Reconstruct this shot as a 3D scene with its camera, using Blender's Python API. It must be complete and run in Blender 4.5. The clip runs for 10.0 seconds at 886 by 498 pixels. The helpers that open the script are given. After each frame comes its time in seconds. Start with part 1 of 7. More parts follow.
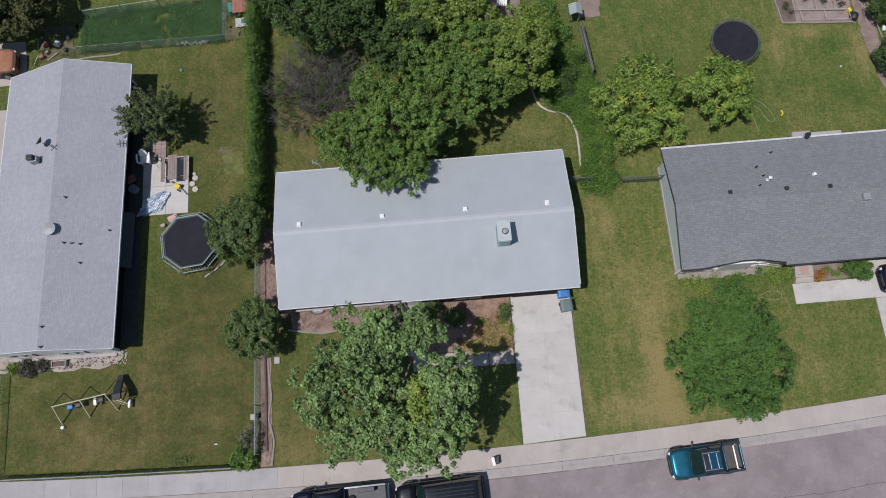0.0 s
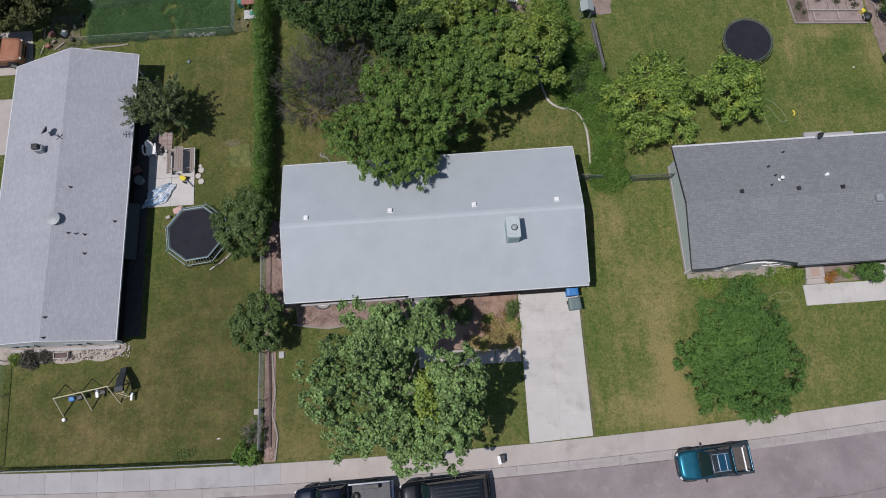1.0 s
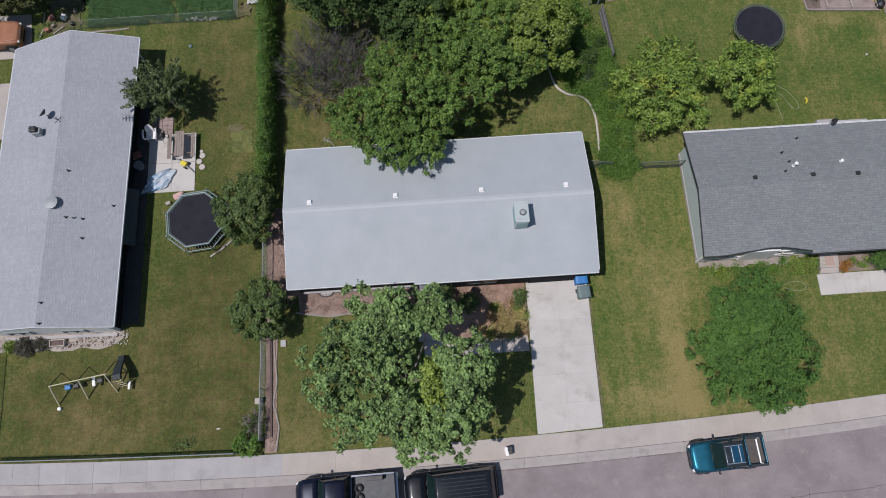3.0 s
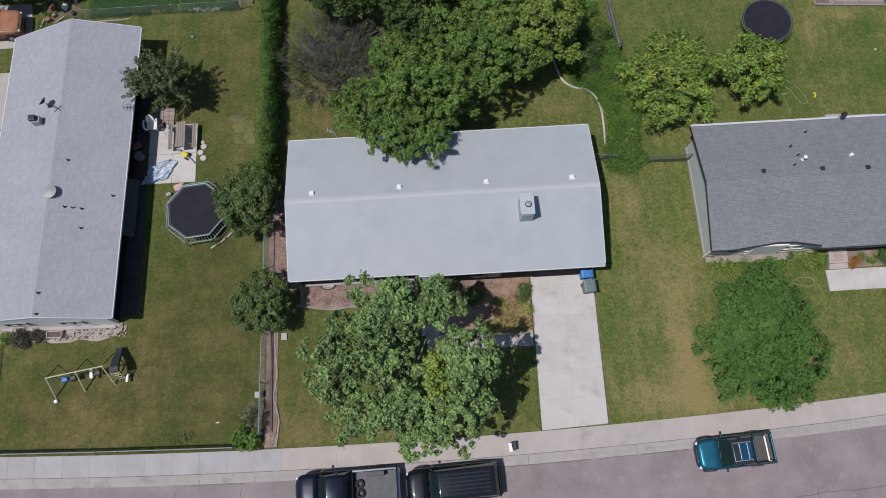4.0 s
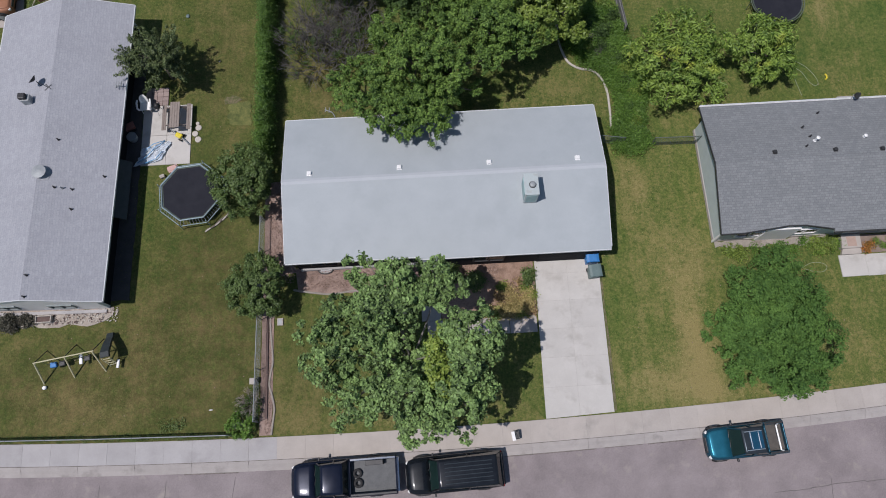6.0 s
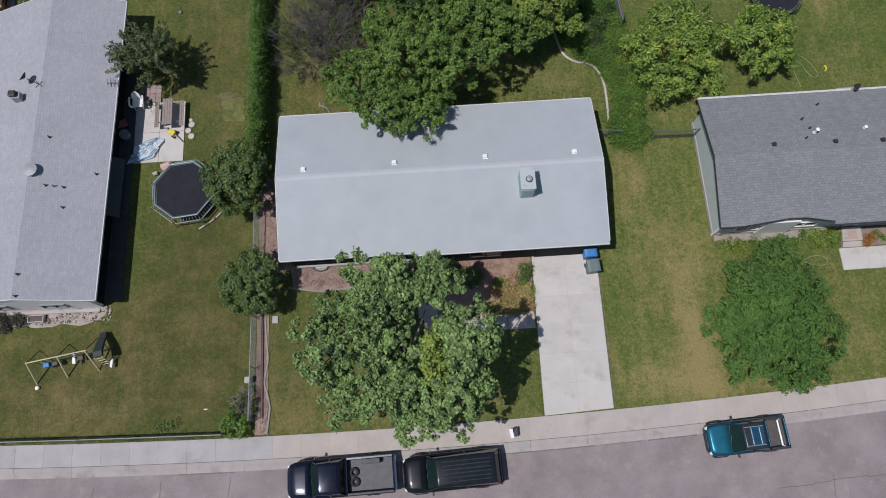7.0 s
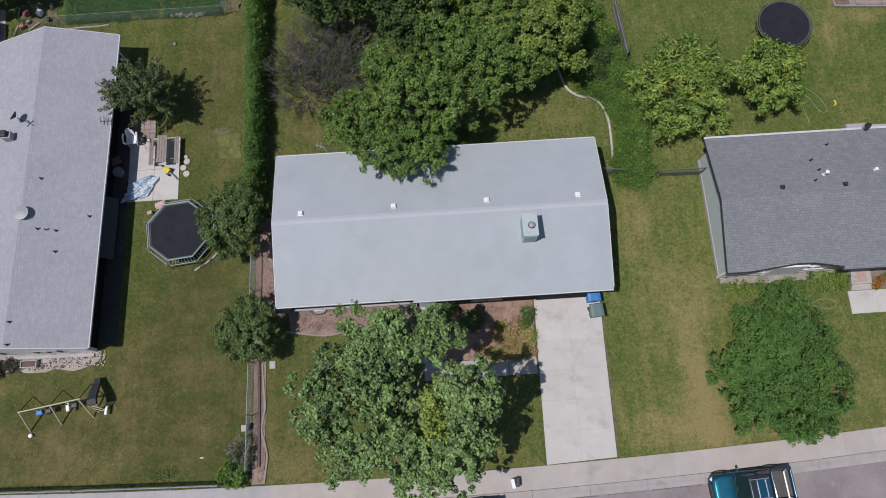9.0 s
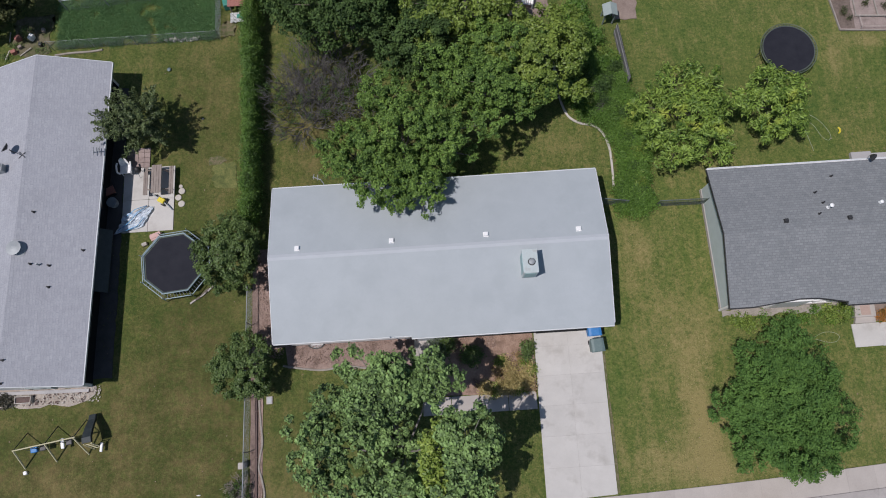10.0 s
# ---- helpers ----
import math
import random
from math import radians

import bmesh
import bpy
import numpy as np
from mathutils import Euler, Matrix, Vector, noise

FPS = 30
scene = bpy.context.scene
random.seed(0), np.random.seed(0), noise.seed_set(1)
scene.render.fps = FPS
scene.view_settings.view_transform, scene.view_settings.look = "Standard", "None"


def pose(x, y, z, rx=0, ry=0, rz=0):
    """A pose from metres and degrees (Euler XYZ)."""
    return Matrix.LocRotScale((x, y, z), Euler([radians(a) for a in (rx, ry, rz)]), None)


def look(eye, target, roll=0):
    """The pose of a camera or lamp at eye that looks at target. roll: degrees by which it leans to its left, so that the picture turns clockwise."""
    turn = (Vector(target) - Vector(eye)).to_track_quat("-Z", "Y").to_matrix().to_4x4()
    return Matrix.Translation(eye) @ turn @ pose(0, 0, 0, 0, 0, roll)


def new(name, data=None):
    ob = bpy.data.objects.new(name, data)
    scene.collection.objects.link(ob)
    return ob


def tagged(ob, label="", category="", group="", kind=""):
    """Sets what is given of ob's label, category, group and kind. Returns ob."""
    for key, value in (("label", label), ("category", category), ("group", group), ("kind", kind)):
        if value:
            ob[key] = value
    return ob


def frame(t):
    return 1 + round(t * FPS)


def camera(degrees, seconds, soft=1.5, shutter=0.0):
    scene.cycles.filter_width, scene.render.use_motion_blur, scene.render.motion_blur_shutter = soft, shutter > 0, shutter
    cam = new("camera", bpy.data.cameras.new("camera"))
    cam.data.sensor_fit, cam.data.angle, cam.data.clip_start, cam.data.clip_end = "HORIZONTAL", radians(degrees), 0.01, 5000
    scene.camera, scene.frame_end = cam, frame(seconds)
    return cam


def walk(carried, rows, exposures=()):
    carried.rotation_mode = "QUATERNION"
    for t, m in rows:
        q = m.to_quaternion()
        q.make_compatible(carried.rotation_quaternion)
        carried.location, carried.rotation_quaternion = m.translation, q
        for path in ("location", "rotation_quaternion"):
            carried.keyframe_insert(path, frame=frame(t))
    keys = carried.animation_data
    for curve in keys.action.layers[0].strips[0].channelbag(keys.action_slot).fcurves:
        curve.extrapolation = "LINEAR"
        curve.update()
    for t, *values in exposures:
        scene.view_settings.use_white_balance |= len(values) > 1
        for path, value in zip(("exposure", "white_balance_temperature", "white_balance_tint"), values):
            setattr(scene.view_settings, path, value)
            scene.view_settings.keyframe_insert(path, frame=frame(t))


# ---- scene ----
cam = camera(66.0, 10.0, soft=1.0)
PATH = [
    (0, (-4.157, 1.39, 42.99), (-4.143, 1.895, 41.055), -3.2),
    (0.5, (-4.405, 1.308, 42.761), (-4.388, 1.816, 40.827), -2.5),
    (1, (-4.678, 1.138, 42.485), (-4.663, 1.65, 40.551), -2.3),
    (1.5, (-4.7, 0.876, 42.204), (-4.679, 1.392, 40.272), -2.3),
    (2, (-4.782, 0.638, 41.898), (-4.761, 1.158, 39.967), -2.3),
    (2.5, (-4.966, 0.447, 41.582), (-4.946, 0.971, 39.652), -2.0),
    (2.7, (-5.07, 0.35, 41.453), (-5.051, 0.877, 39.524), -1.83),
    (3.8, (-5.395, -0.198, 40.661), (-5.374, 0.345, 38.736), -1.39),
    (4, (-5.474, -0.352, 40.495), (-5.453, 0.195, 38.571), -1.2),
    (4.5, (-5.537, -0.566, 40.151), (-5.515, -0.015, 38.228), -1.0),
    (5, (-5.53, -0.812, 39.77), (-5.508, -0.258, 37.849), -1.1),
    (5.5, (-5.598, -0.997, 39.418), (-5.577, -0.442, 37.497), -0.9),
    (5.7, (-5.609, -1.037, 39.259), (-5.588, -0.482, 37.338), -0.93),
    (6.8, (-5.392, -1.253, 38.598), (-5.372, -0.701, 36.675), -1.6),
    (7, (-5.362, -1.182, 38.559), (-5.342, -0.63, 36.637), -1.6),
    (7.5, (-5.315, -0.777, 38.521), (-5.295, -0.223, 36.599), -1.5),
    (8, (-5.279, -0.07, 38.542), (-5.26, 0.477, 36.618), -1.6),
    (8.5, (-5.25, 0.869, 38.561), (-5.231, 1.405, 36.634), -1.6),
    (9, (-5.147, 1.948, 38.6), (-5.131, 2.472, 36.67), -1.9),
    (9.5, (-5.044, 3.162, 38.656), (-5.029, 3.67, 36.722), -2.0),
    (10, (-4.931, 4.408, 38.712), (-4.916, 4.905, 36.774), -2.0),
]
walk(cam, [(t, look(eye, target, roll)) for t, eye, target, roll in PATH])

# ---------------------------------------------------------------- world and light
SHADE = Vector((0.39, 0.155, -1.0)).normalized()          # the way the sunlight travels
world = bpy.data.worlds.new("world")
scene.world = world
world.use_nodes = True
wn = world.node_tree.nodes
sky = wn.new("ShaderNodeTexSky")
sky.sky_type = "NISHITA"
sky.sun_disc = False
sky.sun_elevation = math.asin(-SHADE.z)
sky.sun_rotation = math.atan2(-SHADE.x, -SHADE.y)
sky.altitude = 800
wn["Background"].inputs[1].default_value = 0.076
world.node_tree.links.new(sky.outputs[0], wn["Background"].inputs[0])
sun_data = bpy.data.lights.new("sun", "SUN")
sun_data.energy, sun_data.angle, sun_data.color = 3.36, radians(0.53), (1.0, 0.943, 0.945)
sun = new("sun", sun_data)
sun.matrix_world = look((-20, -8, 60), Vector((-20, -8, 60)) + SHADE)
scene.view_settings.exposure = 0.0


# ---------------------------------------------------------------- materials
def ramp_mix(nt, fac, a, b):
    m = nt.nodes.new("ShaderNodeMix")
    m.data_type = "RGBA"
    nt.links.new(fac, m.inputs[0])
    for sock, v in ((m.inputs[6], a), (m.inputs[7], b)):
        if isinstance(v, tuple):
            sock.default_value = (*v, 1)
        else:
            nt.links.new(v, sock)
    return m.outputs[2]


def stretch(nt, sock, lo, hi, a=0.0, b=1.0):
    m = nt.nodes.new("ShaderNodeMapRange")
    m.inputs[1].default_value, m.inputs[2].default_value = lo, hi
    m.inputs[3].default_value, m.inputs[4].default_value = a, b
    nt.links.new(sock, m.inputs[0])
    return m.outputs[0]


def maths(nt, op, a, b=0.0):
    m = nt.nodes.new("ShaderNodeMath")
    m.operation = op
    for sock, v in ((m.inputs[0], a), (m.inputs[1], b)):
        if isinstance(v, (int, float)):
            sock.default_value = v
        else:
            nt.links.new(v, sock)
    return m.outputs[0]


def place(nt, scale=(1, 1, 1), turn=0.0):
    g = nt.nodes.new("ShaderNodeNewGeometry")
    m = nt.nodes.new("ShaderNodeMapping")
    m.inputs["Scale"].default_value = scale
    m.inputs["Rotation"].default_value = (0, 0, turn)
    nt.links.new(g.outputs["Position"], m.inputs[0])
    return m.outputs[0]


def grain(nt, vec, scale, detail=4.0, rough=0.6):
    n = nt.nodes.new("ShaderNodeTexNoise")
    n.inputs["Scale"].default_value, n.inputs["Detail"].default_value, n.inputs["Roughness"].default_value = scale, detail, rough
    nt.links.new(vec, n.inputs["Vector"])
    return n.outputs[0]


def relief(nt, height, strength, distance):
    b = nt.nodes.new("ShaderNodeBump")
    b.inputs["Strength"].default_value, b.inputs["Distance"].default_value = strength, distance
    nt.links.new(height, b.inputs["Height"])
    nt.links.new(b.outputs[0], nt.nodes["Principled BSDF"].inputs["Normal"])


def material(name, rough=0.7, metal=0.0):
    m = bpy.data.materials.new(name)
    m.use_nodes = True
    p = m.node_tree.nodes["Principled BSDF"]
    p.inputs["Roughness"].default_value, p.inputs["Metallic"].default_value = rough, metal
    return m, m.node_tree, p


def surface(name, a, b, fine=40.0, coarse=1.2, rough=0.75, metal=0.0, bump=0.3, depth=0.01, dirt=None, dirt_scale=0.5, dirt_lo=0.55, dirt_hi=0.75, each=0.0, shine=0.5):
    """A grained surface between colours a and b at two scales, with stains of colour dirt; each: how far single pieces differ."""
    m, nt, p = material(name, rough, metal)
    v = place(nt)
    f = grain(nt, v, fine)
    c = grain(nt, v, coarse)
    both = maths(nt, "ADD", maths(nt, "MULTIPLY", f, 0.5), maths(nt, "MULTIPLY", c, 0.5))
    col = ramp_mix(nt, stretch(nt, both, 0.35, 0.65), a, b)
    if dirt:
        col = ramp_mix(nt, stretch(nt, grain(nt, v, dirt_scale, 6.0, 0.65), dirt_lo, dirt_hi), col, dirt)
    if each:
        o = nt.nodes.new("ShaderNodeObjectInfo")
        h = nt.nodes.new("ShaderNodeHueSaturation")
        nt.links.new(stretch(nt, o.outputs["Random"], 0, 1, 1 - each, 1 + each), h.inputs["Value"])
        nt.links.new(col, h.inputs["Color"])
        col = h.outputs[0]
    nt.links.new(col, p.inputs["Base Color"])
    p.inputs["Specular IOR Level"].default_value = shine
    if bump:
        relief(nt, f, bump, depth)
    return m


def shingles(name, a, b, wide, high, turn, streak, mortar):
    """Courses of asphalt shingles; turn sets the way the courses run."""
    m, nt, p = material(name, 0.9)
    v = place(nt, turn=turn)
    br = nt.nodes.new("ShaderNodeTexBrick")
    br.inputs["Color1"].default_value = (*a, 1)
    br.inputs["Color2"].default_value = (*b, 1)
    br.inputs["Mortar"].default_value = (*mortar, 1)
    br.inputs["Scale"].default_value = 1.0
    br.inputs["Brick Width"].default_value = wide
    br.inputs["Row Height"].default_value = high
    br.inputs["Mortar Size"].default_value = 0.012
    br.inputs["Mortar Smooth"].default_value = 0.6
    br.offset, br.squash = 0.37, 1.0
    nt.links.new(v, br.inputs["Vector"])
    s = grain(nt, place(nt, (streak, 6.0, 1.0), turn), 1.0, 5.0)
    big = grain(nt, place(nt), 0.35, 4.0)
    f = grain(nt, place(nt), 22.0)
    shade = maths(nt, "ADD", maths(nt, "ADD", stretch(nt, s, 0.3, 0.7, 0.955, 1.045), stretch(nt, big, 0.3, 0.7, -0.05, 0.05)), stretch(nt, f, 0.3, 0.7, -0.13, 0.13))
    h = nt.nodes.new("ShaderNodeHueSaturation")
    nt.links.new(shade, h.inputs["Value"])
    nt.links.new(br.outputs["Color"], h.inputs["Color"])
    nt.links.new(h.outputs[0], p.inputs["Base Color"])
    relief(nt, maths(nt, "ADD", br.outputs["Fac"], f), 0.35, 0.01)
    return m


def foliage(name, dark, light, odd=None, odd_lo=0.62, patch=0.7, through_light=0.22, gloss=0.45):
    """Leaves: each differs from the next, patches lighten, some turn to the colour odd."""
    m, nt, p = material(name, gloss)
    g = nt.nodes.new("ShaderNodeNewGeometry")
    n = grain(nt, place(nt), patch, 3.0)
    mix = maths(nt, "ADD", maths(nt, "MULTIPLY", g.outputs["Random Per Island"], 0.7), stretch(nt, n, 0.3, 0.7, -0.1, 0.4))
    col = ramp_mix(nt, mix, dark, light)
    if odd:
        col = ramp_mix(nt, stretch(nt, grain(nt, place(nt), 0.45, 2.0), odd_lo, odd_lo + 0.1), col, odd)
    nt.links.new(col, p.inputs["Base Color"])
    p.inputs["Specular IOR Level"].default_value = 0.35
    t = nt.nodes.new("ShaderNodeBsdfTranslucent")
    h = nt.nodes.new("ShaderNodeHueSaturation")
    h.inputs["Value"].default_value, h.inputs["Hue"].default_value = 1.5, 0.485
    nt.links.new(col, h.inputs["Color"])
    nt.links.new(h.outputs[0], t.inputs[0])
    s = nt.nodes.new("ShaderNodeMixShader")
    s.inputs[0].default_value = through_light
    nt.links.new(p.outputs[0], s.inputs[1])
    nt.links.new(t.outputs[0], s.inputs[2])
    nt.links.new(s.outputs[0], nt.nodes["Material Output"].inputs[0])
    return m


def lawn_material():
    m, nt, p = material("lawn", 0.9)
    v = place(nt)
    at = nt.nodes.new("ShaderNodeAttribute")
    at.attribute_name = "dry"
    soft = grain(nt, v, 0.55, 8.0, 0.75)
    tuft = grain(nt, v, 5.0, 5.0, 0.75)
    mid = grain(nt, v, 1.9, 6.0, 0.75)
    blade = grain(nt, place(nt, (1, 1, 1)), 38.0, 4.0, 0.8)
    stripe = nt.nodes.new("ShaderNodeTexWave")
    stripe.inputs["Scale"].default_value, stripe.inputs["Distortion"].default_value = 0.33, 5.0
    nt.links.new(v, stripe.inputs["Vector"])
    green = ramp_mix(nt, stretch(nt, maths(nt, "MULTIPLY", maths(nt, "ADD", tuft, grain(nt, v, 7.0, 4.0, 0.7)), 0.5), 0.38, 0.62), (0.052, 0.090, 0.023), (0.160, 0.202, 0.050))
    green = ramp_mix(nt, stretch(nt, blade, 0.35, 0.7, 0.0, 0.55), green, (0.162, 0.172, 0.050))
    streak = grain(nt, place(nt, (1.5, 0.3, 1.0)), 1.6, 6.0, 0.7)
    straw = ramp_mix(nt, stretch(nt, blade, 0.3, 0.7), (0.205, 0.168, 0.066), (0.405, 0.340, 0.148))
    wear = maths(nt, "ADD", at.outputs["Fac"], stretch(nt, soft, 0.32, 0.68, -0.42, 0.52))
    wear = maths(nt, "ADD", wear, stretch(nt, tuft, 0.36, 0.64, -0.28, 0.30))
    wear = maths(nt, "ADD", wear, stretch(nt, stripe.outputs["Fac"], 0, 1, -0.06, 0.06))
    wear = maths(nt, "ADD", wear, stretch(nt, mid, 0.32, 0.68, -0.26, 0.30))
    wear = maths(nt, "ADD", wear, stretch(nt, streak, 0.3, 0.7, -0.30, 0.34))
    speck = grain(nt, v, 12.0, 3.0, 0.7)
    wear = maths(nt, "ADD", wear, stretch(nt, speck, 0.36, 0.64, -0.20, 0.24))
    clamp = stretch(nt, wear, 0.10, 1.20, 0.0, 0.95)
    col = ramp_mix(nt, clamp, green, straw)
    thin = nt.nodes.new("ShaderNodeAttribute")
    thin.attribute_name = "thin"
    bare = maths(nt, "MULTIPLY", thin.outputs["Fac"], stretch(nt, maths(nt, "ADD", mid, grain(nt, v, 9.0, 4.0, 0.8)), 0.8, 1.15, 0.25, 1.0))
    earth = ramp_mix(nt, stretch(nt, soft, 0.43, 0.60), (0.078, 0.074, 0.026), (0.160, 0.122, 0.054))
    col = ramp_mix(nt, stretch(nt, wear, -0.55, 0.0, 0.8, 0.0), col, (0.056, 0.112, 0.024))
    yard = nt.nodes.new("ShaderNodeAttribute")
    yard.attribute_name = "lush"
    hs = nt.nodes.new("ShaderNodeHueSaturation")
    nt.links.new(yard.outputs["Fac"], hs.inputs["Value"])
    nt.links.new(ramp_mix(nt, bare, col, earth), hs.inputs["Color"])
    nt.links.new(hs.outputs[0], p.inputs["Base Color"])
    p.inputs["Specular IOR Level"].default_value = 0.15
    relief(nt, maths(nt, "ADD", blade, tuft), 0.9, 0.05)
    return m


def paint(name, colour, flake=0.1, coat=0.0):
    m, nt, p = material(name, 0.26, flake)
    f = grain(nt, place(nt), 2.5)
    c2 = tuple(min(1, v * 1.25 + 0.004) for v in colour)
    nt.links.new(ramp_mix(nt, stretch(nt, f, 0.3, 0.7), colour, c2), p.inputs["Base Color"])
    p.inputs["Coat Weight"].default_value, p.inputs["Coat Roughness"].default_value = coat, 0.06
    p.inputs["Specular IOR Level"].default_value = 0.06
    return m


def dark_glass(name, colour=(0.012, 0.02, 0.02)):
    m, nt, p = material(name, 0.04)
    p.inputs["Base Color"].default_value = (*colour, 1)
    p.inputs["Specular IOR Level"].default_value = 0.22
    return m


M_LAWN = lawn_material()
M_CONC = surface("concrete", (0.37, 0.335, 0.305), (0.455, 0.415, 0.382), 30, 1.0, 0.9, 0, 0.25, 0.004, (0.27, 0.26, 0.24), 0.6, 0.58, 0.85, each=0.05)
M_CONC_OLD = surface("older_concrete", (0.335, 0.322, 0.322), (0.415, 0.402, 0.402), 30, 1.0, 0.9, 0, 0.25, 0.004, (0.26, 0.25, 0.25), 0.6, 0.58, 0.85, each=0.05)
M_DRIVE = surface("driveway_concrete", (0.445, 0.428, 0.402), (0.55, 0.532, 0.503), 30, 0.8, 0.9, 0, 0.25, 0.004, (0.33, 0.305, 0.275), 0.7, 0.52, 0.82, each=0.04)
M_KERB = surface("kerb_concrete", (0.315, 0.290, 0.275), (0.395, 0.365, 0.348), 30, 1.5, 0.9, 0, 0.3, 0.004, (0.2, 0.185, 0.17), 0.9, 0.55, 0.8, each=0.04)
M_ROAD = surface("asphalt", (0.180, 0.155, 0.158), (0.312, 0.272, 0.274), 26, 0.5, 0.95, 0, 0.5, 0.008, (0.34, 0.305, 0.275), 1.3, 0.58, 0.8)
M_SEAM = surface("bitumen_seam", (0.085, 0.078, 0.076), (0.18, 0.16, 0.155), 30, 5, 0.8)
M_GUTTER = surface("gutter_dirt", (0.10, 0.088, 0.08), (0.24, 0.21, 0.195), 14, 5, 0.95)
M_MULCH = surface("mulch", (0.22, 0.150, 0.125), (0.41, 0.31, 0.265), 28, 3.0, 0.95, 0, 0.9, 0.03, (0.10, 0.065, 0.05), 1.5, 0.5, 0.7)
M_REDSOIL = surface("red_soil", (0.23, 0.145, 0.105), (0.37, 0.26, 0.20), 16, 2.0, 0.95, 0, 0.7, 0.02, (0.12, 0.075, 0.055), 1.3, 0.5, 0.72)
M_EDGE = surface("weathered_edging", (0.24, 0.215, 0.19), (0.36, 0.325, 0.285), 20, 3, 0.95, 0, 0.5, 0.01, (0.15, 0.125, 0.10), 1.5)
# ground colour with the house's shade already darkened into it
M_SHADESTRIP = surface("shade_dark_ground", (0.055, 0.05, 0.048), (0.09, 0.082, 0.078), 18, 2.0, 0.95, 0, 0.6, 0.02)
M_CHIP = surface("bark_chip", (0.16, 0.10, 0.08), (0.42, 0.31, 0.255), 20, 6, 0.95)
M_DIRT = surface("bare_soil", (0.19, 0.142, 0.118), (0.30, 0.235, 0.20), 20, 1.5, 0.95, 0, 0.6, 0.02, (0.14, 0.10, 0.08), 1.2)
M_BEDSOIL = surface("garden_soil", (0.23, 0.18, 0.16), (0.34, 0.275, 0.25), 16, 1.8, 0.95, 0, 0.6, 0.02, (0.15, 0.115, 0.10), 1.1)
M_DARKBED = surface("worked_soil", (0.10, 0.075, 0.06), (0.20, 0.155, 0.13), 12, 2.5, 0.95, 0, 0.7, 0.02)
M_GRAVEL = surface("pale_gravel", (0.28, 0.235, 0.20), (0.46, 0.41, 0.36), 14, 2.0, 0.95, 0, 0.8, 0.03, (0.17, 0.13, 0.11), 1.5)
M_MEMBRANE = surface("roof_membrane", (0.345, 0.378, 0.398), (0.392, 0.426, 0.446), 25, 0.9, 0.7, 0, 0.12, 0.003, (0.318, 0.350, 0.368), 0.35, 0.5, 0.8)
M_RIDGE = surface("ridge_cap", (0.405, 0.43, 0.46), (0.44, 0.465, 0.49), 25, 1.5, 0.75)
M_SHINGLE_L = shingles("pale_shingles", (0.308, 0.316, 0.346), (0.344, 0.352, 0.382), 0.33, 0.145, math.pi / 2, 3.0, (0.286, 0.294, 0.322))
M_SHINGLE_R = shingles("grey_shingles", (0.178, 0.189, 0.197), (0.220, 0.230, 0.236), 0.22, 0.145, 0.0, 1.0, (0.142, 0.150, 0.158))
M_FASCIA = surface("grey_fascia", (0.52, 0.54, 0.55), (0.60, 0.62, 0.63), 20, 2, 0.6)
M_WHITE = surface("white_paint", (0.72, 0.71, 0.69), (0.80, 0.79, 0.77), 20, 2, 0.55, 0, 0.1, 0.002)
# main house's dark walls; also the near-black shade on the cream house's east wall
M_SIDING_M = surface("dark_and_shade_siding", (0.012, 0.013, 0.015), (0.022, 0.023, 0.026), 20, 2, 0.8, shine=0.1)
M_SIDING_L = surface("cream_siding", (0.74, 0.73, 0.71), (0.82, 0.81, 0.79), 20, 2, 0.65)
M_SIDING_G = surface("grey_green_siding", (0.17, 0.20, 0.20), (0.22, 0.25, 0.25), 20, 2, 0.65)
M_SAGE = surface("sage_paint", (0.25, 0.30, 0.285), (0.32, 0.37, 0.355), 20, 2, 0.65)
M_SIDING_R = surface("pale_green_siding", (0.44, 0.50, 0.50), (0.51, 0.57, 0.565), 20, 2, 0.65)
M_METAL = surface("galvanised_metal", (0.27, 0.29, 0.30), (0.36, 0.38, 0.39), 30, 3, 0.6, 0.3, 0.05, 0.002)
M_COOLER = surface("cooler_metal", (0.42, 0.475, 0.475), (0.50, 0.555, 0.555), 30, 3, 0.5, 0.2, 0.05, 0.002, (0.36, 0.36, 0.34), 3.0)
M_PAD = surface("cooler_pad", (0.27, 0.40, 0.41), (0.36, 0.48, 0.48), 60, 6, 0.8)
M_DARK = surface("dark_metal", (0.03, 0.03, 0.032), (0.06, 0.06, 0.062), 30, 3, 0.5, 0.3)
M_RUBBER = surface("rubber", (0.018, 0.018, 0.02), (0.032, 0.032, 0.034), 40, 4, 0.85)
M_MAT = surface("trampoline_mat", (0.017, 0.018, 0.025), (0.029, 0.030, 0.038), 60, 1.5, 0.8, 0, 0.1, 0.002, shine=0.12)
M_TUBE = surface("blue_grey_tube", (0.21, 0.29, 0.32), (0.30, 0.38, 0.41), 20, 3, 0.45, 0.3)
M_PADGREEN = surface("faded_green_pad", (0.045, 0.062, 0.050), (0.085, 0.105, 0.082), 20, 3, 0.7)
M_TUBEGREEN = surface("dull_green_tube", (0.085, 0.11, 0.075), (0.14, 0.17, 0.115), 20, 3, 0.6, 0.2)
M_CHROME = material("chrome", 0.15, 1.0)[0]
M_CHROME.node_tree.nodes["Principled BSDF"].inputs["Base Color"].default_value = (0.7, 0.72, 0.74, 1)
M_WOOD = surface("weathered_wood", (0.20, 0.165, 0.145), (0.30, 0.255, 0.225), 40, 4, 0.85, 0, 0.4, 0.004, each=0.08)
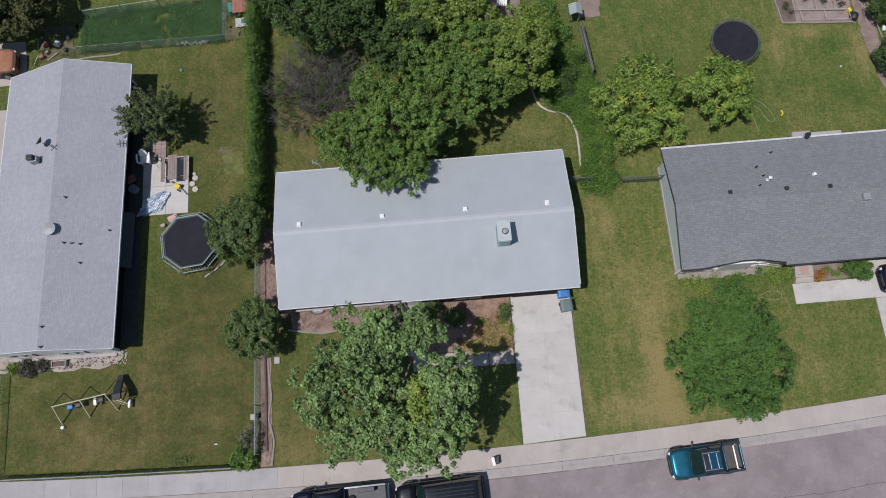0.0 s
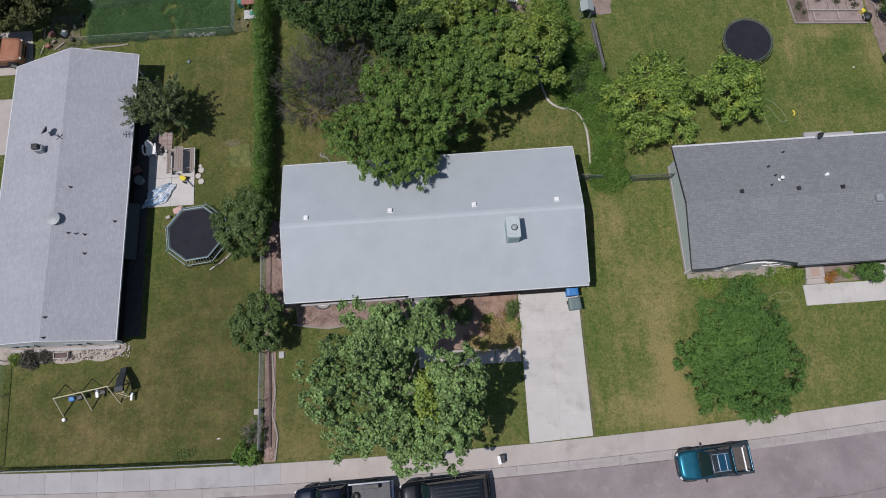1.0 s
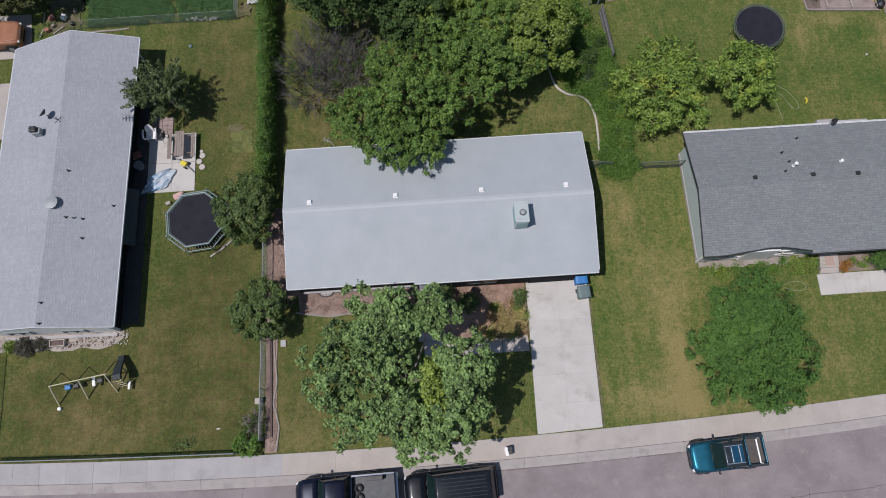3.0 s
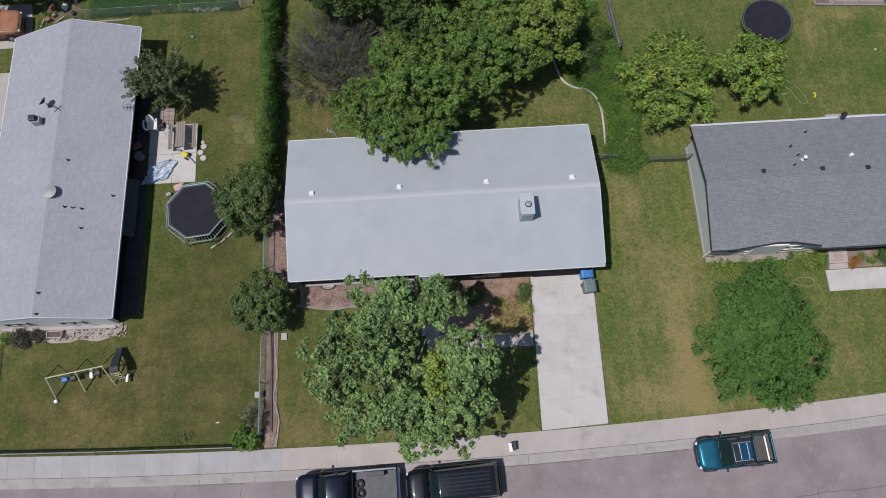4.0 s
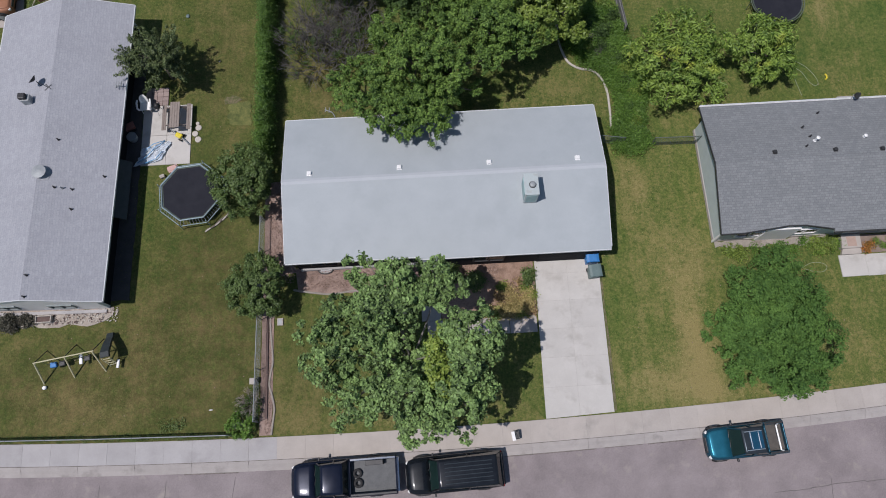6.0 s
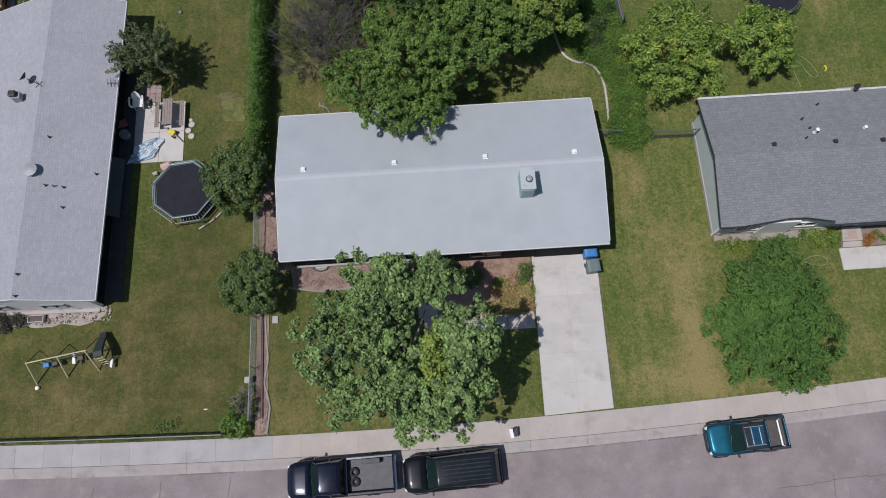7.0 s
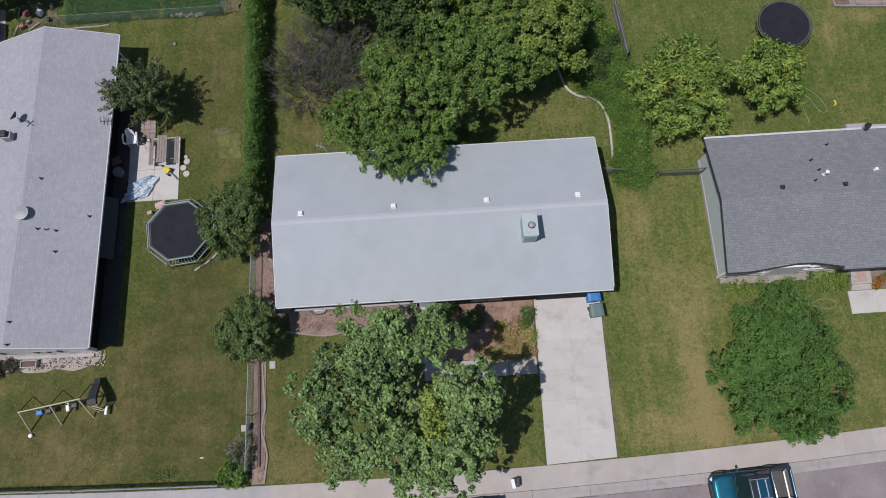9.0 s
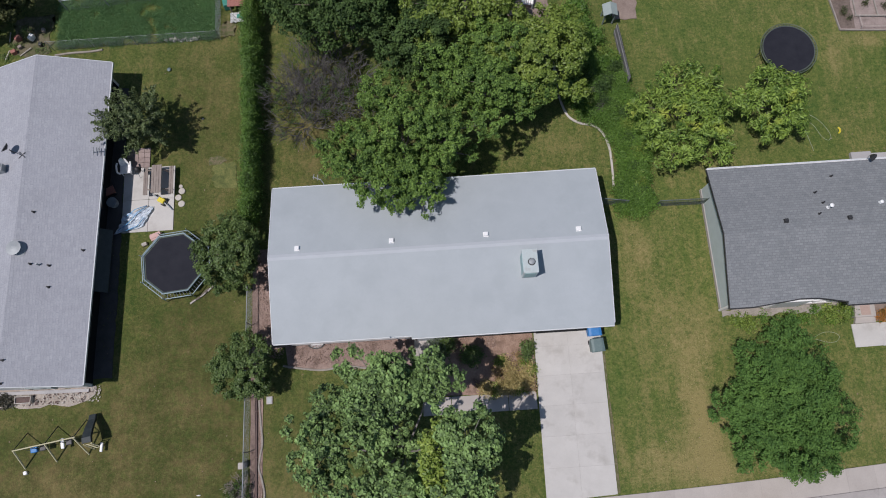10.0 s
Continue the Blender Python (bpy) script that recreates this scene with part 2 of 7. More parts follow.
M_TANPOLE = surface("tan_pole", (0.46, 0.43, 0.27), (0.58, 0.54, 0.36), 30, 4, 0.6)
M_GREYWOOD = surface("grey_boards", (0.125, 0.125, 0.125), (0.22, 0.22, 0.22), 40, 4, 0.9, 0, 0.4, 0.004, each=0.12)
M_WIRE = surface("dull_wire", (0.10, 0.125, 0.115), (0.16, 0.185, 0.175), 30, 3, 0.6, 0.3)
M_TIMBER = surface("dark_timber", (0.085, 0.058, 0.052), (0.15, 0.105, 0.095), 30, 4, 0.9)
M_BARK = surface("bark", (0.10, 0.085, 0.07), (0.20, 0.175, 0.15), 25, 4, 0.95, 0, 0.8, 0.02)
M_TWIG = surface("dead_twig", (0.070, 0.066, 0.063), (0.195, 0.182, 0.175), 20, 4, 0.95)
M_GREYBARK = surface("grey_bark", (0.13, 0.12, 0.11), (0.25, 0.235, 0.22), 25, 4, 0.95, 0, 0.8, 0.02)
M_GLASS = dark_glass("tinted_glass")
M_SCREENGLASS = dark_glass("windscreen_glass", (0.022, 0.050, 0.046))
M_LAMP = surface("lamp_lens", (0.6, 0.6, 0.58), (0.75, 0.75, 0.73), 10, 5, 0.15)
M_TAIL = surface("tail_lens", (0.25, 0.01, 0.01), (0.35, 0.02, 0.02), 10, 5, 0.2)
M_BLUE = surface("blue_plastic", (0.03, 0.16, 0.42), (0.045, 0.22, 0.52), 10, 3, 0.5)
M_BIN = surface("grey_green_plastic", (0.10, 0.15, 0.15), (0.14, 0.195, 0.19), 10, 3, 0.55)
M_PLASTIC_W = surface("white_plastic", (0.78, 0.78, 0.77), (0.86, 0.86, 0.85), 10, 3, 0.4, 0, 0.05, 0.002)
M_YELLOW = surface("yellow_plastic", (0.62, 0.50, 0.03), (0.75, 0.62, 0.05), 10, 3, 0.5)
M_BLACKBAG = surface("black_plastic", (0.014, 0.014, 0.017), (0.03, 0.03, 0.034), 8, 4, 0.4, 0, 0.8, 0.05)
M_SHEET = surface("pool_vinyl", (0.64, 0.77, 0.91), (0.90, 0.93, 0.95), 2.2, 1.6, 0.4, 0, 0.2, 0.01)
M_SHEET_BLUE = surface("blue_vinyl", (0.10, 0.30, 0.55), (0.16, 0.42, 0.68), 3, 2.2, 0.4)
M_REDWOOD = surface("faded_red_panel", (0.27, 0.105, 0.085), (0.36, 0.16, 0.13), 20, 2, 0.8)
M_GREEN_TARP = surface("green_tarp", (0.03, 0.19, 0.14), (0.05, 0.26, 0.20), 8, 3, 0.6)
M_STONE = surface("pale_stone", (0.40, 0.37, 0.33), (0.54, 0.50, 0.45), 20, 4, 0.9, 0, 0.5, 0.01, each=0.12)
M_DARKSLIDE = surface("dark_green_plastic", (0.015, 0.022, 0.024), (0.03, 0.04, 0.042), 12, 3, 0.6)
M_HOSE = surface("hose", (0.25, 0.29, 0.19), (0.33, 0.37, 0.25), 20, 4, 0.6)
M_PINK = surface("faded_pink_box", (0.50, 0.31, 0.28), (0.62, 0.42, 0.38), 20, 4, 0.7)

L_MAPLE = foliage("maple_leaves", (0.008, 0.024, 0.008), (0.290, 0.445, 0.145), through_light=0.06, gloss=0.6)
L_BACK = foliage("broad_leaves", (0.032, 0.078, 0.017), (0.208, 0.332, 0.066), through_light=0.14, gloss=0.6)
L_LIME = foliage("yellow_green_leaves", (0.075, 0.130, 0.022), (0.290, 0.380, 0.078))
L_DEEP = foliage("deep_green_leaves", (0.022, 0.048, 0.013), (0.088, 0.150, 0.036), gloss=0.75, through_light=0.12)
L_FINE = foliage("fine_leaves", (0.046, 0.110, 0.024), (0.142, 0.262, 0.056), gloss=0.75)
L_DARK = foliage("dark_small_leaves", (0.050, 0.088, 0.024), (0.172, 0.248, 0.078))
L_SPIKY = foliage("grey_green_leaves", (0.036, 0.058, 0.022), (0.185, 0.240, 0.098))
L_HEDGE = foliage("hedge_leaves", (0.050, 0.115, 0.019), (0.180, 0.312, 0.056))
L_FRUIT = foliage("fruit_tree_leaves", (0.048, 0.110, 0.020), (0.330, 0.460, 0.092), odd=(0.40, 0.46, 0.08), odd_lo=0.60)
L_CROP = foliage("crop_leaves", (0.070, 0.150, 0.055), (0.150, 0.285, 0.105), through_light=0.25, gloss=0.7)
L_DRYBED = foliage("straw_leaves", (0.27, 0.23, 0.085), (0.64, 0.52, 0.24))


# ---------------------------------------------------------------- building tools
def finish(bm, name, mat, smooth=False):
    me = bpy.data.meshes.new(name)
    bmesh.ops.recalc_face_normals(bm, faces=bm.faces)
    bm.to_mesh(me)
    bm.free()
    for m in (mat if isinstance(mat, (list, tuple)) else [mat]):
        me.materials.append(m)
    if smooth:
        me.polygons.foreach_set("use_smooth", [True] * len(me.polygons))
    return me


def part(name, bm, mat, parent, label="", smooth=False, kind=""):
    """Links a bmesh as one mesh object under a thing or a part."""
    ob = new(name, finish(bm, name, mat, smooth))
    ob.parent = parent
    return tagged(ob, label, kind=kind)


def solid(name, bm, mat, label, category, group="", kind="", at=None, smooth=False):
    """A top-level thing of one mesh."""
    ob = new(name, finish(bm, name, mat, smooth))
    if at is not None:
        ob.matrix_world = at
    return tagged(ob, label, category, group, kind)


def thing(name, at, label, category, group="", kind=""):
    ob = new(name)
    ob.empty_display_size = 0.2
    ob.matrix_world = at
    return tagged(ob, label, category, group, kind)


def box(bm, c, s, m=None, bevel=0.0, taper=1.0):
    r = bmesh.ops.create_cube(bm, size=1.0)
    vs = r["verts"]
    for v in vs:
        k = taper if v.co.z > 0 else 1.0
        v.co = Vector((v.co.x * s[0] * k, v.co.y * s[1] * k, v.co.z * s[2]))
    if bevel:
        es = {e for v in vs for e in v.link_edges}
        out = bmesh.ops.bevel(bm, geom=list(es), offset=bevel, segments=2, affect="EDGES", profile=0.5)
        vs = list({v for v in out["verts"]} | {v for v in vs if v.is_valid})
    move = Matrix.Translation(c) @ (m or Matrix.Identity(4))
    bmesh.ops.transform(bm, matrix=move, verts=vs)
    return vs


def tube(bm, pts, radii, seg=8, cap=True):
    pts = [Vector(p) for p in pts]
    if isinstance(radii, (int, float)):
        radii = [radii] * len(pts)
    rings = []
    for i, p in enumerate(pts):
        d = (pts[min(i + 1, len(pts) - 1)] - pts[max(i - 1, 0)]).normalized()
        side = d.cross(Vector((0, 0, 1)))
        if side.length < 1e-3:
            side = Vector((1, 0, 0))
        side.normalize()
        up = side.cross(d)
        rings.append([bm.verts.new(p + radii[i] * (math.cos(a) * side + math.sin(a) * up)) for a in (2 * math.pi * k / seg for k in range(seg))])
    for a, b in zip(rings, rings[1:]):
        for k in range(seg):
            bm.faces.new((a[k], a[(k + 1) % seg], b[(k + 1) % seg], b[k]))
    if cap:
        bm.faces.new(rings[0][::-1])
        bm.faces.new(rings[-1])


def prism(bm, outline, z0, z1):
    """An upright prism over a flat outline of (x, y); z1 may be a function of (x, y)."""
    top = z1 if callable(z1) else (lambda x, y: z1)
    lo = [bm.verts.new((x, y, z0)) for x, y in outline]
    hi = [bm.verts.new((x, y, top(x, y))) for x, y in outline]
    bm.faces.new(lo[::-1])
    bm.faces.new(hi)
    n = len(outline)
    for i in range(n):
        bm.faces.new((lo[i], lo[(i + 1) % n], hi[(i + 1) % n], hi[i]))


def loft(bm, rings, cap=True):
    vs = [[bm.verts.new(p) for p in r] for r in rings]
    n = len(vs[0])
    for a, b in zip(vs, vs[1:]):
        for k in range(n):
            bm.faces.new((a[k], a[(k + 1) % n], b[(k + 1) % n], b[k]))
    if cap:
        bm.faces.new(vs[0][::-1])
        bm.faces.new(vs[-1])
    return vs


def ring(bm, centre, radius, tube_r, sides, z, start=0.0, seg=6):
    pts = [Vector((centre[0] + radius * math.cos(start + 2 * math.pi * k / sides), centre[1] + radius * math.sin(start + 2 * math.pi * k / sides), z)) for k in range(sides)]
    loops = []
    for k in range(sides):
        out = (pts[k] - Vector((centre[0], centre[1], z))).normalized()
        loops.append([bm.verts.new(pts[k] + tube_r * (math.cos(a) * out + Vector((0, 0, math.sin(a))))) for a in (2 * math.pi * j / seg for j in range(seg))])
    for k in range(sides):
        a, b = loops[k], loops[(k + 1) % sides]
        for j in range(seg):
            bm.faces.new((a[j], a[(j + 1) % seg], b[(j + 1) % seg], b[j]))
    return pts


def raw_mesh(name, verts, faces, mat, smooth=False):
    me = bpy.data.meshes.new(name)
    me.from_pydata(verts, [], faces)
    me.materials.append(mat)
    if smooth:
        me.polygons.foreach_set("use_smooth", [True] * len(me.polygons))
    me.update()
    return me


def leaf_mesh(name, centres, normals, sizes, mat, rng, narrow=0.55):
    """Folded leaf blades: four corners each, two triangles along the midrib."""
    n = len(centres)
    normals = normals / (np.linalg.norm(normals, axis=1, keepdims=True) + 1e-9)
    spin = rng.normal(size=(n, 3))
    along = np.cross(normals, spin)
    along /= np.linalg.norm(along, axis=1, keepdims=True) + 1e-9
    across = np.cross(normals, along)
    s = sizes[:, None]
    fold = rng.uniform(0.05, 0.22, (n, 1)) * s
    v = np.empty((n, 4, 3))
    v[:, 0] = centres - along * s * 0.5
    v[:, 1] = centres + across * s * narrow * 0.5 + normals * fold
    v[:, 2] = centres + along * s * 0.5
    v[:, 3] = centres - across * s * narrow * 0.5 + normals * fold
    me = bpy.data.meshes.new(name)
    me.vertices.add(4 * n)
    me.vertices.foreach_set("co", v.reshape(-1))
    base = (np.arange(n) * 4)[:, None]
    tri = np.concatenate([base + np.array([[0, 1, 2]]), base + np.array([[0, 2, 3]])], axis=1).reshape(-1)
    me.loops.add(6 * n)
    me.loops.foreach_set("vertex_index", tri.astype(np.int32))
    me.polygons.add(2 * n)
    me.polygons.foreach_set("loop_start", (np.arange(2 * n) * 3).astype(np.int32))
    me.materials.append(mat)
    me.update(calc_edges=True)
    me.validate()
    return me


def clump_points(rng, hull, radii, clumps, per, spread, low=-0.35, rough=0.22, droop=0.0, spike=0.0, inner=0.16):
    """Leaf places and facings on clumps over a lumpy crown."""
    d = rng.normal(size=(clumps * 3, 3))
    d /= np.linalg.norm(d, axis=1, keepdims=True)
    d = d[d[:, 2] > low][:clumps]
    wob = np.array([1 + rough * 2.2 * noise.noise(Vector((x * 1.7 + hull[0], y * 1.7 + hull[1], z * 1.7))) for x, y, z in d])
    depth = np.where(rng.random(len(d)) < inner, rng.uniform(0.35, 0.75, len(d)), rng.uniform(0.8, 1.0, len(d)))
    cc = np.array(hull) + d * np.array(radii) * (wob * depth)[:, None]
    cs = rng.uniform(0.65, 1.25, len(d)) * spread
    k = len(d)
    q = rng.normal(size=(k, per, 3))
    q /= np.linalg.norm(q, axis=2, keepdims=True) + 1e-9
    q *= rng.uniform(0.4, 1.0, (k, per, 1))
    u = rng.uniform(0, 1, (k, per, 1)) ** 1.3
    way = d + np.array([0, 0, 0.25])
    p = cc[:, None, :] + q * cs[:, None, None] * np.array([1, 1, 0.75]) * (1 - u * 0.75 * min(1.0, spike)) + way[:, None, :] * u * spike * rng.uniform(0.3, 1.0, (k, 1, 1))
    p[:, :, 2] -= droop * rng.uniform(0, 1, (k, per)) ** 2
    nrm = q * 1.05 + d[:, None, :] * 0.4 + np.array([0, 0, 0.6]) + rng.normal(size=q.shape) * 0.6
    return p.reshape(-1, 3), nrm.reshape(-1, 3), cc


def tree(name, x, y, hull_z, radii, leaves, label, clumps=160, per=70, spread=0.55, size=(0.16, 0.30), seed=1, trunk=0.16, low=-0.35, rough=0.22,
         limbs=9, lean=(0, 0), narrow=0.6, bark=None, group="", category="tree", droop=0.0, spike=0.0, lobes=(), inner=0.16):
    rng = np.random.default_rng(seed)
    ob = thing(name, pose(x, y, 0), label, category, group)
    c = (lean[0], lean[1], hull_z)
    if lobes:
        got = [clump_points(rng, (a, b, h), (r1, r2, r3), int(clumps * share), per, spread, low, rough, droop, spike, inner) for a, b, h, r1, r2, r3, share in lobes]
        p, nrm, cc = (np.concatenate([g[i] for g in got]) for i in range(3))
    else:
        p, nrm, cc = clump_points(rng, c, radii, clumps, per, spread, low, rough, droop, spike, inner)
    p[:, 2] = np.maximum(p[:, 2], 0.06)
    crown = new("crown", leaf_mesh("crown", p, nrm, rng.uniform(*size, len(p)), leaves, rng, narrow))
    crown.parent = ob
    bm = bmesh.new()
    fork = Vector((lean[0] * 0.4, lean[1] * 0.4, max(0.35, hull_z - radii[2] * 0.75)))
    tube(bm, [(0, 0, -0.1), (lean[0] * 0.1, lean[1] * 0.1, fork.z * 0.5), fork], [trunk * 1.35, trunk, trunk * 0.85], 10)
    heads = [Vector((a, b, h - 0.5 * r3)) for a, b, h, r1, r2, r3, share in lobes]
    for head in heads:
        mid = fork.lerp(head, 0.5) + Vector((0.1 * math.sin(head.x * 5), 0.1 * math.cos(head.y * 5), 0.10 * (head - fork).length))
        tube(bm, [fork, fork.lerp(mid, 0.5) + Vector((0, 0, 0.08)), mid, head], [trunk * 0.42, trunk * 0.34, trunk * 0.27, trunk * 0.16], 8)
    for k in rng.choice(len(cc), min(limbs, len(cc)), replace=False):
        end = Vector(cc[k])
        start = min(heads, key=lambda q: (q - end).length) if heads else fork
        if heads:
            mid = start.lerp(end, 0.5) + Vector((0, 0, 0.1 * (end - start).length))
            tube(bm, [start, mid, end], [trunk * 0.22, trunk * 0.15, trunk * 0.05], 5)
            continue
        mid = fork.lerp(end, 0.5) + Vector((0, 0, 0.12 * (end - fork).length))
        tube(bm, [fork, mid, end], [trunk * 0.42, trunk * 0.24, trunk * 0.07], 6)
    part("trunk", bm, bark or M_BARK, ob, smooth=True)
    return ob


# ---------------------------------------------------------------- ground, road, pavement
def back_edge(x):
    """The line between the lawns and the pavement: a gently bending street."""
    return 0.0245 * x + 0.00118 * x * x if -45 < x < 45 else 0.0245 * x + 0.00118 * (90 * abs(x) - 2025)


# spots (x, y, half-width, half-depth, amount) where turf has dried to straw, or stays lusher (minus)
DRY_FRONT = [(-27.0, 2.2, 2.3, 1.4, 0.62), (-24.3, 1.9, 1.8, 1.2, 0.50), (-22.5, 5.4, 2.6, 1.6, 0.25), (7.8, 9.0, 1.0, 3.5, 0.26), (8.9, 4.4, 0.8, 4.2, 0.45), (9.3, 2.2, 0.8, 1.7, 0.35), (9.6, 8.4, 1.0, 1.6, 0.35), (6.8, 1.6, 2.4, 1.1, 0.72),
             (-13.9, 1.6, 1.6, 2.4, 0.34), (-9.5, 0.9, 5.0, 0.8, 0.5), (17.6, 4.6, 1.5, 2.4, 0.35), (14.5, 0.9, 4.0, 0.5, 0.45), (8.9, 3.2, 0.6, 2.0, 0.6), (6.4, 13.2, 1.1, 2.6, 0.45), (6.6, 7.0, 2.5, 9.0, 0.06),
             (9.6, 0.9, 1.5, 0.5, 0.4), (-11.0, 4.5, 2.5, 2.5, -0.12), (5.0, 9.0, 0.6, 7.0, -0.12), (18.0, 6.5, 1.2, 1.5, -0.2)]
DRY_BACK = [(-18.5, 24.5, 1.6, 4.0, 0.28), (-17.9, 19.0, 0.8, 1.9, 0.40),  (12.2, 18.6, 1.3, 1.3, 0.50), (-13.0, 22.0, 1.2, 3.5, 0.35), (23.0, 26.2, 2.0, 0.6, 0.65), (22.3, 20.6, 1.6, 1.0, 0.12),
            (3.0, 20.3, 2.6, 1.6, 0.25), (26.3, 24.6, 0.8, 2.4, 0.6), (-17.3, 29.7, 0.6, 0.7, 0.7), (-19, 20, 3.5, 9.0, -0.16), (20.5, 25.6, 0.7, 1.6, 0.4), (18.3, 21.0, 1.0, 2.4, -0.3), (24.8, 21.5, 1.6, 1.6, -0.4),
            (24.5, 25.2, 1.2, 1.0, -0.35), (20.5, 22.5, 7.0, 6.0, -0.06), (11.5, 26.5, 4.0, 4.0, -0.15), (-21.5, 12.0, 3.0, 4.0, -0.1)]
# sparse turf with dark earth showing through
THIN = [(-23.0, 3.5, 7.5, 5.0, 0.84), (-18.5, 6.0, 2.5, 6.0, 0.55), (-18.5, 14.0, 2.8, 5.0, 0.42), (-19.0, 24.0, 3.5, 6.0, 0.60), (-29.5, 3.0, 3.0, 3.5, 0.40), (-13.0, 3.5, 2.5, 4.0, 0.35), (-11.5, 20.5, 2.5, 3.5, 0.55), (-20.5, 9.5, 4.0, 5.0, 0.35), (-12.5, 26.0, 2.5, 4.0, 0.3)]


def spots(table, x, y):
    return sum(a * math.exp(-((x - cx) / rx) ** 2 - ((y - cy) / ry) ** 2) for cx, cy, rx, ry, a in table)


def dryness(x, y):
    mown = 0.18 * max(0.0, min(1.0, (x - 7.45) / 0.4)) * max(0.0, min(1.0, (11.2 - x) / 1.5)) * max(0.0, min(1.0, (10.5 - y) / 2.0)) if 0 < y < 11 else 0.0
    return 0.06 + mown + spots(DRY_FRONT, x, y) + spots(DRY_BACK, x, y)


def thinness(x, y):
    return max(0.0, min(0.85, spots(THIN, x, y)))


def lushness(x, y):
    """Each owner's grass has its own tone."""
    if x < -15.7:
        return 0.85 if y > 20 else 0.87
    return 1.0 if x > 8 and y > 17 else 1.0 if x > 1 and y < 17 else 0.90


def axis(lo, hi, step, far):
    inner = list(np.arange(lo, hi + step / 2, step))
    return [-far, -far / 4, -far / 16, lo - 20] + inner + [hi + 20, far / 16, far / 4, far]


def build_ground():
    xs, ys = axis(-45, 40, 0.5, 3000), axis(-24, 44, 0.4, 3000)
    verts, dry, thin, lush = [], [], [], []
    for y in ys:
        for x in xs:
            e = back_edge(x)
            dip = -0.35 if e - 12.6 < y < e - 0.3 else 0.0
            bumpy = 0.03 * noise.noise(Vector((x * 0.35, y * 0.35, 0))) if y > e + 0.8 else 0.0
            verts.append((x, y, dip + bumpy - 0.02))
            dry.append(dryness(x, y))
            thin.append(thinness(x, y))
            lush.append(lushness(x, y))
    w = len(xs)
    faces = [(r * w + c, r * w + c + 1, (r + 1) * w + c + 1, (r + 1) * w + c) for r in range(len(ys) - 1) for c in range(w - 1)]
    me = raw_mesh("ground", verts, faces, M_LAWN, True)
    me.attributes.new("dry", "FLOAT", "POINT").data.foreach_set("value", dry)
    me.attributes.new("thin", "FLOAT", "POINT").data.foreach_set("value", thin)
    me.attributes.new("lush", "FLOAT", "POINT").data.foreach_set("value", lush)
    tagged(new("ground", me), "mown green lawn with dry straw-coloured patches", "lawn", kind="structure")


def strip(bm, off0, off1, z0, z1, x0, x1, step=1.0, base=-0.3):
    """A strip that follows the street between two distances from the lawn's edge."""
    n = max(1, round((x1 - x0) / step))
    rows = []
    for i in range(n + 1):
        x = x0 + (x1 - x0) * i / n
        e = back_edge(x)
        rows.append([bm.verts.new((x, e + off0, z0)), bm.verts.new((x, e + off1, z1)), bm.verts.new((x, e + off1, base)), bm.verts.new((x, e + off0, base))])
    for a, b in zip(rows, rows[1:]):
        for k in range(4):
            bm.faces.new((a[k], a[(k + 1) % 4], b[(k + 1) % 4], b[k]))
    bm.faces.new(rows[0])
    bm.faces.new(rows[-1][::-1])


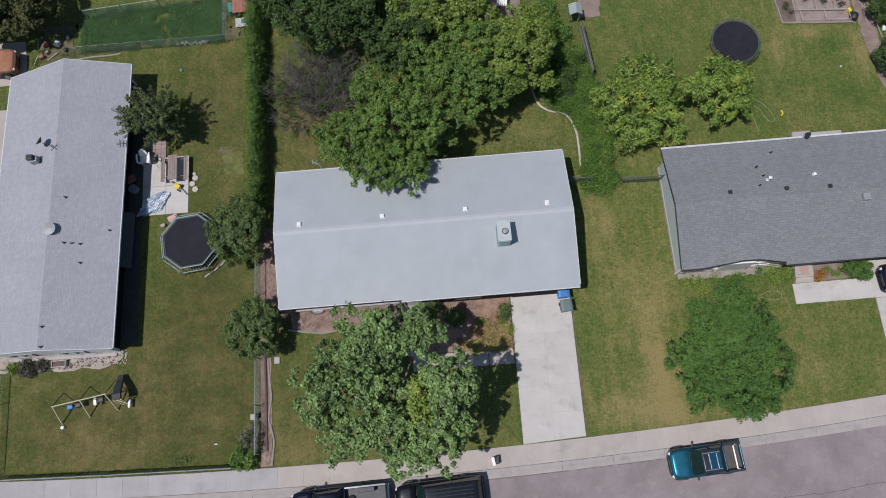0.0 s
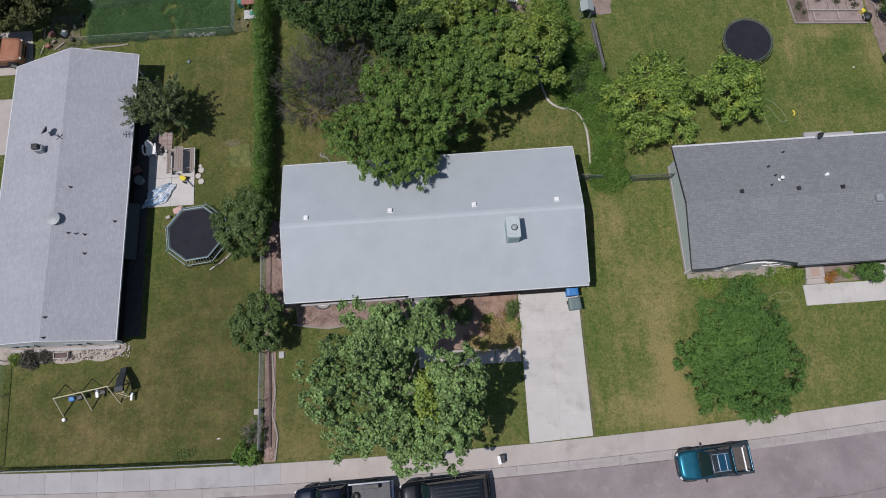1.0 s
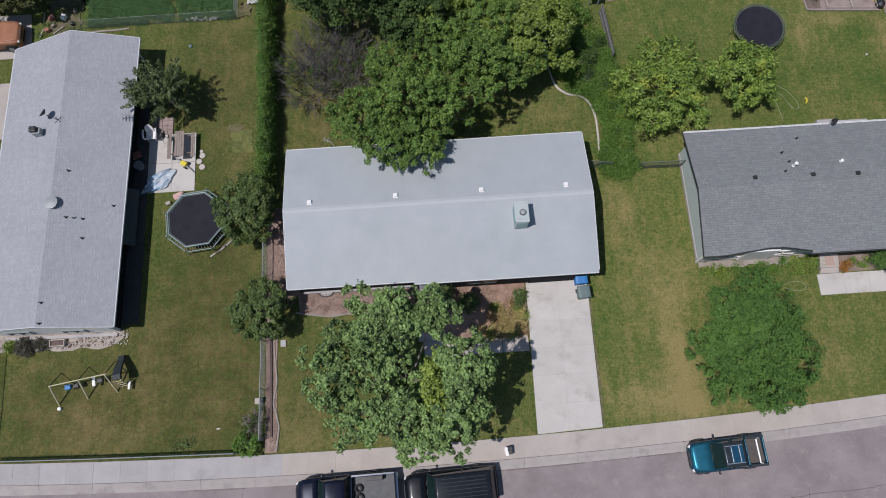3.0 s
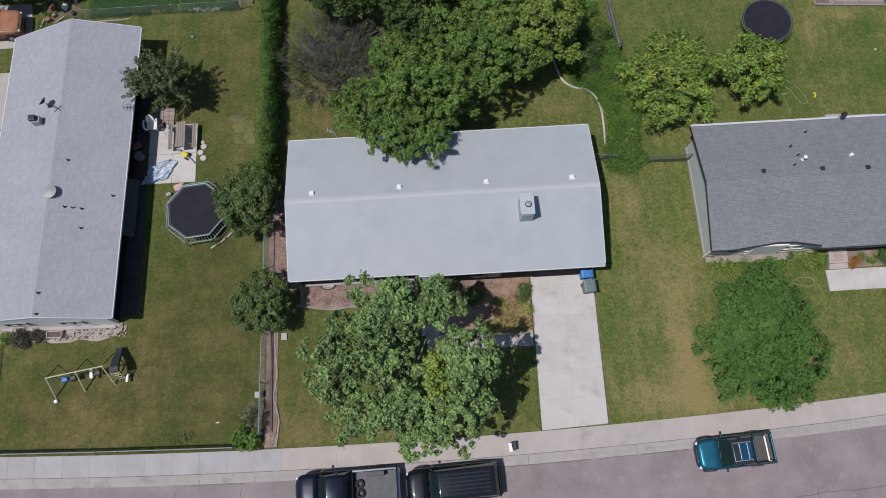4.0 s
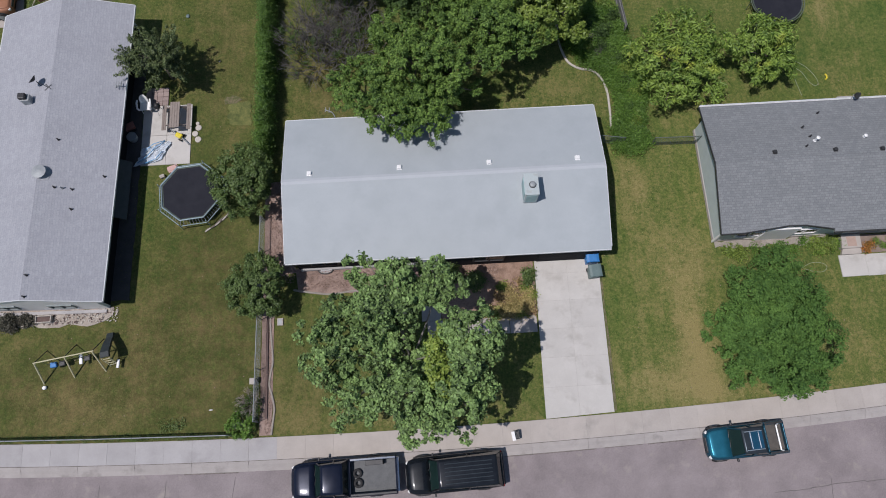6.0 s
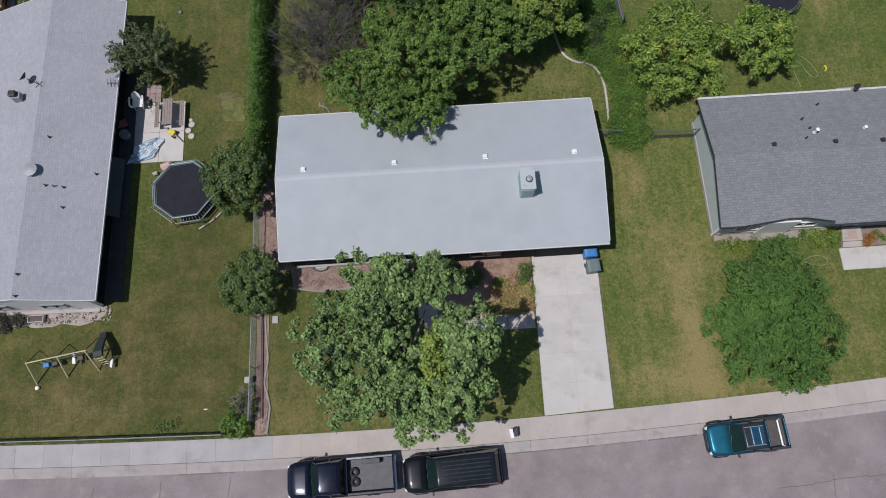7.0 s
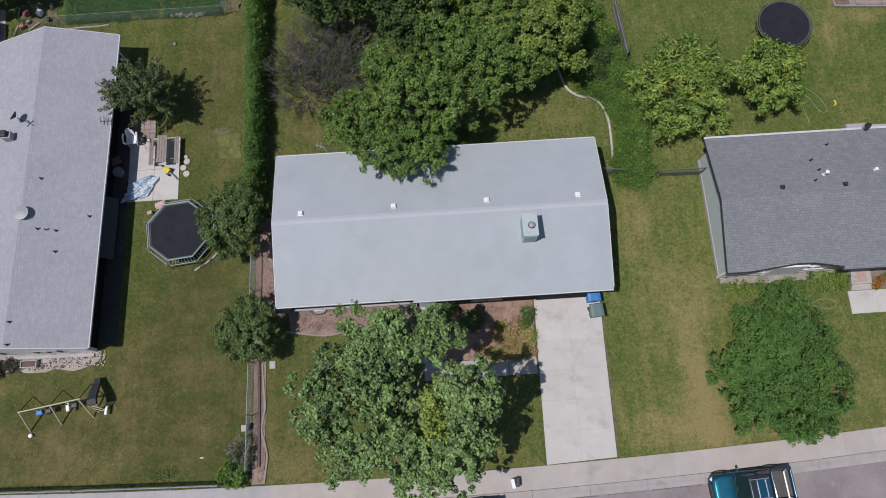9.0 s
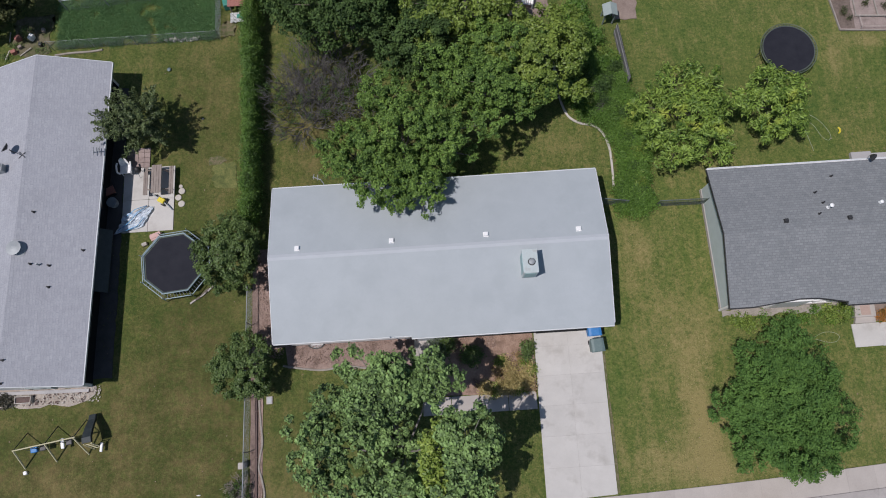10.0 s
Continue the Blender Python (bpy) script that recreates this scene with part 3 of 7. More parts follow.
def build_street():
    bm = bmesh.new()
    strip(bm, -1.74, -12.0, -0.13, -0.13, -120, 120, 2.0, -0.34)
    road = solid("road", bm, M_ROAD, "worn pinkish-grey asphalt street with faint seams", "road", kind="structure")
    bm = bmesh.new()
    x = 12.5
    while x < 30:
        e = back_edge(x) - 4.95 + 0.05 * math.sin(x * 1.3)
        box(bm, (x, e, -0.1265), (1.02, 0.035, 0.006), pose(0, 0, 0, 0, 0, math.degrees(0.03 + 0.0023 * x)))
        x += 1.0
    for cx, cy, ln, turn in ((-21.0, -3.3, 2.4, 88), (-17.3, -2.9, 1.6, 82), (-24.6, -2.6, 1.0, 86), (15.1, -4.6, 1.3, 84)):
        box(bm, (cx, cy, -0.1265), (ln, 0.03, 0.006), pose(0, 0, 0, 0, 0, turn))
    part("seam", bm, M_SEAM, road, "dark bitumen crack seams", kind="stuff")
    bm = bmesh.new()
    for xa, xb in ((-2.4, 2.6), (3.1, 5.2), (5.5, 8.2), (12.0, 13.1), (-20.0, -17.0)):
        strip(bm, -1.746, -1.80 - 0.03 * abs(math.sin(xa)), -0.126, -0.126, xa, xb, 0.5, -0.14)
    part("gutter_dirt", bm, M_GUTTER, road, "dark dirt along the gutter edge", kind="stuff")
    pavement = thing("pavement", pose(0, 0, 0), "pale concrete pavement slabs with rolled kerb", "pavement", kind="structure")
    bm = bmesh.new()
    strip(bm, 0.0, -1.2, 0.016, 0.003, -60, 50, 1.0, -0.2)
    part("bedding", bm, M_KERB, pavement)
    x = -60.0
    while x < 50:
        bm = bmesh.new()
        strip(bm, -0.01, -1.18, 0.025, 0.012, x + 0.005, x + 1.555 - 0.005, 0.8, -0.2)
        part("slab", bm, M_CONC if x > -16.0 else M_CONC_OLD, pavement)
        x += 1.555
    x = -60.0
    while x < 50:
        bm = bmesh.new()
        strip(bm, -1.215, -1.42, 0.008, -0.012, x + 0.006, x + 3.11 - 0.006, 0.8, -0.3)
        strip(bm, -1.42, -1.58, -0.012, -0.095, x + 0.006, x + 3.11 - 0.006, 0.8, -0.3)
        strip(bm, -1.58, -1.76, -0.095, -0.118, x + 0.006, x + 3.11 - 0.006, 0.8, -0.3)
        part("kerb", bm, M_KERB, pavement, "rolled concrete kerb with gutter")
        x += 3.11
    bm = bmesh.new()
    strip(bm, -12.0, -12.8, 0.0, 0.02, -120, 120, 2.0, -0.34)
    part("far_kerb", bm, M_KERB, pavement)


def build_driveway():
    drive = thing("driveway", pose(0, 0, 0), "pale concrete driveway of two slab columns", "driveway", kind="structure")
    bm = bmesh.new()
    prism(bm, [(0.02, 0.05), (3.82, 0.2), (3.94, 9.5), (0.19, 9.5)], -0.15, 0.022)
    part("bedding", bm, M_KERB, drive)
    ys = [0.02, 1.72, 3.38, 5.02, 6.66, 8.28, 9.55]
    for j in range(6):
        for i in range(2):
            bm = bmesh.new()

            def at(u, y):
                x0, x1 = 0.01 + 0.018 * y, 3.84 + 0.012 * y
                return x0 + (x1 - x0) * u
            u0, u1 = i * 0.5 + 0.0012, i * 0.5 + 0.4988
            y0, y1 = ys[j] + 0.005, ys[j + 1] - 0.005
            lift = (lambda u: 0.17 * u) if j == 0 else (lambda u: 0.0)
            prism(bm, [(at(u0, y0), y0 + lift(u0)), (at(u1, y0), y0 + lift(u1)), (at(u1, y1), y1), (at(u0, y1), y1)], -0.15, 0.03)
            part("slab", bm, M_DRIVE, drive)


def flat_patch(name, outline, mat, label, category, z=0.03, seed=0, step=0.35, wobble=0.10, kind="structure"):
    """A flat bed with a wavering outline."""
    rng = random.Random(seed)
    pts = []
    for i, a in enumerate(outline):
        b = outline[(i + 1) % len(outline)]
        n = max(1, int(math.dist(a, b) / step))
        for k in range(n):
            u = k / n
            j = wobble if k else wobble * 0.3
            pts.append((a[0] + (b[0] - a[0]) * u + rng.uniform(-j, j), a[1] + (b[1] - a[1]) * u + rng.uniform(-j, j)))
    bm = bmesh.new()
    prism(bm, pts, -0.12, z)
    bmesh.ops.triangulate(bm, faces=bm.faces)
    return solid(name, bm, mat, label, category, kind=kind)


def edging(name, pts, width, height, mat, label, category="edging", kind="structure"):
    """A low kerb along a smooth line through the points."""
    fine = []
    for i in range(len(pts) - 1):
        p0, p1, p2, p3 = (Vector(pts[max(0, min(len(pts) - 1, i + d))]) for d in (-1, 0, 1, 2))
        for k in range(6):
            u = k / 6
            fine.append(0.5 * ((2 * p1) + (p2 - p0) * u + (2 * p0 - 5 * p1 + 4 * p2 - p3) * u * u + (3 * p1 - p0 - 3 * p2 + p3) * u ** 3))
    fine.append(Vector(pts[-1]))
    bm = bmesh.new()
    rings = []
    for i, p in enumerate(fine):
        d = (fine[min(i + 1, len(fine) - 1)] - fine[max(i - 1, 0)]).normalized()
        s = Vector((-d.y, d.x)) * width / 2
        rings.append([(p.x - s.x, p.y - s.y, -0.08), (p.x + s.x, p.y + s.y, -0.08), (p.x + s.x, p.y + s.y, height * 0.7), (p.x + s.x * 0.6, p.y + s.y * 0.6, height), (p.x - s.x * 0.6, p.y - s.y * 0.6, height), (p.x - s.x, p.y - s.y, height * 0.7)])
    loft(bm, rings)
    return solid(name, bm, mat, label, category, kind=kind)


def scatter_chips(name, boxes, n, size, mat, label, category, seed, z=0.035):
    rng = np.random.default_rng(seed)
    areas = np.array([(b[2] - b[0]) * (b[3] - b[1]) for b in boxes])
    pick = rng.choice(len(boxes), n, p=areas / areas.sum())
    bb = np.array(boxes)[pick]
    c = np.column_stack([rng.uniform(bb[:, 0], bb[:, 2]), rng.uniform(bb[:, 1], bb[:, 3]), np.full(n, z) + rng.uniform(0, 0.03, n)])
    nr = rng.normal(size=(n, 3)) * 0.45 + np.array([0, 0, 1])
    ob = new(name, leaf_mesh(name, c, nr, rng.uniform(*size, n), mat, rng, 0.6))
    return tagged(ob, label, category, kind="stuff")


build_ground()
build_street()
build_driveway()


# ---------------------------------------------------------------- houses
def gable_roof(parent, x0, x1, y0, y1, eave, ridge, along, mat, thick=0.14, front_steps=(), cap=True, cap_mat=None, fascia=None, gutter=True, ridge_y=None):
    """Two slabs that meet at the ridge; along: 'x' or 'y'. front_steps: (x from, x to, y) runs of the eave on the low-y side."""
    roof_mat = mat
    if along == "x":
        ym = ridge_y or (y0 + y1) / 2
        runs = front_steps or [(x0, x1, y0)]
        bm = bmesh.new()
        runs = [r if len(r) == 4 else (*r, r[2]) for r in runs]
        fall = (ridge - eave) / (ym - y0)
        edge = []
        for a, b, ya, yb in runs:
            edge += [(a + (0.001 if edge else 0.0), ya), (b, yb)]
        loft(bm, [[(x, yf, eave - (y0 - yf) * fall - thick), (x, ym, ridge - thick), (x, ym, ridge), (x, yf, eave - (y0 - yf) * fall)] for x, yf in edge])
        part("roof_slope", bm, roof_mat, parent)
        bm = bmesh.new()
        loft(bm, [[(x, y1, eave - thick), (x, ym, ridge - thick), (x, ym, ridge), (x, y1, eave)] for x in (x0, x1)])
        part("roof_slope", bm, roof_mat, parent)
        if cap:
            bm = bmesh.new()
            loft(bm, [[(x, ym - 0.16, ridge - 0.031), (x, ym, ridge + 0.012), (x, ym + 0.16, ridge - 0.031), (x, ym, ridge - 0.05)] for x in (x0 + 0.01, x1 - 0.01)])
            part("ridge_cap", bm, cap_mat or roof_mat, parent)
        for a, b, ya, yb in runs:
            if gutter:
                bm = bmesh.new()
                loft(bm, [[(x, yf - d, eave - (y0 - yf) * fall - z) for d, z in ((0.003, 0.13), (0.058, 0.13), (0.058, 0.015), (0.003, 0.015))] for x, yf in ((a, ya), (b, yb))])
                part("gutter", bm, fascia, parent)
        bm = bmesh.new()
        box(bm, ((x0 + x1) / 2, y1 + 0.03, eave - 0.06), (x1 - x0, 0.055, 0.12))
        part("gutter", bm, M_WHITE if fascia is M_DARK else fascia, parent)
        for x in (x0 - 0.022, x1 + 0.022):
            bm = bmesh.new()
            loft(bm, [[(x + d, y0, eave - 0.11), (x + d, ym, ridge - 0.11), (x + d, y1, eave - 0.11), (x + d, y1, eave + 0.012), (x + d, ym, ridge + 0.012), (x + d, y0, eave + 0.012)] for d in (-0.02, 0.02)])
            part("rake_board", bm, fascia, parent)
    else:
        xm = (x0 + x1) / 2
        for a in (x0, x1):
            bm = bmesh.new()
            loft(bm, [[(a, y, eave - thick), (xm, y, ridge - thick), (xm, y, ridge), (a, y, eave)] for y in (y0, y1)])
            part("roof_slope", bm, roof_mat, parent)
            bm = bmesh.new()
            box(bm, (a + (0.03 if a > xm else -0.03), (y0 + y1) / 2, eave - 0.06), (0.055, y1 - y0, 0.12))
            part("gutter", bm, fascia, parent)
        bm = bmesh.new()
        loft(bm, [[(xm - 0.2, y, ridge - 0.044), (xm, y, ridge + 0.012), (xm + 0.2, y, ridge - 0.044), (xm, y, ridge - 0.06)] for y in (y0 + 0.01, y1 - 0.01)])
        part("ridge_cap", bm, cap_mat or roof_mat, parent)
        for y in (y0 - 0.022, y1 + 0.022):
            bm = bmesh.new()
            loft(bm, [[(x0, y + d, eave - 0.11), (xm, y + d, ridge - 0.11), (x1, y + d, eave - 0.11), (x1, y + d, eave + 0.012), (xm, y + d, ridge + 0.012), (x0, y + d, eave + 0.012)] for d in (-0.02, 0.02)])
            part("rake_board", bm, fascia, parent)


def house_walls(parent, x0, x1, y0, y1, eave, ridge, along, mat, thick=0.18, base=True, east_shade=None):
    """Four walls with thickness, gable ends rising to just under the roof. The east wall can take a colour darkened for
    shade.
    """
    e, r = eave - 0.16, ridge - 0.17
    xm, ym = (x0 + x1) / 2, (y0 + y1) / 2
    for y, s in ((y0, 1), (y1, -1)):
        bm = bmesh.new()
        if along == "x":
            prism(bm, [(x0, y), (x1, y), (x1, y + s * thick), (x0, y + s * thick)], 0.0, e)
        else:
            loft(bm, [[(x0, yy, 0), (x1, yy, 0), (x1, yy, e), (xm, yy, r), (x0, yy, e)] for yy in (y, y + s * thick)])
        part("wall", bm, mat, parent)
    for x, s in ((x0, 1), (x1, -1)):
        bm = bmesh.new()
        ya, yb = y0 + thick + 0.002, y1 - thick - 0.002
        if along == "x":
            loft(bm, [[(xx, ya, 0), (xx, yb, 0), (xx, yb, e), (xx, ym, r), (xx, ya, e)] for xx in (x, x + s * thick)])
        else:
            prism(bm, [(x, ya), (x + s * thick, ya), (x + s * thick, yb), (x, yb)], 0.0, e)
        part("wall", bm, east_shade if east_shade and x == x1 else mat, parent)
    if base:
        bm = bmesh.new()
        for c, s in (((xm, y0 - 0.02, 0.07), (x1 - x0 + 0.08, 0.04, 0.32)), ((xm, y1 + 0.02, 0.07), (x1 - x0 + 0.08, 0.04, 0.32)),
                     ((x0 - 0.02, ym, 0.07), (0.04, y1 - y0, 0.32)), ((x1 + 0.02, ym, 0.07), (0.04, y1 - y0, 0.32))):
            box(bm, c, s)
        part("foundation", bm, M_CONC, parent)


def window(parent, c, w, h, facing, sill=True, frame_mat=None):
    """A framed window on a wall; facing: degrees of the outward way."""
    m = pose(*c, 0, 0, facing)
    ob = new("window")
    ob.parent = parent
    ob.matrix_local = m
    for x, z, sx, sz in ((0, h / 2 - 0.03, w, 0.07), (0, -h / 2 + 0.03, w, 0.07), (-w / 2 + 0.03, 0, 0.07, h - 0.14), (w / 2 - 0.03, 0, 0.07, h - 0.14), (0, 0, 0.05, h - 0.14)):
        bm = bmesh.new()
        box(bm, (x, -0.03, z), (sx, 0.08, sz), bevel=0.006)
        part("window_frame", bm, frame_mat or M_WHITE, ob)
    for s in (-1, 1):
        bm = bmesh.new()
        box(bm, (s * w / 4, -0.012, 0), (w / 2 - 0.09, 0.012, h - 0.15))
        part("pane", bm, M_GLASS, ob)
    if sill:
        bm = bmesh.new()
        box(bm, (0, -0.05, -h / 2 - 0.03), (w + 0.1, 0.13, 0.05), bevel=0.008)
        part("window_sill", bm, M_WHITE, ob)


def pipe_vent(name, x, y, z, r, h, mat, label, group, capped=False, slope=0.2):
    bm = bmesh.new()
    tube(bm, [(0, 0, -0.15), (0, 0, h)], r, 10)
    t = thing(name, pose(x, y, z), label, "roof vent", group)
    part("pipe", bm, mat, t, smooth=False)
    bm = bmesh.new()
    tube(bm, [(0, 0, -0.08), (0, 0, 0.05)], [r * 2.2, r * 1.2], 10)
    part("flashing", bm, mat, t)
    if capped:
        bm = bmesh.new()
        tube(bm, [(0, 0, h + 0.015), (0, 0, h + 0.05), (0, 0, h + 0.10)], [r * 1.7, r * 1.7, r * 0.4], 12)
        part("cap", bm, mat, t)
    return t


def box_vent(x, y, z, s, h, mat, label, group, tilt=0.0):
    t = thing("roof_vent", pose(x, y, z, tilt), label, "roof vent", group)
    bm = bmesh.new()
    box(bm, (0, 0, 0.02), (s * 1.25, s * 1.25, 0.03))
    part("flange", bm, mat, t)
    bm = bmesh.new()
    box(bm, (0, 0, h / 2 + 0.03), (s, s, h), bevel=0.02)
    part("hood", bm, mat, t)
    return t


# main house
EAVE, RIDGE, RX0, RX1, RY0, RY1, RYM = 2.45, 3.4, -14.0, 4.22, 9.08, 17.82, 13.58
house = thing("house", pose(0, 0, 0), "single-storey house with smooth pale grey roof and dark front", "house")
gable_roof(house, RX0, RX1, RY0, RY1, EAVE, RIDGE, "x", M_MEMBRANE, front_steps=[(RX0, -6.62, RY0), (-6.62, RX1, RY0 - 0.14)], cap_mat=M_RIDGE, fascia=M_FASCIA, ridge_y=RYM)
house_walls(house, RX0 + 0.35, RX1 - 0.4, RY0 + 0.27, RY1 - 0.5, EAVE, RIDGE - 0.05, "x", M_SIDING_M, base=False)
bm = bmesh.new()
box(bm, (-10.1, RY0 + 0.21, 0.12), (6.9, 0.12, 0.28), bevel=0.01)
part("foundation", bm, M_CONC_OLD, house, "pale concrete footing along the front")
bm = bmesh.new()
box(bm, (-1.35, RY0 + 0.135, 1.12), (10.3, 0.26, 2.2))
part("front_wall", bm, M_SIDING_M, house)
for wx in (-12.0, -9.2):
    window(house, (wx, RY0 + 0.262, 1.5), 1.6, 1.1, 0, False, M_DARK)
window(house, (-2.6, RY0, 1.45), 1.8, 1.2, 0, False, M_DARK)
bm = bmesh.new()
box(bm, (-5.9, RY0 - 0.02, 1.03), (0.92, 0.05, 2.03), bevel=0.01)
part("front_door", bm, M_WHITE, house, "white panelled front door")
bm = bmesh.new()
for k in range(4):
    box(bm, (2.0, RY0 - 0.02, 0.3 + k * 0.5), (3.4, 0.05, 0.48), bevel=0.012)
part("garage_door", bm, M_SIDING_M, house, "dark panelled garage door")


def roof_z(y):
    return RIDGE - abs(y - RYM) * (RIDGE - EAVE) / (RYM - RY0 if y < RYM else RY1 - RYM)


for vx, vy in ((-12.47, 14.02), (-7.39, 14.12), (-2.30, 14.14), (2.71, 14.12)):
    box_vent(vx, vy, roof_z(vy), 0.23, 0.11, M_PLASTIC_W, "small white box vent near the grey roof ridge", "vents on the main roof", -12)

cooler = thing("evaporative_cooler", pose(-0.2, 12.28, roof_z(12.28)), "pale metal rooftop cooler with round top cap", "rooftop cooler")
bm = bmesh.new()
box(bm, (0, 0, 0.6), (0.74, 1.22, 1.3), bevel=0.025)
part("cabinet", bm, M_COOLER, cooler)
for cx, cy, sx, sy in ((0, -0.62, 0.56, 0.03), (-0.38, 0, 0.03, 0.98), (0.38, 0, 0.03, 0.98)):
    pad = bmesh.new()
    box(pad, (cx, cy, 0.62), (sx, sy, 0.9), bevel=0.006)
    part("cooling_pad", pad, M_PAD, cooler, "pale teal louvred pad")
bm = bmesh.new()
box(bm, (0, 0, 1.265), (0.79, 1.27, 0.035), bevel=0.01)
part("lid", bm, M_COOLER, cooler)
bm = bmesh.new()
tube(bm, [(0.06, -0.05, 1.27), (0.06, -0.05, 1.40), (0.06, -0.05, 1.44)], [0.16, 0.16, 0.08], 16)
part("cap", bm, M_METAL, cooler, "round galvanised cap")
bm = bmesh.new()
tube(bm, [(0.06, -0.05, 1.27), (0.06, -0.05, 1.30)], 0.2, 16)
part("collar", bm, M_DARK, cooler)

antenna = thing("roof_antenna", pose(-11.1, 17.86, 2.3), "small grey aerial bracket at the back eave", "antenna")
bm = bmesh.new()
tube(bm, [(0, 0, 0), (0, 0.05, 0.3), (-0.12, 0.2, 0.5), (-0.55, 0.38, 0.55)], 0.03, 6)
part("mast", bm, M_METAL, antenna)
bm = bmesh.new()
tube(bm, [(-0.02, 0.3, 0.48), (0.25, 0.55, 0.5), (0.3, 0.2, 0.42)], 0.018, 5)
part("brace", bm, M_DARK, antenna)
bm = bmesh.new()
for k in range(2):
    tube(bm, [(-0.3 - 0.22 * k, 0.16 + 0.07 * k, 0.54), (-0.26 - 0.22 * k, 0.48 + 0.05 * k, 0.56)], 0.022, 5)
part("element", bm, M_METAL, antenna)

# left house
LE, LR = 2.1, 3.05
LTURN = pose(-24.17, 7.62, 0, 0, 0, -1.5) @ pose(24.2, -7.62, 0)
left_house = thing("neighbour_house", LTURN, "single-storey house with pale grey shingle roof and cream front", "house")
gable_roof(left_house, -32.2, -24.2, 7.62, 26.62, LE, LR, "y", M_SHINGLE_L, fascia=M_FASCIA)
# the cream house's east side has its shade put in as near-black colour
house_walls(left_house, -31.7, -24.75, 7.66, 26.3, LE, LR, "y", M_SIDING_L, base=False, east_shade=M_SIDING_M)
for wx in (-30.2, -27.0):
    window(left_house, (wx, 7.66, 1.0), 1.4, 0.7, 0, False, M_SIDING_G)
for wy in (11.0, 18.5, 23.0):
    window(left_house, (-24.75, wy, 1.25), 1.3, 0.9, 90, False, M_DARK)
for child in left_house.children:
    for v in child.data.vertices if child.type == "MESH" else ():
        if v.co.y > 25.9:                                  # the back gable is not square to the ridge
            v.co.y += 0.1 - 0.025 * (v.co.x + 28.2) if v.co.x > -28.2 else 0.1 + 0.16 * (v.co.x + 28.2)
awning = bmesh.new()
loft(awning, [[(-24.74, y, 1.25), (-24.74, y, 1.19), (-24.06, y, 0.52), (-24.06, y, 0.58)] for y in (12.9, 16.6)])
part("awning", awning, surface("dim_awning", (0.045, 0.055, 0.058), (0.07, 0.08, 0.083), 20, 3, 0.8), left_house, "sloping grey-green patio awning")


def lroof_z(x, y):
    p = LTURN.inverted() @ Vector((x, y, 0))
    return LR - abs(p.x + 28.2) * (LR - LE) / 4.0


dish = thing("roof_dish", pose(-28.5, 20.8, lroof_z(-28.5, 20.8)), "small dark dish and mast on the shingle ridge", "antenna")
bm = bmesh.new()
tube(bm, [(0, 0, -0.1), (0, 0, 0.45)], 0.025, 6)
tube(bm, [(0, 0, 0.4), (0.55, -0.25, 0.15)], 0.015, 5)
tube(bm, [(0.35, -0.4, 0.1), (0.75, -0.1, 0.2)], 0.02, 5)
tube(bm, [(0.35, 0.0, 0.1), (0.75, -0.4, 0.2)], 0.02, 5)
part("mast", bm, M_DARK, dish)
bm = bmesh.new()
tube(bm, [(-0.1, 0.05, 0.5), (-0.14, 0.07, 0.56), (-0.2, 0.1, 0.62)], [0.06, 0.2, 0.3], 12)
part("reflector", bm, M_DARK, dish)
chim = thing("roof_flue", pose(-29.15, 19.85, lroof_z(-29.15, 19.85)), "square metal flue box with dark cowl", "chimney")
bm = bmesh.new()
box(bm, (0, 0, 0.2), (0.5, 0.42, 0.6), bevel=0.015)
part("flue_box", bm, M_METAL, chim)
bm = bmesh.new()
box(bm, (-0.1, 0.02, 0.6), (0.42, 0.36, 0.26), bevel=0.05)
part("cowl", bm, M_DARK, chim)
pipe_vent("roof_turbine", -27.8, 15.1, lroof_z(-27.8, 15.1), 0.24, 0.22, M_METAL, "round galvanised roof ventilator", "vents on the shingle roof", True)
for px, py, h in ((-27.05, 14.25, 0.2), (-26.65, 14.2, 0.3), (-26.15, 14.15, 0.2), (-26.1, 12.95, 0.2), (-24.55, 15.0, 0.2), (-27.95, 9.1, 0.22), (-27.95, 7.9, 0.22), (-27.1, 17.2, 0.2)):
    pipe_vent("roof_pipe", px, py, lroof_z(px, py), 0.045, h, M_METAL if h > 0.25 else M_DARK, "short dark vent pipe on pale shingles", "vents on the shingle roof")

# right house
RE, RR = 2.45, 3.3
right_house = thing("neighbour_house", pose(0, 0, 0), "single-storey house with darker grey shingle roof and pale green walls", "house")
gable_roof(right_house, 10.47, 34.0, 9.42, 17.32, RE, RR, "x", M_SHINGLE_R, front_steps=[(10.47, 11.7, 9.42, 9.42), (11.7, 14.3, 9.42, 9.70), (14.3, 15.3, 9.70, 9.68), (15.3, 16.85, 9.68, 9.40), (16.85, 34.0, 9.22, 9.22)], fascia=M_DARK)
bm = bmesh.new()
box(bm, (22.2, 17.38, RE - 0.03), (23.4, 0.07, 0.14), bevel=0.01)
part("gutter", bm, M_FASCIA, right_house, "pale grey back gutter")
bm = bmesh.new()
box(bm, (25.6, 9.17, RE - 0.05), (17.2, 0.05, 0.10), bevel=0.01)
part("gutter", bm, M_DARK, right_house, "dark front gutter")
house_walls(right_house, 10.9, 33.5, 9.72, 16.9, RE, RR, "x", M_SIDING_R)
for wx, ww in ((12.6, 1.5), (15.8, 1.6), (23.0, 1.8)):
    window(right_house, (wx, 9.72, 1.15), ww, 0.8, 0, False)
bm = bmesh.new()
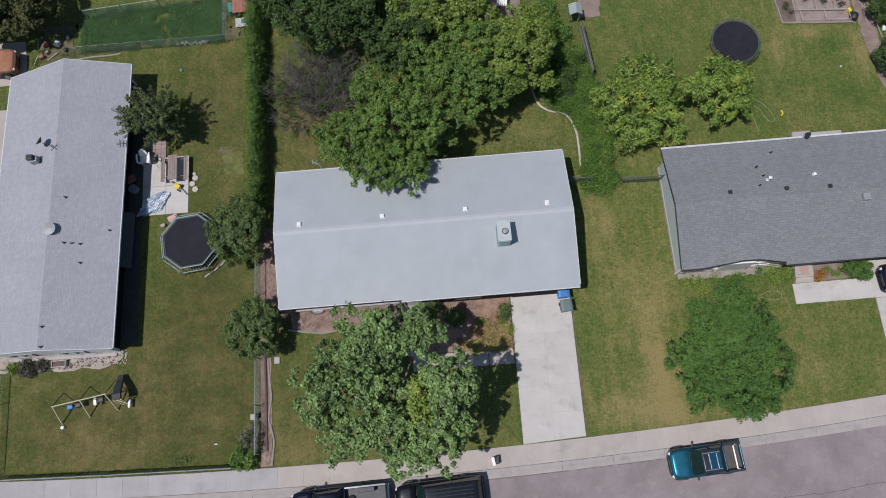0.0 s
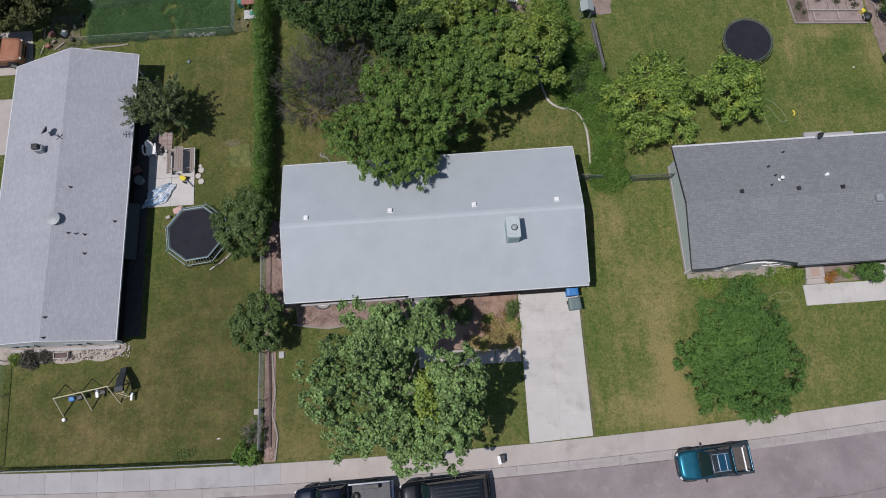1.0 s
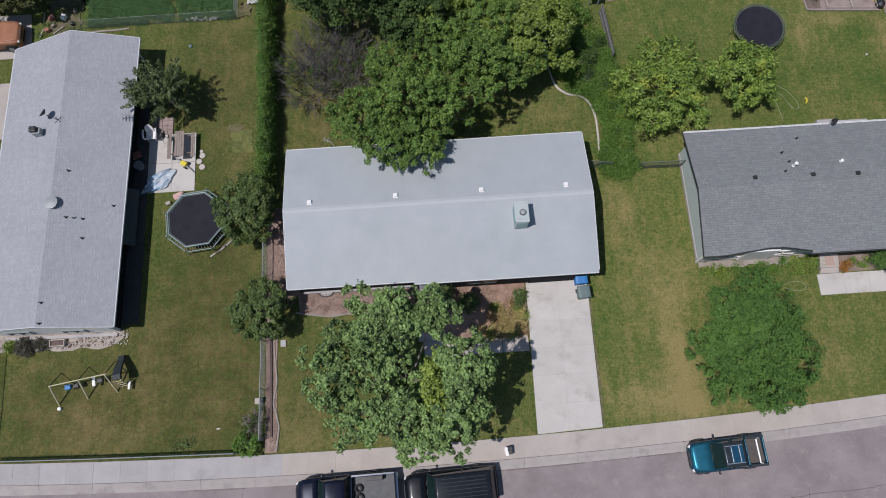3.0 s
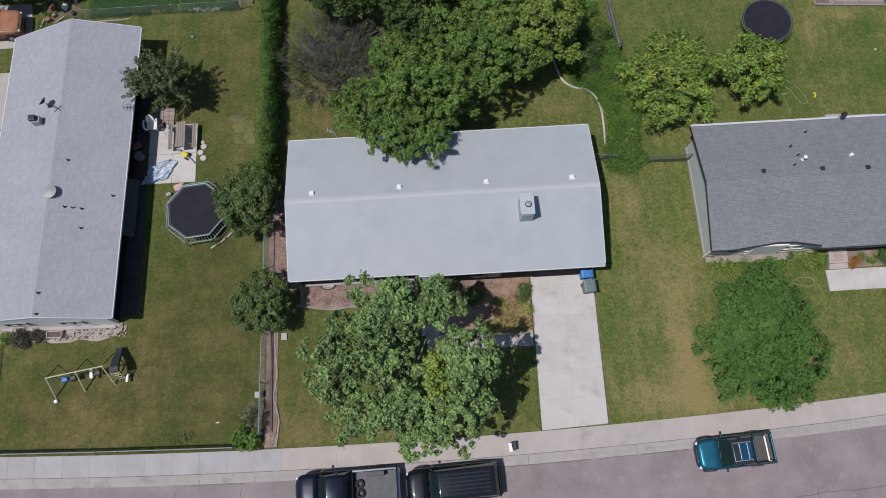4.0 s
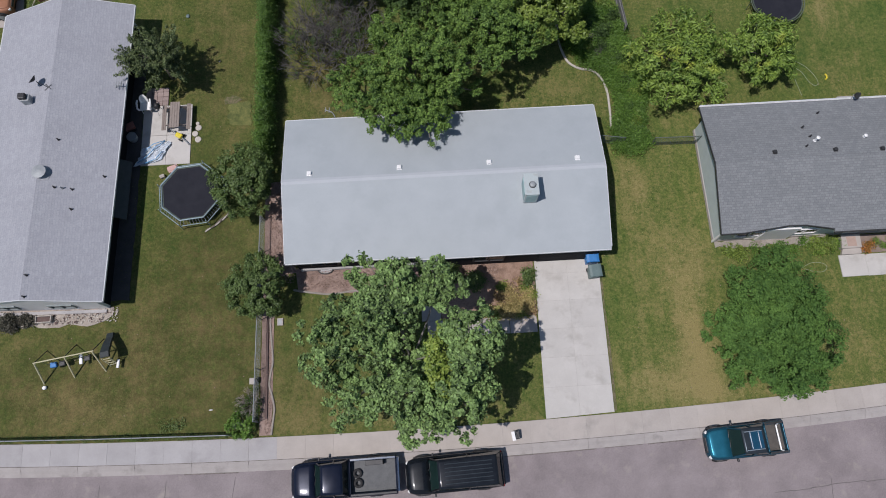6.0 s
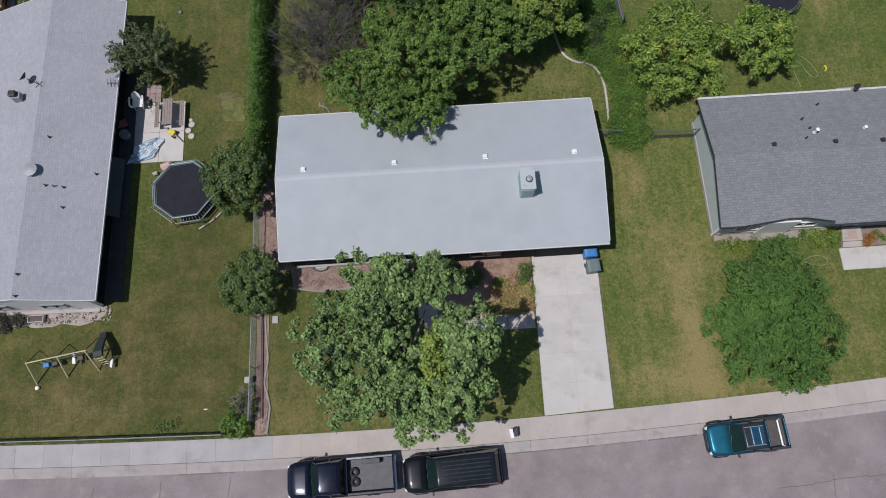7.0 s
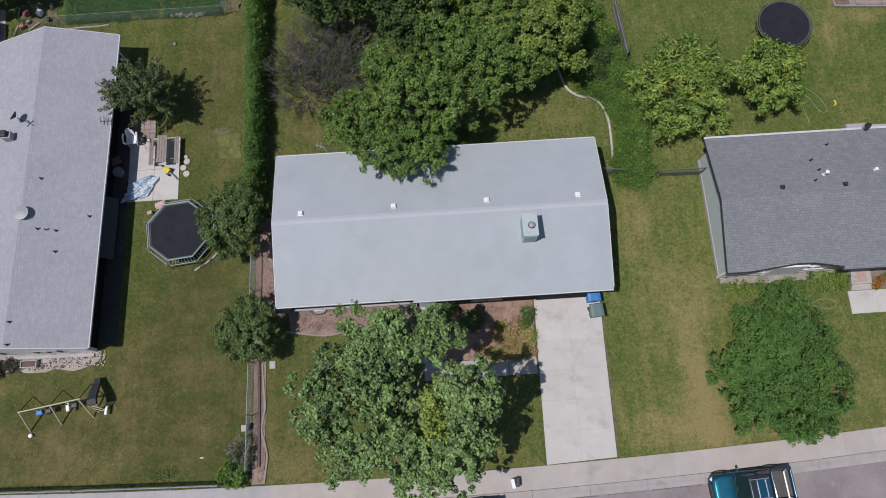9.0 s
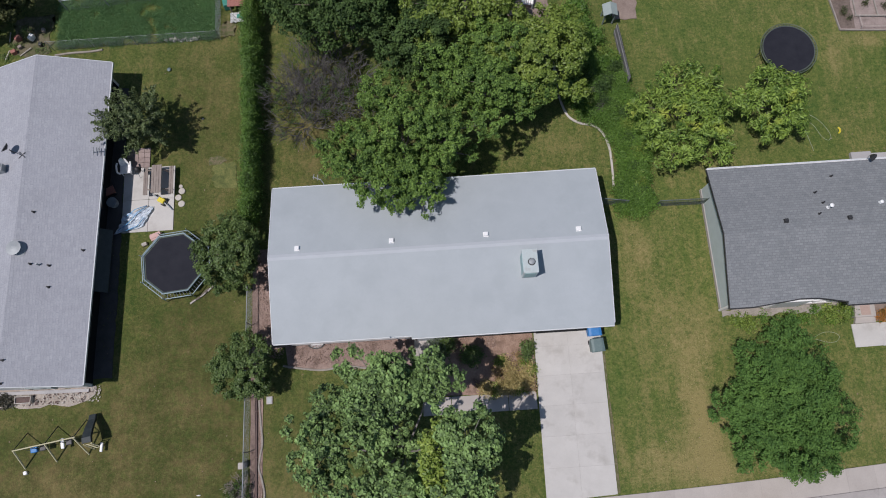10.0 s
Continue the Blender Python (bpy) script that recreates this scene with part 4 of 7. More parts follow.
box(bm, (19.0, 9.7, 1.03), (0.92, 0.05, 2.0), bevel=0.01)
part("front_door", bm, M_WHITE, right_house, "white front door")
bm = bmesh.new()
box(bm, (10.87, 9.685, 1.02), (0.12, 0.12, 2.0), bevel=0.01)
part("corner_board", bm, M_WHITE, right_house, "white corner board")
bm = bmesh.new()
box(bm, (14.3, 9.66, 1.0), (1.9, 0.11, 2.0), bevel=0.01)
part("front_panel", bm, M_SIDING_L, right_house, "cream wall panel")


def rroof_z(y):
    return RR - abs(y - 13.37) * (RR - RE) / 3.95


for px, py in ((13.95, 13.85), (17.4, 13.8), (20.05, 13.7)):
    box_vent(px, py, rroof_z(py), 0.19, 0.12, M_DARK, "small dark box vent on grey shingles", "vents on the grey roof", -10)
for px, py, h, m, cap in ((16.0, 15.45, 0.22, M_DARK, False), (16.25, 14.8, 0.2, M_DARK, False), (15.85, 14.15, 0.2, M_DARK, False), (16.45, 14.5, 0.38, M_PLASTIC_W, True), (17.2, 16.4, 0.2, M_DARK, False)):
    pipe_vent("roof_pipe", px, py, rroof_z(py), 0.045 if not cap else 0.065, h, m, "short vent pipe on grey shingles" if not cap else "white capped vent pipe", "vents on the grey roof", cap)
pipe_vent("roof_pipe", 19.35, 14.6, rroof_z(14.6), 0.06, 0.14, M_PLASTIC_W, "low white vent on grey shingles", "vents on the grey roof", True)
box_vent(22.0, 12.8, rroof_z(12.8), 0.42, 0.3, M_METAL, "square metal flue on grey shingles", "vents on the grey roof", 0)
dish2 = thing("satellite_dish", pose(19.55, 17.3, RE), "dark satellite dish on the back gutter", "antenna")
bm = bmesh.new()
tube(bm, [(0, 0, -0.1), (0, 0.15, 0.3)], 0.025, 6)
part("mast", bm, M_METAL, dish2)
bm = bmesh.new()
tube(bm, [(0.02, 0.12, 0.36), (0.05, 0.05, 0.42), (0.1, -0.06, 0.5)], [0.05, 0.15, 0.21], 14)
part("reflector", bm, M_DARK, dish2)

for sx0, sx1 in ((20.2, 21.4), (21.42, 23.5)):
    bm = bmesh.new()
    box(bm, ((sx0 + sx1) / 2, 17.8, 0.11), (sx1 - sx0, 1.7 if sx0 < 21 else 1.45, 0.24), bevel=0.015)
    solid("back_step", bm, M_CONC_OLD, "pale concrete step behind the grey-roofed house", "step", "back door steps", kind="structure")


# ---------------------------------------------------------------- walks, beds, patio
def slab(bm, outline, z=0.035):
    prism(bm, outline, -0.12, z)


walkway = thing("front_walk", pose(0, 0, 0), "pale concrete entrance walk with two steps", "walkway", kind="structure")
for a, b in ((18.16, 19.7), (19.72, 21.3), (21.32, 23.2)):
    bm = bmesh.new()
    slab(bm, [(a, 7.1), (b + 0.012, 7.12), (b + 0.012, 8.42), (a, 8.40)])
    part("slab", bm, M_DRIVE, walkway)
for y0, y1, z in ((8.42, 8.75, 0.17), (8.75, 9.58, 0.33)):
    bm = bmesh.new()
    slab(bm, [(18.3, y0), (19.48, y0), (19.52, y1), (18.42, y1)], z)
    part("step", bm, M_CONC, walkway)
bm = bmesh.new()
box(bm, (18.95, 9.15, 0.336), (0.55, 0.6, 0.012))
solid("door_mat", bm, surface("mat_fibre", (0.36, 0.26, 0.22), (0.44, 0.33, 0.28), 50, 5, 0.95), "faded brown door mat on the entrance step", "mat")
drive2 = thing("driveway", pose(0, 0, 0), "neighbouring pale concrete driveway", "driveway", kind="structure")
for j, (y0, y1) in enumerate(((0.9, 2.9), (2.92, 4.9), (4.92, 7.08), (7.1, 9.5))):
    for x0 in (23.22, 26.3):
        bm = bmesh.new()
        slab(bm, [(x0, y0 + 0.3 * (j == 0)), (x0 + 3.06, y0 + 0.4 * (j == 0)), (x0 + 3.06, y1), (x0, y1)], 0.03)
        part("slab", bm, M_DRIVE, drive2)

flat_patch("mulch_bed", [(-15.9, 0.0), (-15.21, 0.0), (-15.16, 6.4), (-15.01, 9.0), (-13.93, 9.2), (-13.93, 15.0), (-15.75, 15.0)], M_MULCH, "reddish bark mulch strip between fence and edging", "flower bed", 0.02, 3, wobble=0.02)
flat_patch("mulch_bed", [(-13.73, 8.0), (-11.77, 7.85), (-9.81, 7.7), (-6.47, 7.7), (-6.47, 9.45), (-13.93, 9.45)], M_MULCH, "brown mulch bed under the front eave", "flower bed", 0.02, 4, wobble=0.03)
flat_patch("soil_bed", [(-5.45, 5.9), (0.05, 5.9), (0.12, 9.4), (-5.45, 9.4)], M_REDSOIL, "reddish mulch bed beside the driveway", "flower bed", 0.02, 5, wobble=0.03)
scatter_chips("bark_chips", [(-15.6, 0.1, -15.25, 8.0), (-15.5, 8.6, -14.0, 15), (-13.7, 8.1, -6.6, 9.3), (-5.4, 8.4, -2.0, 9.2)], 4200, (0.05, 0.13), M_CHIP, "scattered reddish bark chips", "bark chips", 11)
edging("lawn_edging", [(-15.23, 0.02), (-15.11, 1.0), (-15.08, 1.5), (-15.25, 2.3), (-15.38, 2.8), (-15.28, 3.5), (-15.19, 4.1), (-15.28, 5.2), (-15.36, 6.4), (-15.21, 7.0)], 0.11, 0.07, M_EDGE, "wavy pale concrete lawn edging")
edging("lawn_edging", [(-14.03, 8.15), (-13.05, 7.95), (-11.77, 7.78), (-10.40, 7.9), (-8.83, 7.6)], 0.11, 0.07, M_EDGE, "pale concrete edging of the front bed")
edging("path_edging", [(3.09, 24.6), (3.22, 23.4), (3.56, 22.3), (4.22, 21.75), (5.10, 21.5), (5.61, 20.9), (5.85, 20.0), (5.87, 18.8), (5.81, 17.5)], 0.13, 0.08, M_STONE, "curving pale stone lawn edging")
bm = bmesh.new()
for y0 in np.arange(0.9, 7.2, 2.44):
    box(bm, (-15.5, y0 + 1.2, 0.07), (0.11, 2.4, 0.14), bevel=0.015)
solid("landscape_timber", bm, M_TIMBER, "dark reddish timber edging in the mulch strip", "edging", kind="structure")
walk2 = thing("garden_walk", pose(0, 0, 0), "concrete garden walk from driveway to front door", "walkway", kind="structure")
for a, b in ((-1.55, 0.02), (-3.12, -1.57), (-4.7, -3.14), (-6.3, -4.72)):
    bm = bmesh.new()
    slab(bm, [(a, 4.9), (b - 0.015, 4.9), (b - 0.015, 5.85), (a, 5.85)], 0.03)
    part("slab", bm, M_CONC, walk2)
for y0, y1 in ((5.87, 8.0), (8.02, 9.3)):
    bm = bmesh.new()
    slab(bm, [(-6.6, y0), (-5.5, y0), (-5.5, y1 - 0.015), (-6.6, y1 - 0.015)], 0.03 if y1 < 9 else 0.16)
    part("slab", bm, M_CONC, walk2)

patio = thing("patio", pose(0, 0, 0), "pale pinkish concrete patio slabs", "patio", kind="structure")
for x0, x1 in ((-23.55, -22.02), (-22.0, -20.5)):
    for y0, y1 in ((16.55, 18.54), (18.56, 20.6)):
        bm = bmesh.new()
        slab(bm, [(x0, y0), (x1, y0), (x1, y1), (x0, y1)], 0.04)
        part("slab", bm, M_DRIVE, patio)
M_PAVER = surface("reddish_pavers", (0.27, 0.205, 0.19), (0.36, 0.29, 0.27), 20, 3, 0.9, each=0.12)
for i in range(4):
    for j in range(4):
        bm = bmesh.new()
        box(bm, (-23.3 + i * 0.36, 20.78 + j * 0.32, 0.01), (0.345, 0.305, 0.07), bevel=0.008)
        part("paver", bm, M_PAVER, patio)

M_SPOT = surface("trodden_turf", (0.105, 0.098, 0.045), (0.215, 0.172, 0.110), 14, 3.5, 0.95, 0, 0.7, 0.03, (0.09, 0.10, 0.035), 2.5, 0.46, 0.58)
M_PALETURF = surface("pale_turf", (0.085, 0.108, 0.030), (0.205, 0.200, 0.066), 14, 3.0, 0.95, 0, 0.8, 0.03, (0.075, 0.095, 0.027), 1.6, 0.46, 0.6)
flat_patch("turf_patch", [(-18.15, 19.1), (-16.75, 18.95), (-16.9, 20.6), (-17.6, 20.65), (-18.2, 20.5)], M_PALETURF, "square of paler worn turf on the back lawn", "turf", 0.016, 23, step=0.22, wobble=0.13)
flat_patch("bare_spot", [(-18.45, 20.45), (-17.7, 20.5), (-17.35, 20.75), (-17.75, 21.05), (-18.4, 21.0)], M_SPOT, "tan bare spot beside the worn turf", "soil", 0.02, 24, step=0.2, wobble=0.08)
flat_patch("bare_spot", [(-17.9, 29.3), (-17.0, 29.2), (-17.0, 30.3), (-17.8, 30.2)], M_SPOT, "tan bare spot by the plot fence", "soil", 0.02, 25, step=0.2, wobble=0.12)
# added dark strip that deepens the cast shadow along the east wall
flat_patch("side_path", [(-24.9, 8.1), (-23.62, 8.1), (-23.58, 16.4), (-23.6, 26.0), (-24.9, 26.0)], M_SHADESTRIP, "ground strip darkened for the shade beside the shingle-roof house", "soil", 0.015, 19, wobble=0.05)
bm = bmesh.new()
slab(bm, [(-31.6, 7.56), (-24.85, 7.42), (-24.84, 7.6), (-31.6, 7.74)], 0.12)
solid("porch_ledge", bm, M_CONC_OLD, "pale concrete ledge along the cream house front", "ledge", kind="structure")
flat_patch("gravel_strip", [(-32.37, 7.0), (-30.4, 6.9), (-28.35, 6.75), (-27.0, 6.85), (-25.95, 6.72), (-25.0, 6.95), (-24.5, 7.25), (-24.45, 7.7), (-32.37, 8.0)], M_GRAVEL, "pale gravel strip along the cream house front", "gravel bed", 0.02, 7, wobble=0.15)
flat_patch("flower_bed", [(19.62, 8.5), (23.54, 8.5), (23.54, 9.6), (19.62, 9.6)], M_DIRT, "dry soil flower bed beside the entrance steps", "flower bed", 0.02, 8, wobble=0.03)
flat_patch("flower_bed", [(11.0, 9.3), (18.15, 9.2), (18.15, 9.7), (11.0, 9.7)], M_EDGE, "soil bed below the green house wall", "flower bed", 0.02, 9, wobble=0.12)
scatter_chips("ledge_stones", [(-31.8, 6.85, -24.2, 7.7)], 420, (0.06, 0.16), M_STONE, "loose pale stones along the cream house front", "stones", 12)
scatter_chips("ledge_litter", [(-31.5, 6.9, -24.4, 7.5)], 160, (0.06, 0.2), M_TIMBER, "dark scraps among the pale gravel", "litter", 13)


# ---------------------------------------------------------------- fences
def chain_fence(name, pts, h, label, gap=2.4, pitch=0.11, rail=0.028, wire=0.002, mat=None, group="chain-link fences", post=0.03):
    """Posts, top rail and a woven wire mesh along a line of points."""
    mat = mat or M_METAL
    f = thing(name, pose(pts[0][0], pts[0][1], 0), label, "fence", group)
    o = Vector((pts[0][0], pts[0][1], 0))
    verts, faces = [], []
    for a, b in zip(pts, pts[1:]):
        a, b = Vector((a[0], a[1], 0)) - o, Vector((b[0], b[1], 0)) - o
        ln = (b - a).length
        d = (b - a) / ln
        n = max(1, round(ln / gap))
        for k in range(n + 1):
            bm = bmesh.new()
            p = a + d * ln * k / n
            tube(bm, [p + Vector((0, 0, -0.1)), p + Vector((0, 0, h + 0.04))], post, 8)
            tube(bm, [p + Vector((0, 0, h + 0.04)), p + Vector((0, 0, h + 0.08))], [post * 1.2, post * 0.4], 8)
            part("post", bm, mat, f)
        bm = bmesh.new()
        tube(bm, [a + Vector((0, 0, h)), b + Vector((0, 0, h))], rail, 8)
        part("top_rail", bm, mat, f)
        side = Vector((-d.y, d.x, 0))
        cols, rows_n = int(ln / pitch), max(1, int((h - 0.05) / pitch))
        for c in range(cols):
            for r in range(rows_n):
                for u0, u1 in ((0, 1), (1, 0)):
                    p = a + d * (c + u0) * pitch + Vector((0, 0, 0.04 + r * pitch))
                    q = a + d * (c + u1) * pitch + Vector((0, 0, 0.04 + (r + 1) * pitch))
                    i = len(verts)
                    off = side * wire + d * wire
                    verts += [p - off, p + off, q + off, q - off]
                    faces.append((i, i + 1, i + 2, i + 3))
    net = new("wire_mesh", raw_mesh("wire_mesh", verts, faces, mat))
    net.parent = f
    tagged(net, "woven galvanised wire", kind="stuff")
    return f


chain_fence("chain_link_fence", [(-36.0, 0.78), (-31.4, 0.54), (-25.0, 0.31), (-17.4, 0.10)], 1.1, "galvanised chain-link fence along the pavement", wire=0.0035)
chain_fence("chain_link_fence", [(-15.98, 0.75), (-15.88, 6.5), (-15.80, 12.6)], 1.05, "galvanised chain-link fence between the lawns", wire=0.0032)
chain_fence("chain_link_fence", [(-31.95, 7.1), (-31.85, 0.75)], 1.05, "galvanised chain-link side fence by the shingle-roof house")
chain_fence("chain_link_fence", [(8.1, 16.1), (10.9, 16.05)], 1.1, "dark chain-link fence from shrubs to green wall", wire=0.005, mat=M_WIRE)
chain_fence("chain_link_fence", [(-28.5, 29.0), (-17.9, 29.05), (-17.95, 34.0)], 1.0, "chain-link fence round the vegetable plot", rail=0.008, wire=0.003, post=0.016)
chain_fence("chain_link_fence", [(-27.7, 31.7), (-22.5, 32.1), (-18.0, 32.5)], 1.2, "chain-link fence behind the vegetable plot", rail=0.022)
chain_fence("chain_link_gate", [(4.35, 16.55), (6.3, 16.25)], 1.05, "dark chain-link gate between house and shrub border", gap=1.9, wire=0.005, mat=M_WIRE)
edging("plot_edging", [(-28.4, 28.62), (-27.4, 28.72), (-26.2, 28.74), (-25.4, 28.82)], 0.12, 0.07, M_EDGE, "pale stone edging along the vegetable plot")
fence2 = thing("picket_fence", pose(7.42, 24.1, 0), "weathered grey board fence beside the lawn", "fence")
for k in range(30):
    bm = bmesh.new()
    box(bm, (-0.011 * k, 0.125 * k, 0.55), (0.025, 0.115, 1.1 + 0.02 * math.sin(k * 2.1)), bevel=0.004)
    part("board", bm, M_GREYWOOD, fence2)
for z in (0.3, 0.85):
    bm = bmesh.new()
    box(bm, (-0.19, 1.8, z), (0.05, 3.75, 0.08), pose(0, 0, 0, 0, 0, 5))
    part("rail", bm, M_GREYWOOD, fence2)


# ---------------------------------------------------------------- trees and shrubs
L_YELLOW = foliage("yellow_leaves", (0.10, 0.17, 0.03), (0.40, 0.50, 0.11))
maple = tree("maple_tree", -7.15, 3.2, 5.0, (4.9, 3.85, 2.0), L_MAPLE, "large leafy maple with open crown on the front lawn", clumps=1080, per=32, spread=0.23, size=(0.13, 0.24), seed=3, trunk=0.16, low=0.0, rough=0.32, limbs=80, bark=M_GREYBARK, inner=0.16,
     lobes=((-0.9, 3.1, 6.0, 2.0, 1.75, 1.7, 0.29), (1.55, 3.4, 6.0, 1.25, 1.2, 1.1, 0.13), (-1.0, 2.4, 6.6, 1.1, 0.8, 0.8, 0.06), (-3.5, 0.5, 5.1, 1.9, 1.95, 1.5, 0.20), (-2.6, -1.6, 4.7, 1.6, 1.4, 1.2, 0.12), (-0.6, -1.7, 5.0, 1.6, 1.4, 1.3, 0.14), (0.3, -3.0, 4.2, 1.7, 1.0, 0.8, 0.11),
            (3.0, 0.2, 6.9, 1.6, 1.8, 1.4, 0.19), (2.4, -2.2, 5.7, 1.7, 1.5, 1.3, 0.14), (-1.2, 1.2, 5.2, 1.2, 1.0, 0.9, 0.08), (-0.7, 2.2, 4.4, 0.9, 0.7, 0.7, 0.03), (1.3, -1.1, 4.7, 0.8, 0.9, 0.8, 0.03), (0.2, 0.2, 3.7, 0.9, 0.8, 0.5, 0.05), (-3.3, 2.4, 4.6, 1.2, 1.0, 1.0, 0.05)))
yrng = np.random.default_rng(61)
yp, yn, _ = clump_points(yrng, (1.4, -0.6, 6.2), (0.7, 1.5, 0.7), 44, 36, 0.30, -0.1, 0.3)
sprays = new("yellow_sprays", leaf_mesh("yellow_sprays", yp, yn, yrng.uniform(0.12, 0.24, len(yp)), L_YELLOW, yrng, 0.6))
sprays.parent = maple
tagged(sprays, "yellowing leaf sprays", kind="stuff")
tree("ash_tree", -6.4, 19.85, 3.8, (3.8, 3.0, 2.1), L_BACK, "broad green tree overhanging the grey roof", clumps=950, per=46, spread=0.25, size=(0.11, 0.21), seed=5, trunk=0.22, low=-0.15, rough=0.30, limbs=40, narrow=0.5, spike=0.35,
     inner=0.24,
     lobes=((-2.9, -0.5, 3.2, 2.0, 1.5, 1.4, 0.17), (-1.0, -2.3, 3.9, 1.9, 1.8, 1.4, 0.21), (0.2, 0.4, 4.3, 2.4, 2.1, 1.8, 0.27), (0.6, -2.7, 3.8, 1.5, 1.5, 1.2, 0.14), (1.5, -1.1, 3.5, 1.3, 1.4, 1.1, 0.10), (4.5, 0.2, 4.7, 1.0, 0.85, 0.4, 0.032), (3.6, -1.0, 3.2, 0.5, 0.7, 0.3, 0.008), (2.3, -0.5, 4.9, 1.0, 1.1, 0.9, 0.08), (-0.8, 2.3, 3.6, 1.7, 1.5, 1.4, 0.13)))
tree("ash_tree", -1.6, 23.6, 3.6, (3.6, 2.9, 2.0), L_BACK, "broad green tree behind the house", clumps=720, per=44, spread=0.25, size=(0.11, 0.20), seed=6, trunk=0.18, low=-0.15, rough=0.30, limbs=30, narrow=0.5, spike=0.2, inner=0.24,
     lobes=((-1.6, -0.4, 3.7, 2.1, 1.9, 1.6, 0.32), (0.9, -1.2, 3.3, 1.9, 1.6, 1.4, 0.26), (0.6, 1.0, 3.8, 2.2, 1.8, 1.6, 0.28), (2.5, -0.9, 2.7, 1.4, 1.3, 1.1, 0.14), (0.1, -1.3, 4.7, 1.5, 1.1, 1.0, 0.14)))
tree("lime_tree", 1.6, 24.6, 3.3, (3.3, 2.7, 1.9), L_LIME, "yellow-green leafy tree behind the house", clumps=280, per=85, spread=0.38, size=(0.12, 0.23), seed=7, trunk=0.16, rough=0.26, limbs=10)
tree("lime_tree", -2.4, 28.0, 3.4, (3.4, 2.6, 2.0), L_LIME, "yellow-green leafy tree at the back boundary", clumps=270, per=85, spread=0.38, size=(0.12, 0.23), seed=8, trunk=0.16, rough=0.26, limbs=8)
tree("shade_tree", -9.4, 28.7, 3.8, (3.9, 2.6, 2.1), L_DEEP, "dense dark green tree at the back boundary", clumps=480, per=62, spread=0.38, size=(0.12, 0.23), seed=9, trunk=0.24, rough=0.25, limbs=8)
tree("shade_tree", -12.7, 31.2, 3.2, (2.2, 2.2, 2.0), L_DEEP, "dark green tree beside the hedge", clumps=260, per=60, spread=0.40, size=(0.13, 0.24), seed=10, trunk=0.2, rough=0.25, limbs=8)
tree("shade_tree", -5.4, 26.0, 3.4, (2.2, 1.9, 1.7), L_DEEP, "dark green tree between lighter crowns", clumps=180, per=60, spread=0.38, size=(0.13, 0.24), seed=21, trunk=0.15, rough=0.25, limbs=6)
tree("globe_tree", 12.72, 4.08, 1.5, (3.55, 3.5, 2.2), L_FINE, "dense rounded tree with fine deep green foliage", clumps=1300, per=46, spread=0.27, size=(0.09, 0.17), seed=11, trunk=0.2, low=-0.1, rough=0.18, limbs=8, inner=0.34,
     lobes=((0.9, 3.5, 1.2, 1.3, 1.35, 1.1, 0.07), (-0.7, 1.9, 1.3, 1.7, 1.6, 1.5, 0.11), (1.35, 1.6, 1.4, 1.9, 1.9, 1.7, 0.15), (-1.7, 0.2, 1.3, 2.0, 1.6, 1.5, 0.13), (1.65, -0.6, 1.4, 2.0, 2.2, 1.7, 0.17), (-1.2, -1.4, 1.3, 2.0, 1.8, 1.6, 0.13), (0.6, -2.1, 1.4, 2.1, 1.8, 1.6, 0.15), (0.2, 0.3, 1.6, 2.7, 2.6, 1.9, 0.26)))
tree("small_tree", -16.45, 14.4, 1.9, (1.8, 1.95, 1.3), L_DARK, "small dark green tree leaning on the fence", clumps=230, per=80, spread=0.28, size=(0.08, 0.17), seed=12, trunk=0.1, rough=0.24, limbs=8)
tree("small_tree", -15.6, 8.05, 1.8, (1.6, 1.6, 1.2), L_DARK, "small dark green tree beside the house corner", clumps=200, per=80, spread=0.28, size=(0.08, 0.17), seed=13, trunk=0.1, rough=0.24, limbs=8)
tree("ornamental_tree", -21.85, 22.6, 2.1, (1.5, 1.2, 1.1), L_SPIKY, "grey-green tree with spiky outline by the patio", clumps=115, per=84, spread=0.36, size=(0.12, 0.26), seed=14, trunk=0.12, rough=0.35, limbs=12, narrow=0.32, spike=1.1)
tree("fruit_tree", 10.2, 21.0, 1.8, (2.7, 2.6, 1.1), L_FRUIT, "spreading fruit tree with long light leaves", clumps=170, per=52, spread=0.46, size=(0.18, 0.36), seed=15, trunk=0.12, rough=0.34, limbs=12, narrow=0.34, spike=0.6, group="fruit trees")
tree("fruit_tree", 15.6, 21.4, 1.7, (1.8, 1.75, 1.0), L_FRUIT, "smaller fruit tree beside the round trampoline", clumps=115, per=52, spread=0.42, size=(0.18, 0.34), seed=16, trunk=0.1, rough=0.34, limbs=10, narrow=0.34, spike=0.5, group="fruit trees")
L_OLIVE = foliage("olive_leaves", (0.022, 0.032, 0.010), (0.125, 0.135, 0.042), through_light=0.12, gloss=0.7)
tree("street_tree", -32.6, 32.4, 2.6, (3.5, 2.9, 2.0), L_OLIVE, "dark olive tree over the neighbouring drive", clumps=640, per=60, spread=0.34, size=(0.12, 0.24), seed=17, trunk=0.2, rough=0.28, limbs=8, inner=0.35,
     lobes=((-0.3, 0.3, 2.5, 3.2, 3.0, 2.0, 0.45), (1.9, -1.2, 2.1, 1.7, 1.6, 1.3, 0.2), (1.9, 1.0, 2.5, 1.8, 2.0, 1.5, 0.2), (-0.6, -2.0, 1.8, 1.9, 1.3, 1.2, 0.15)))
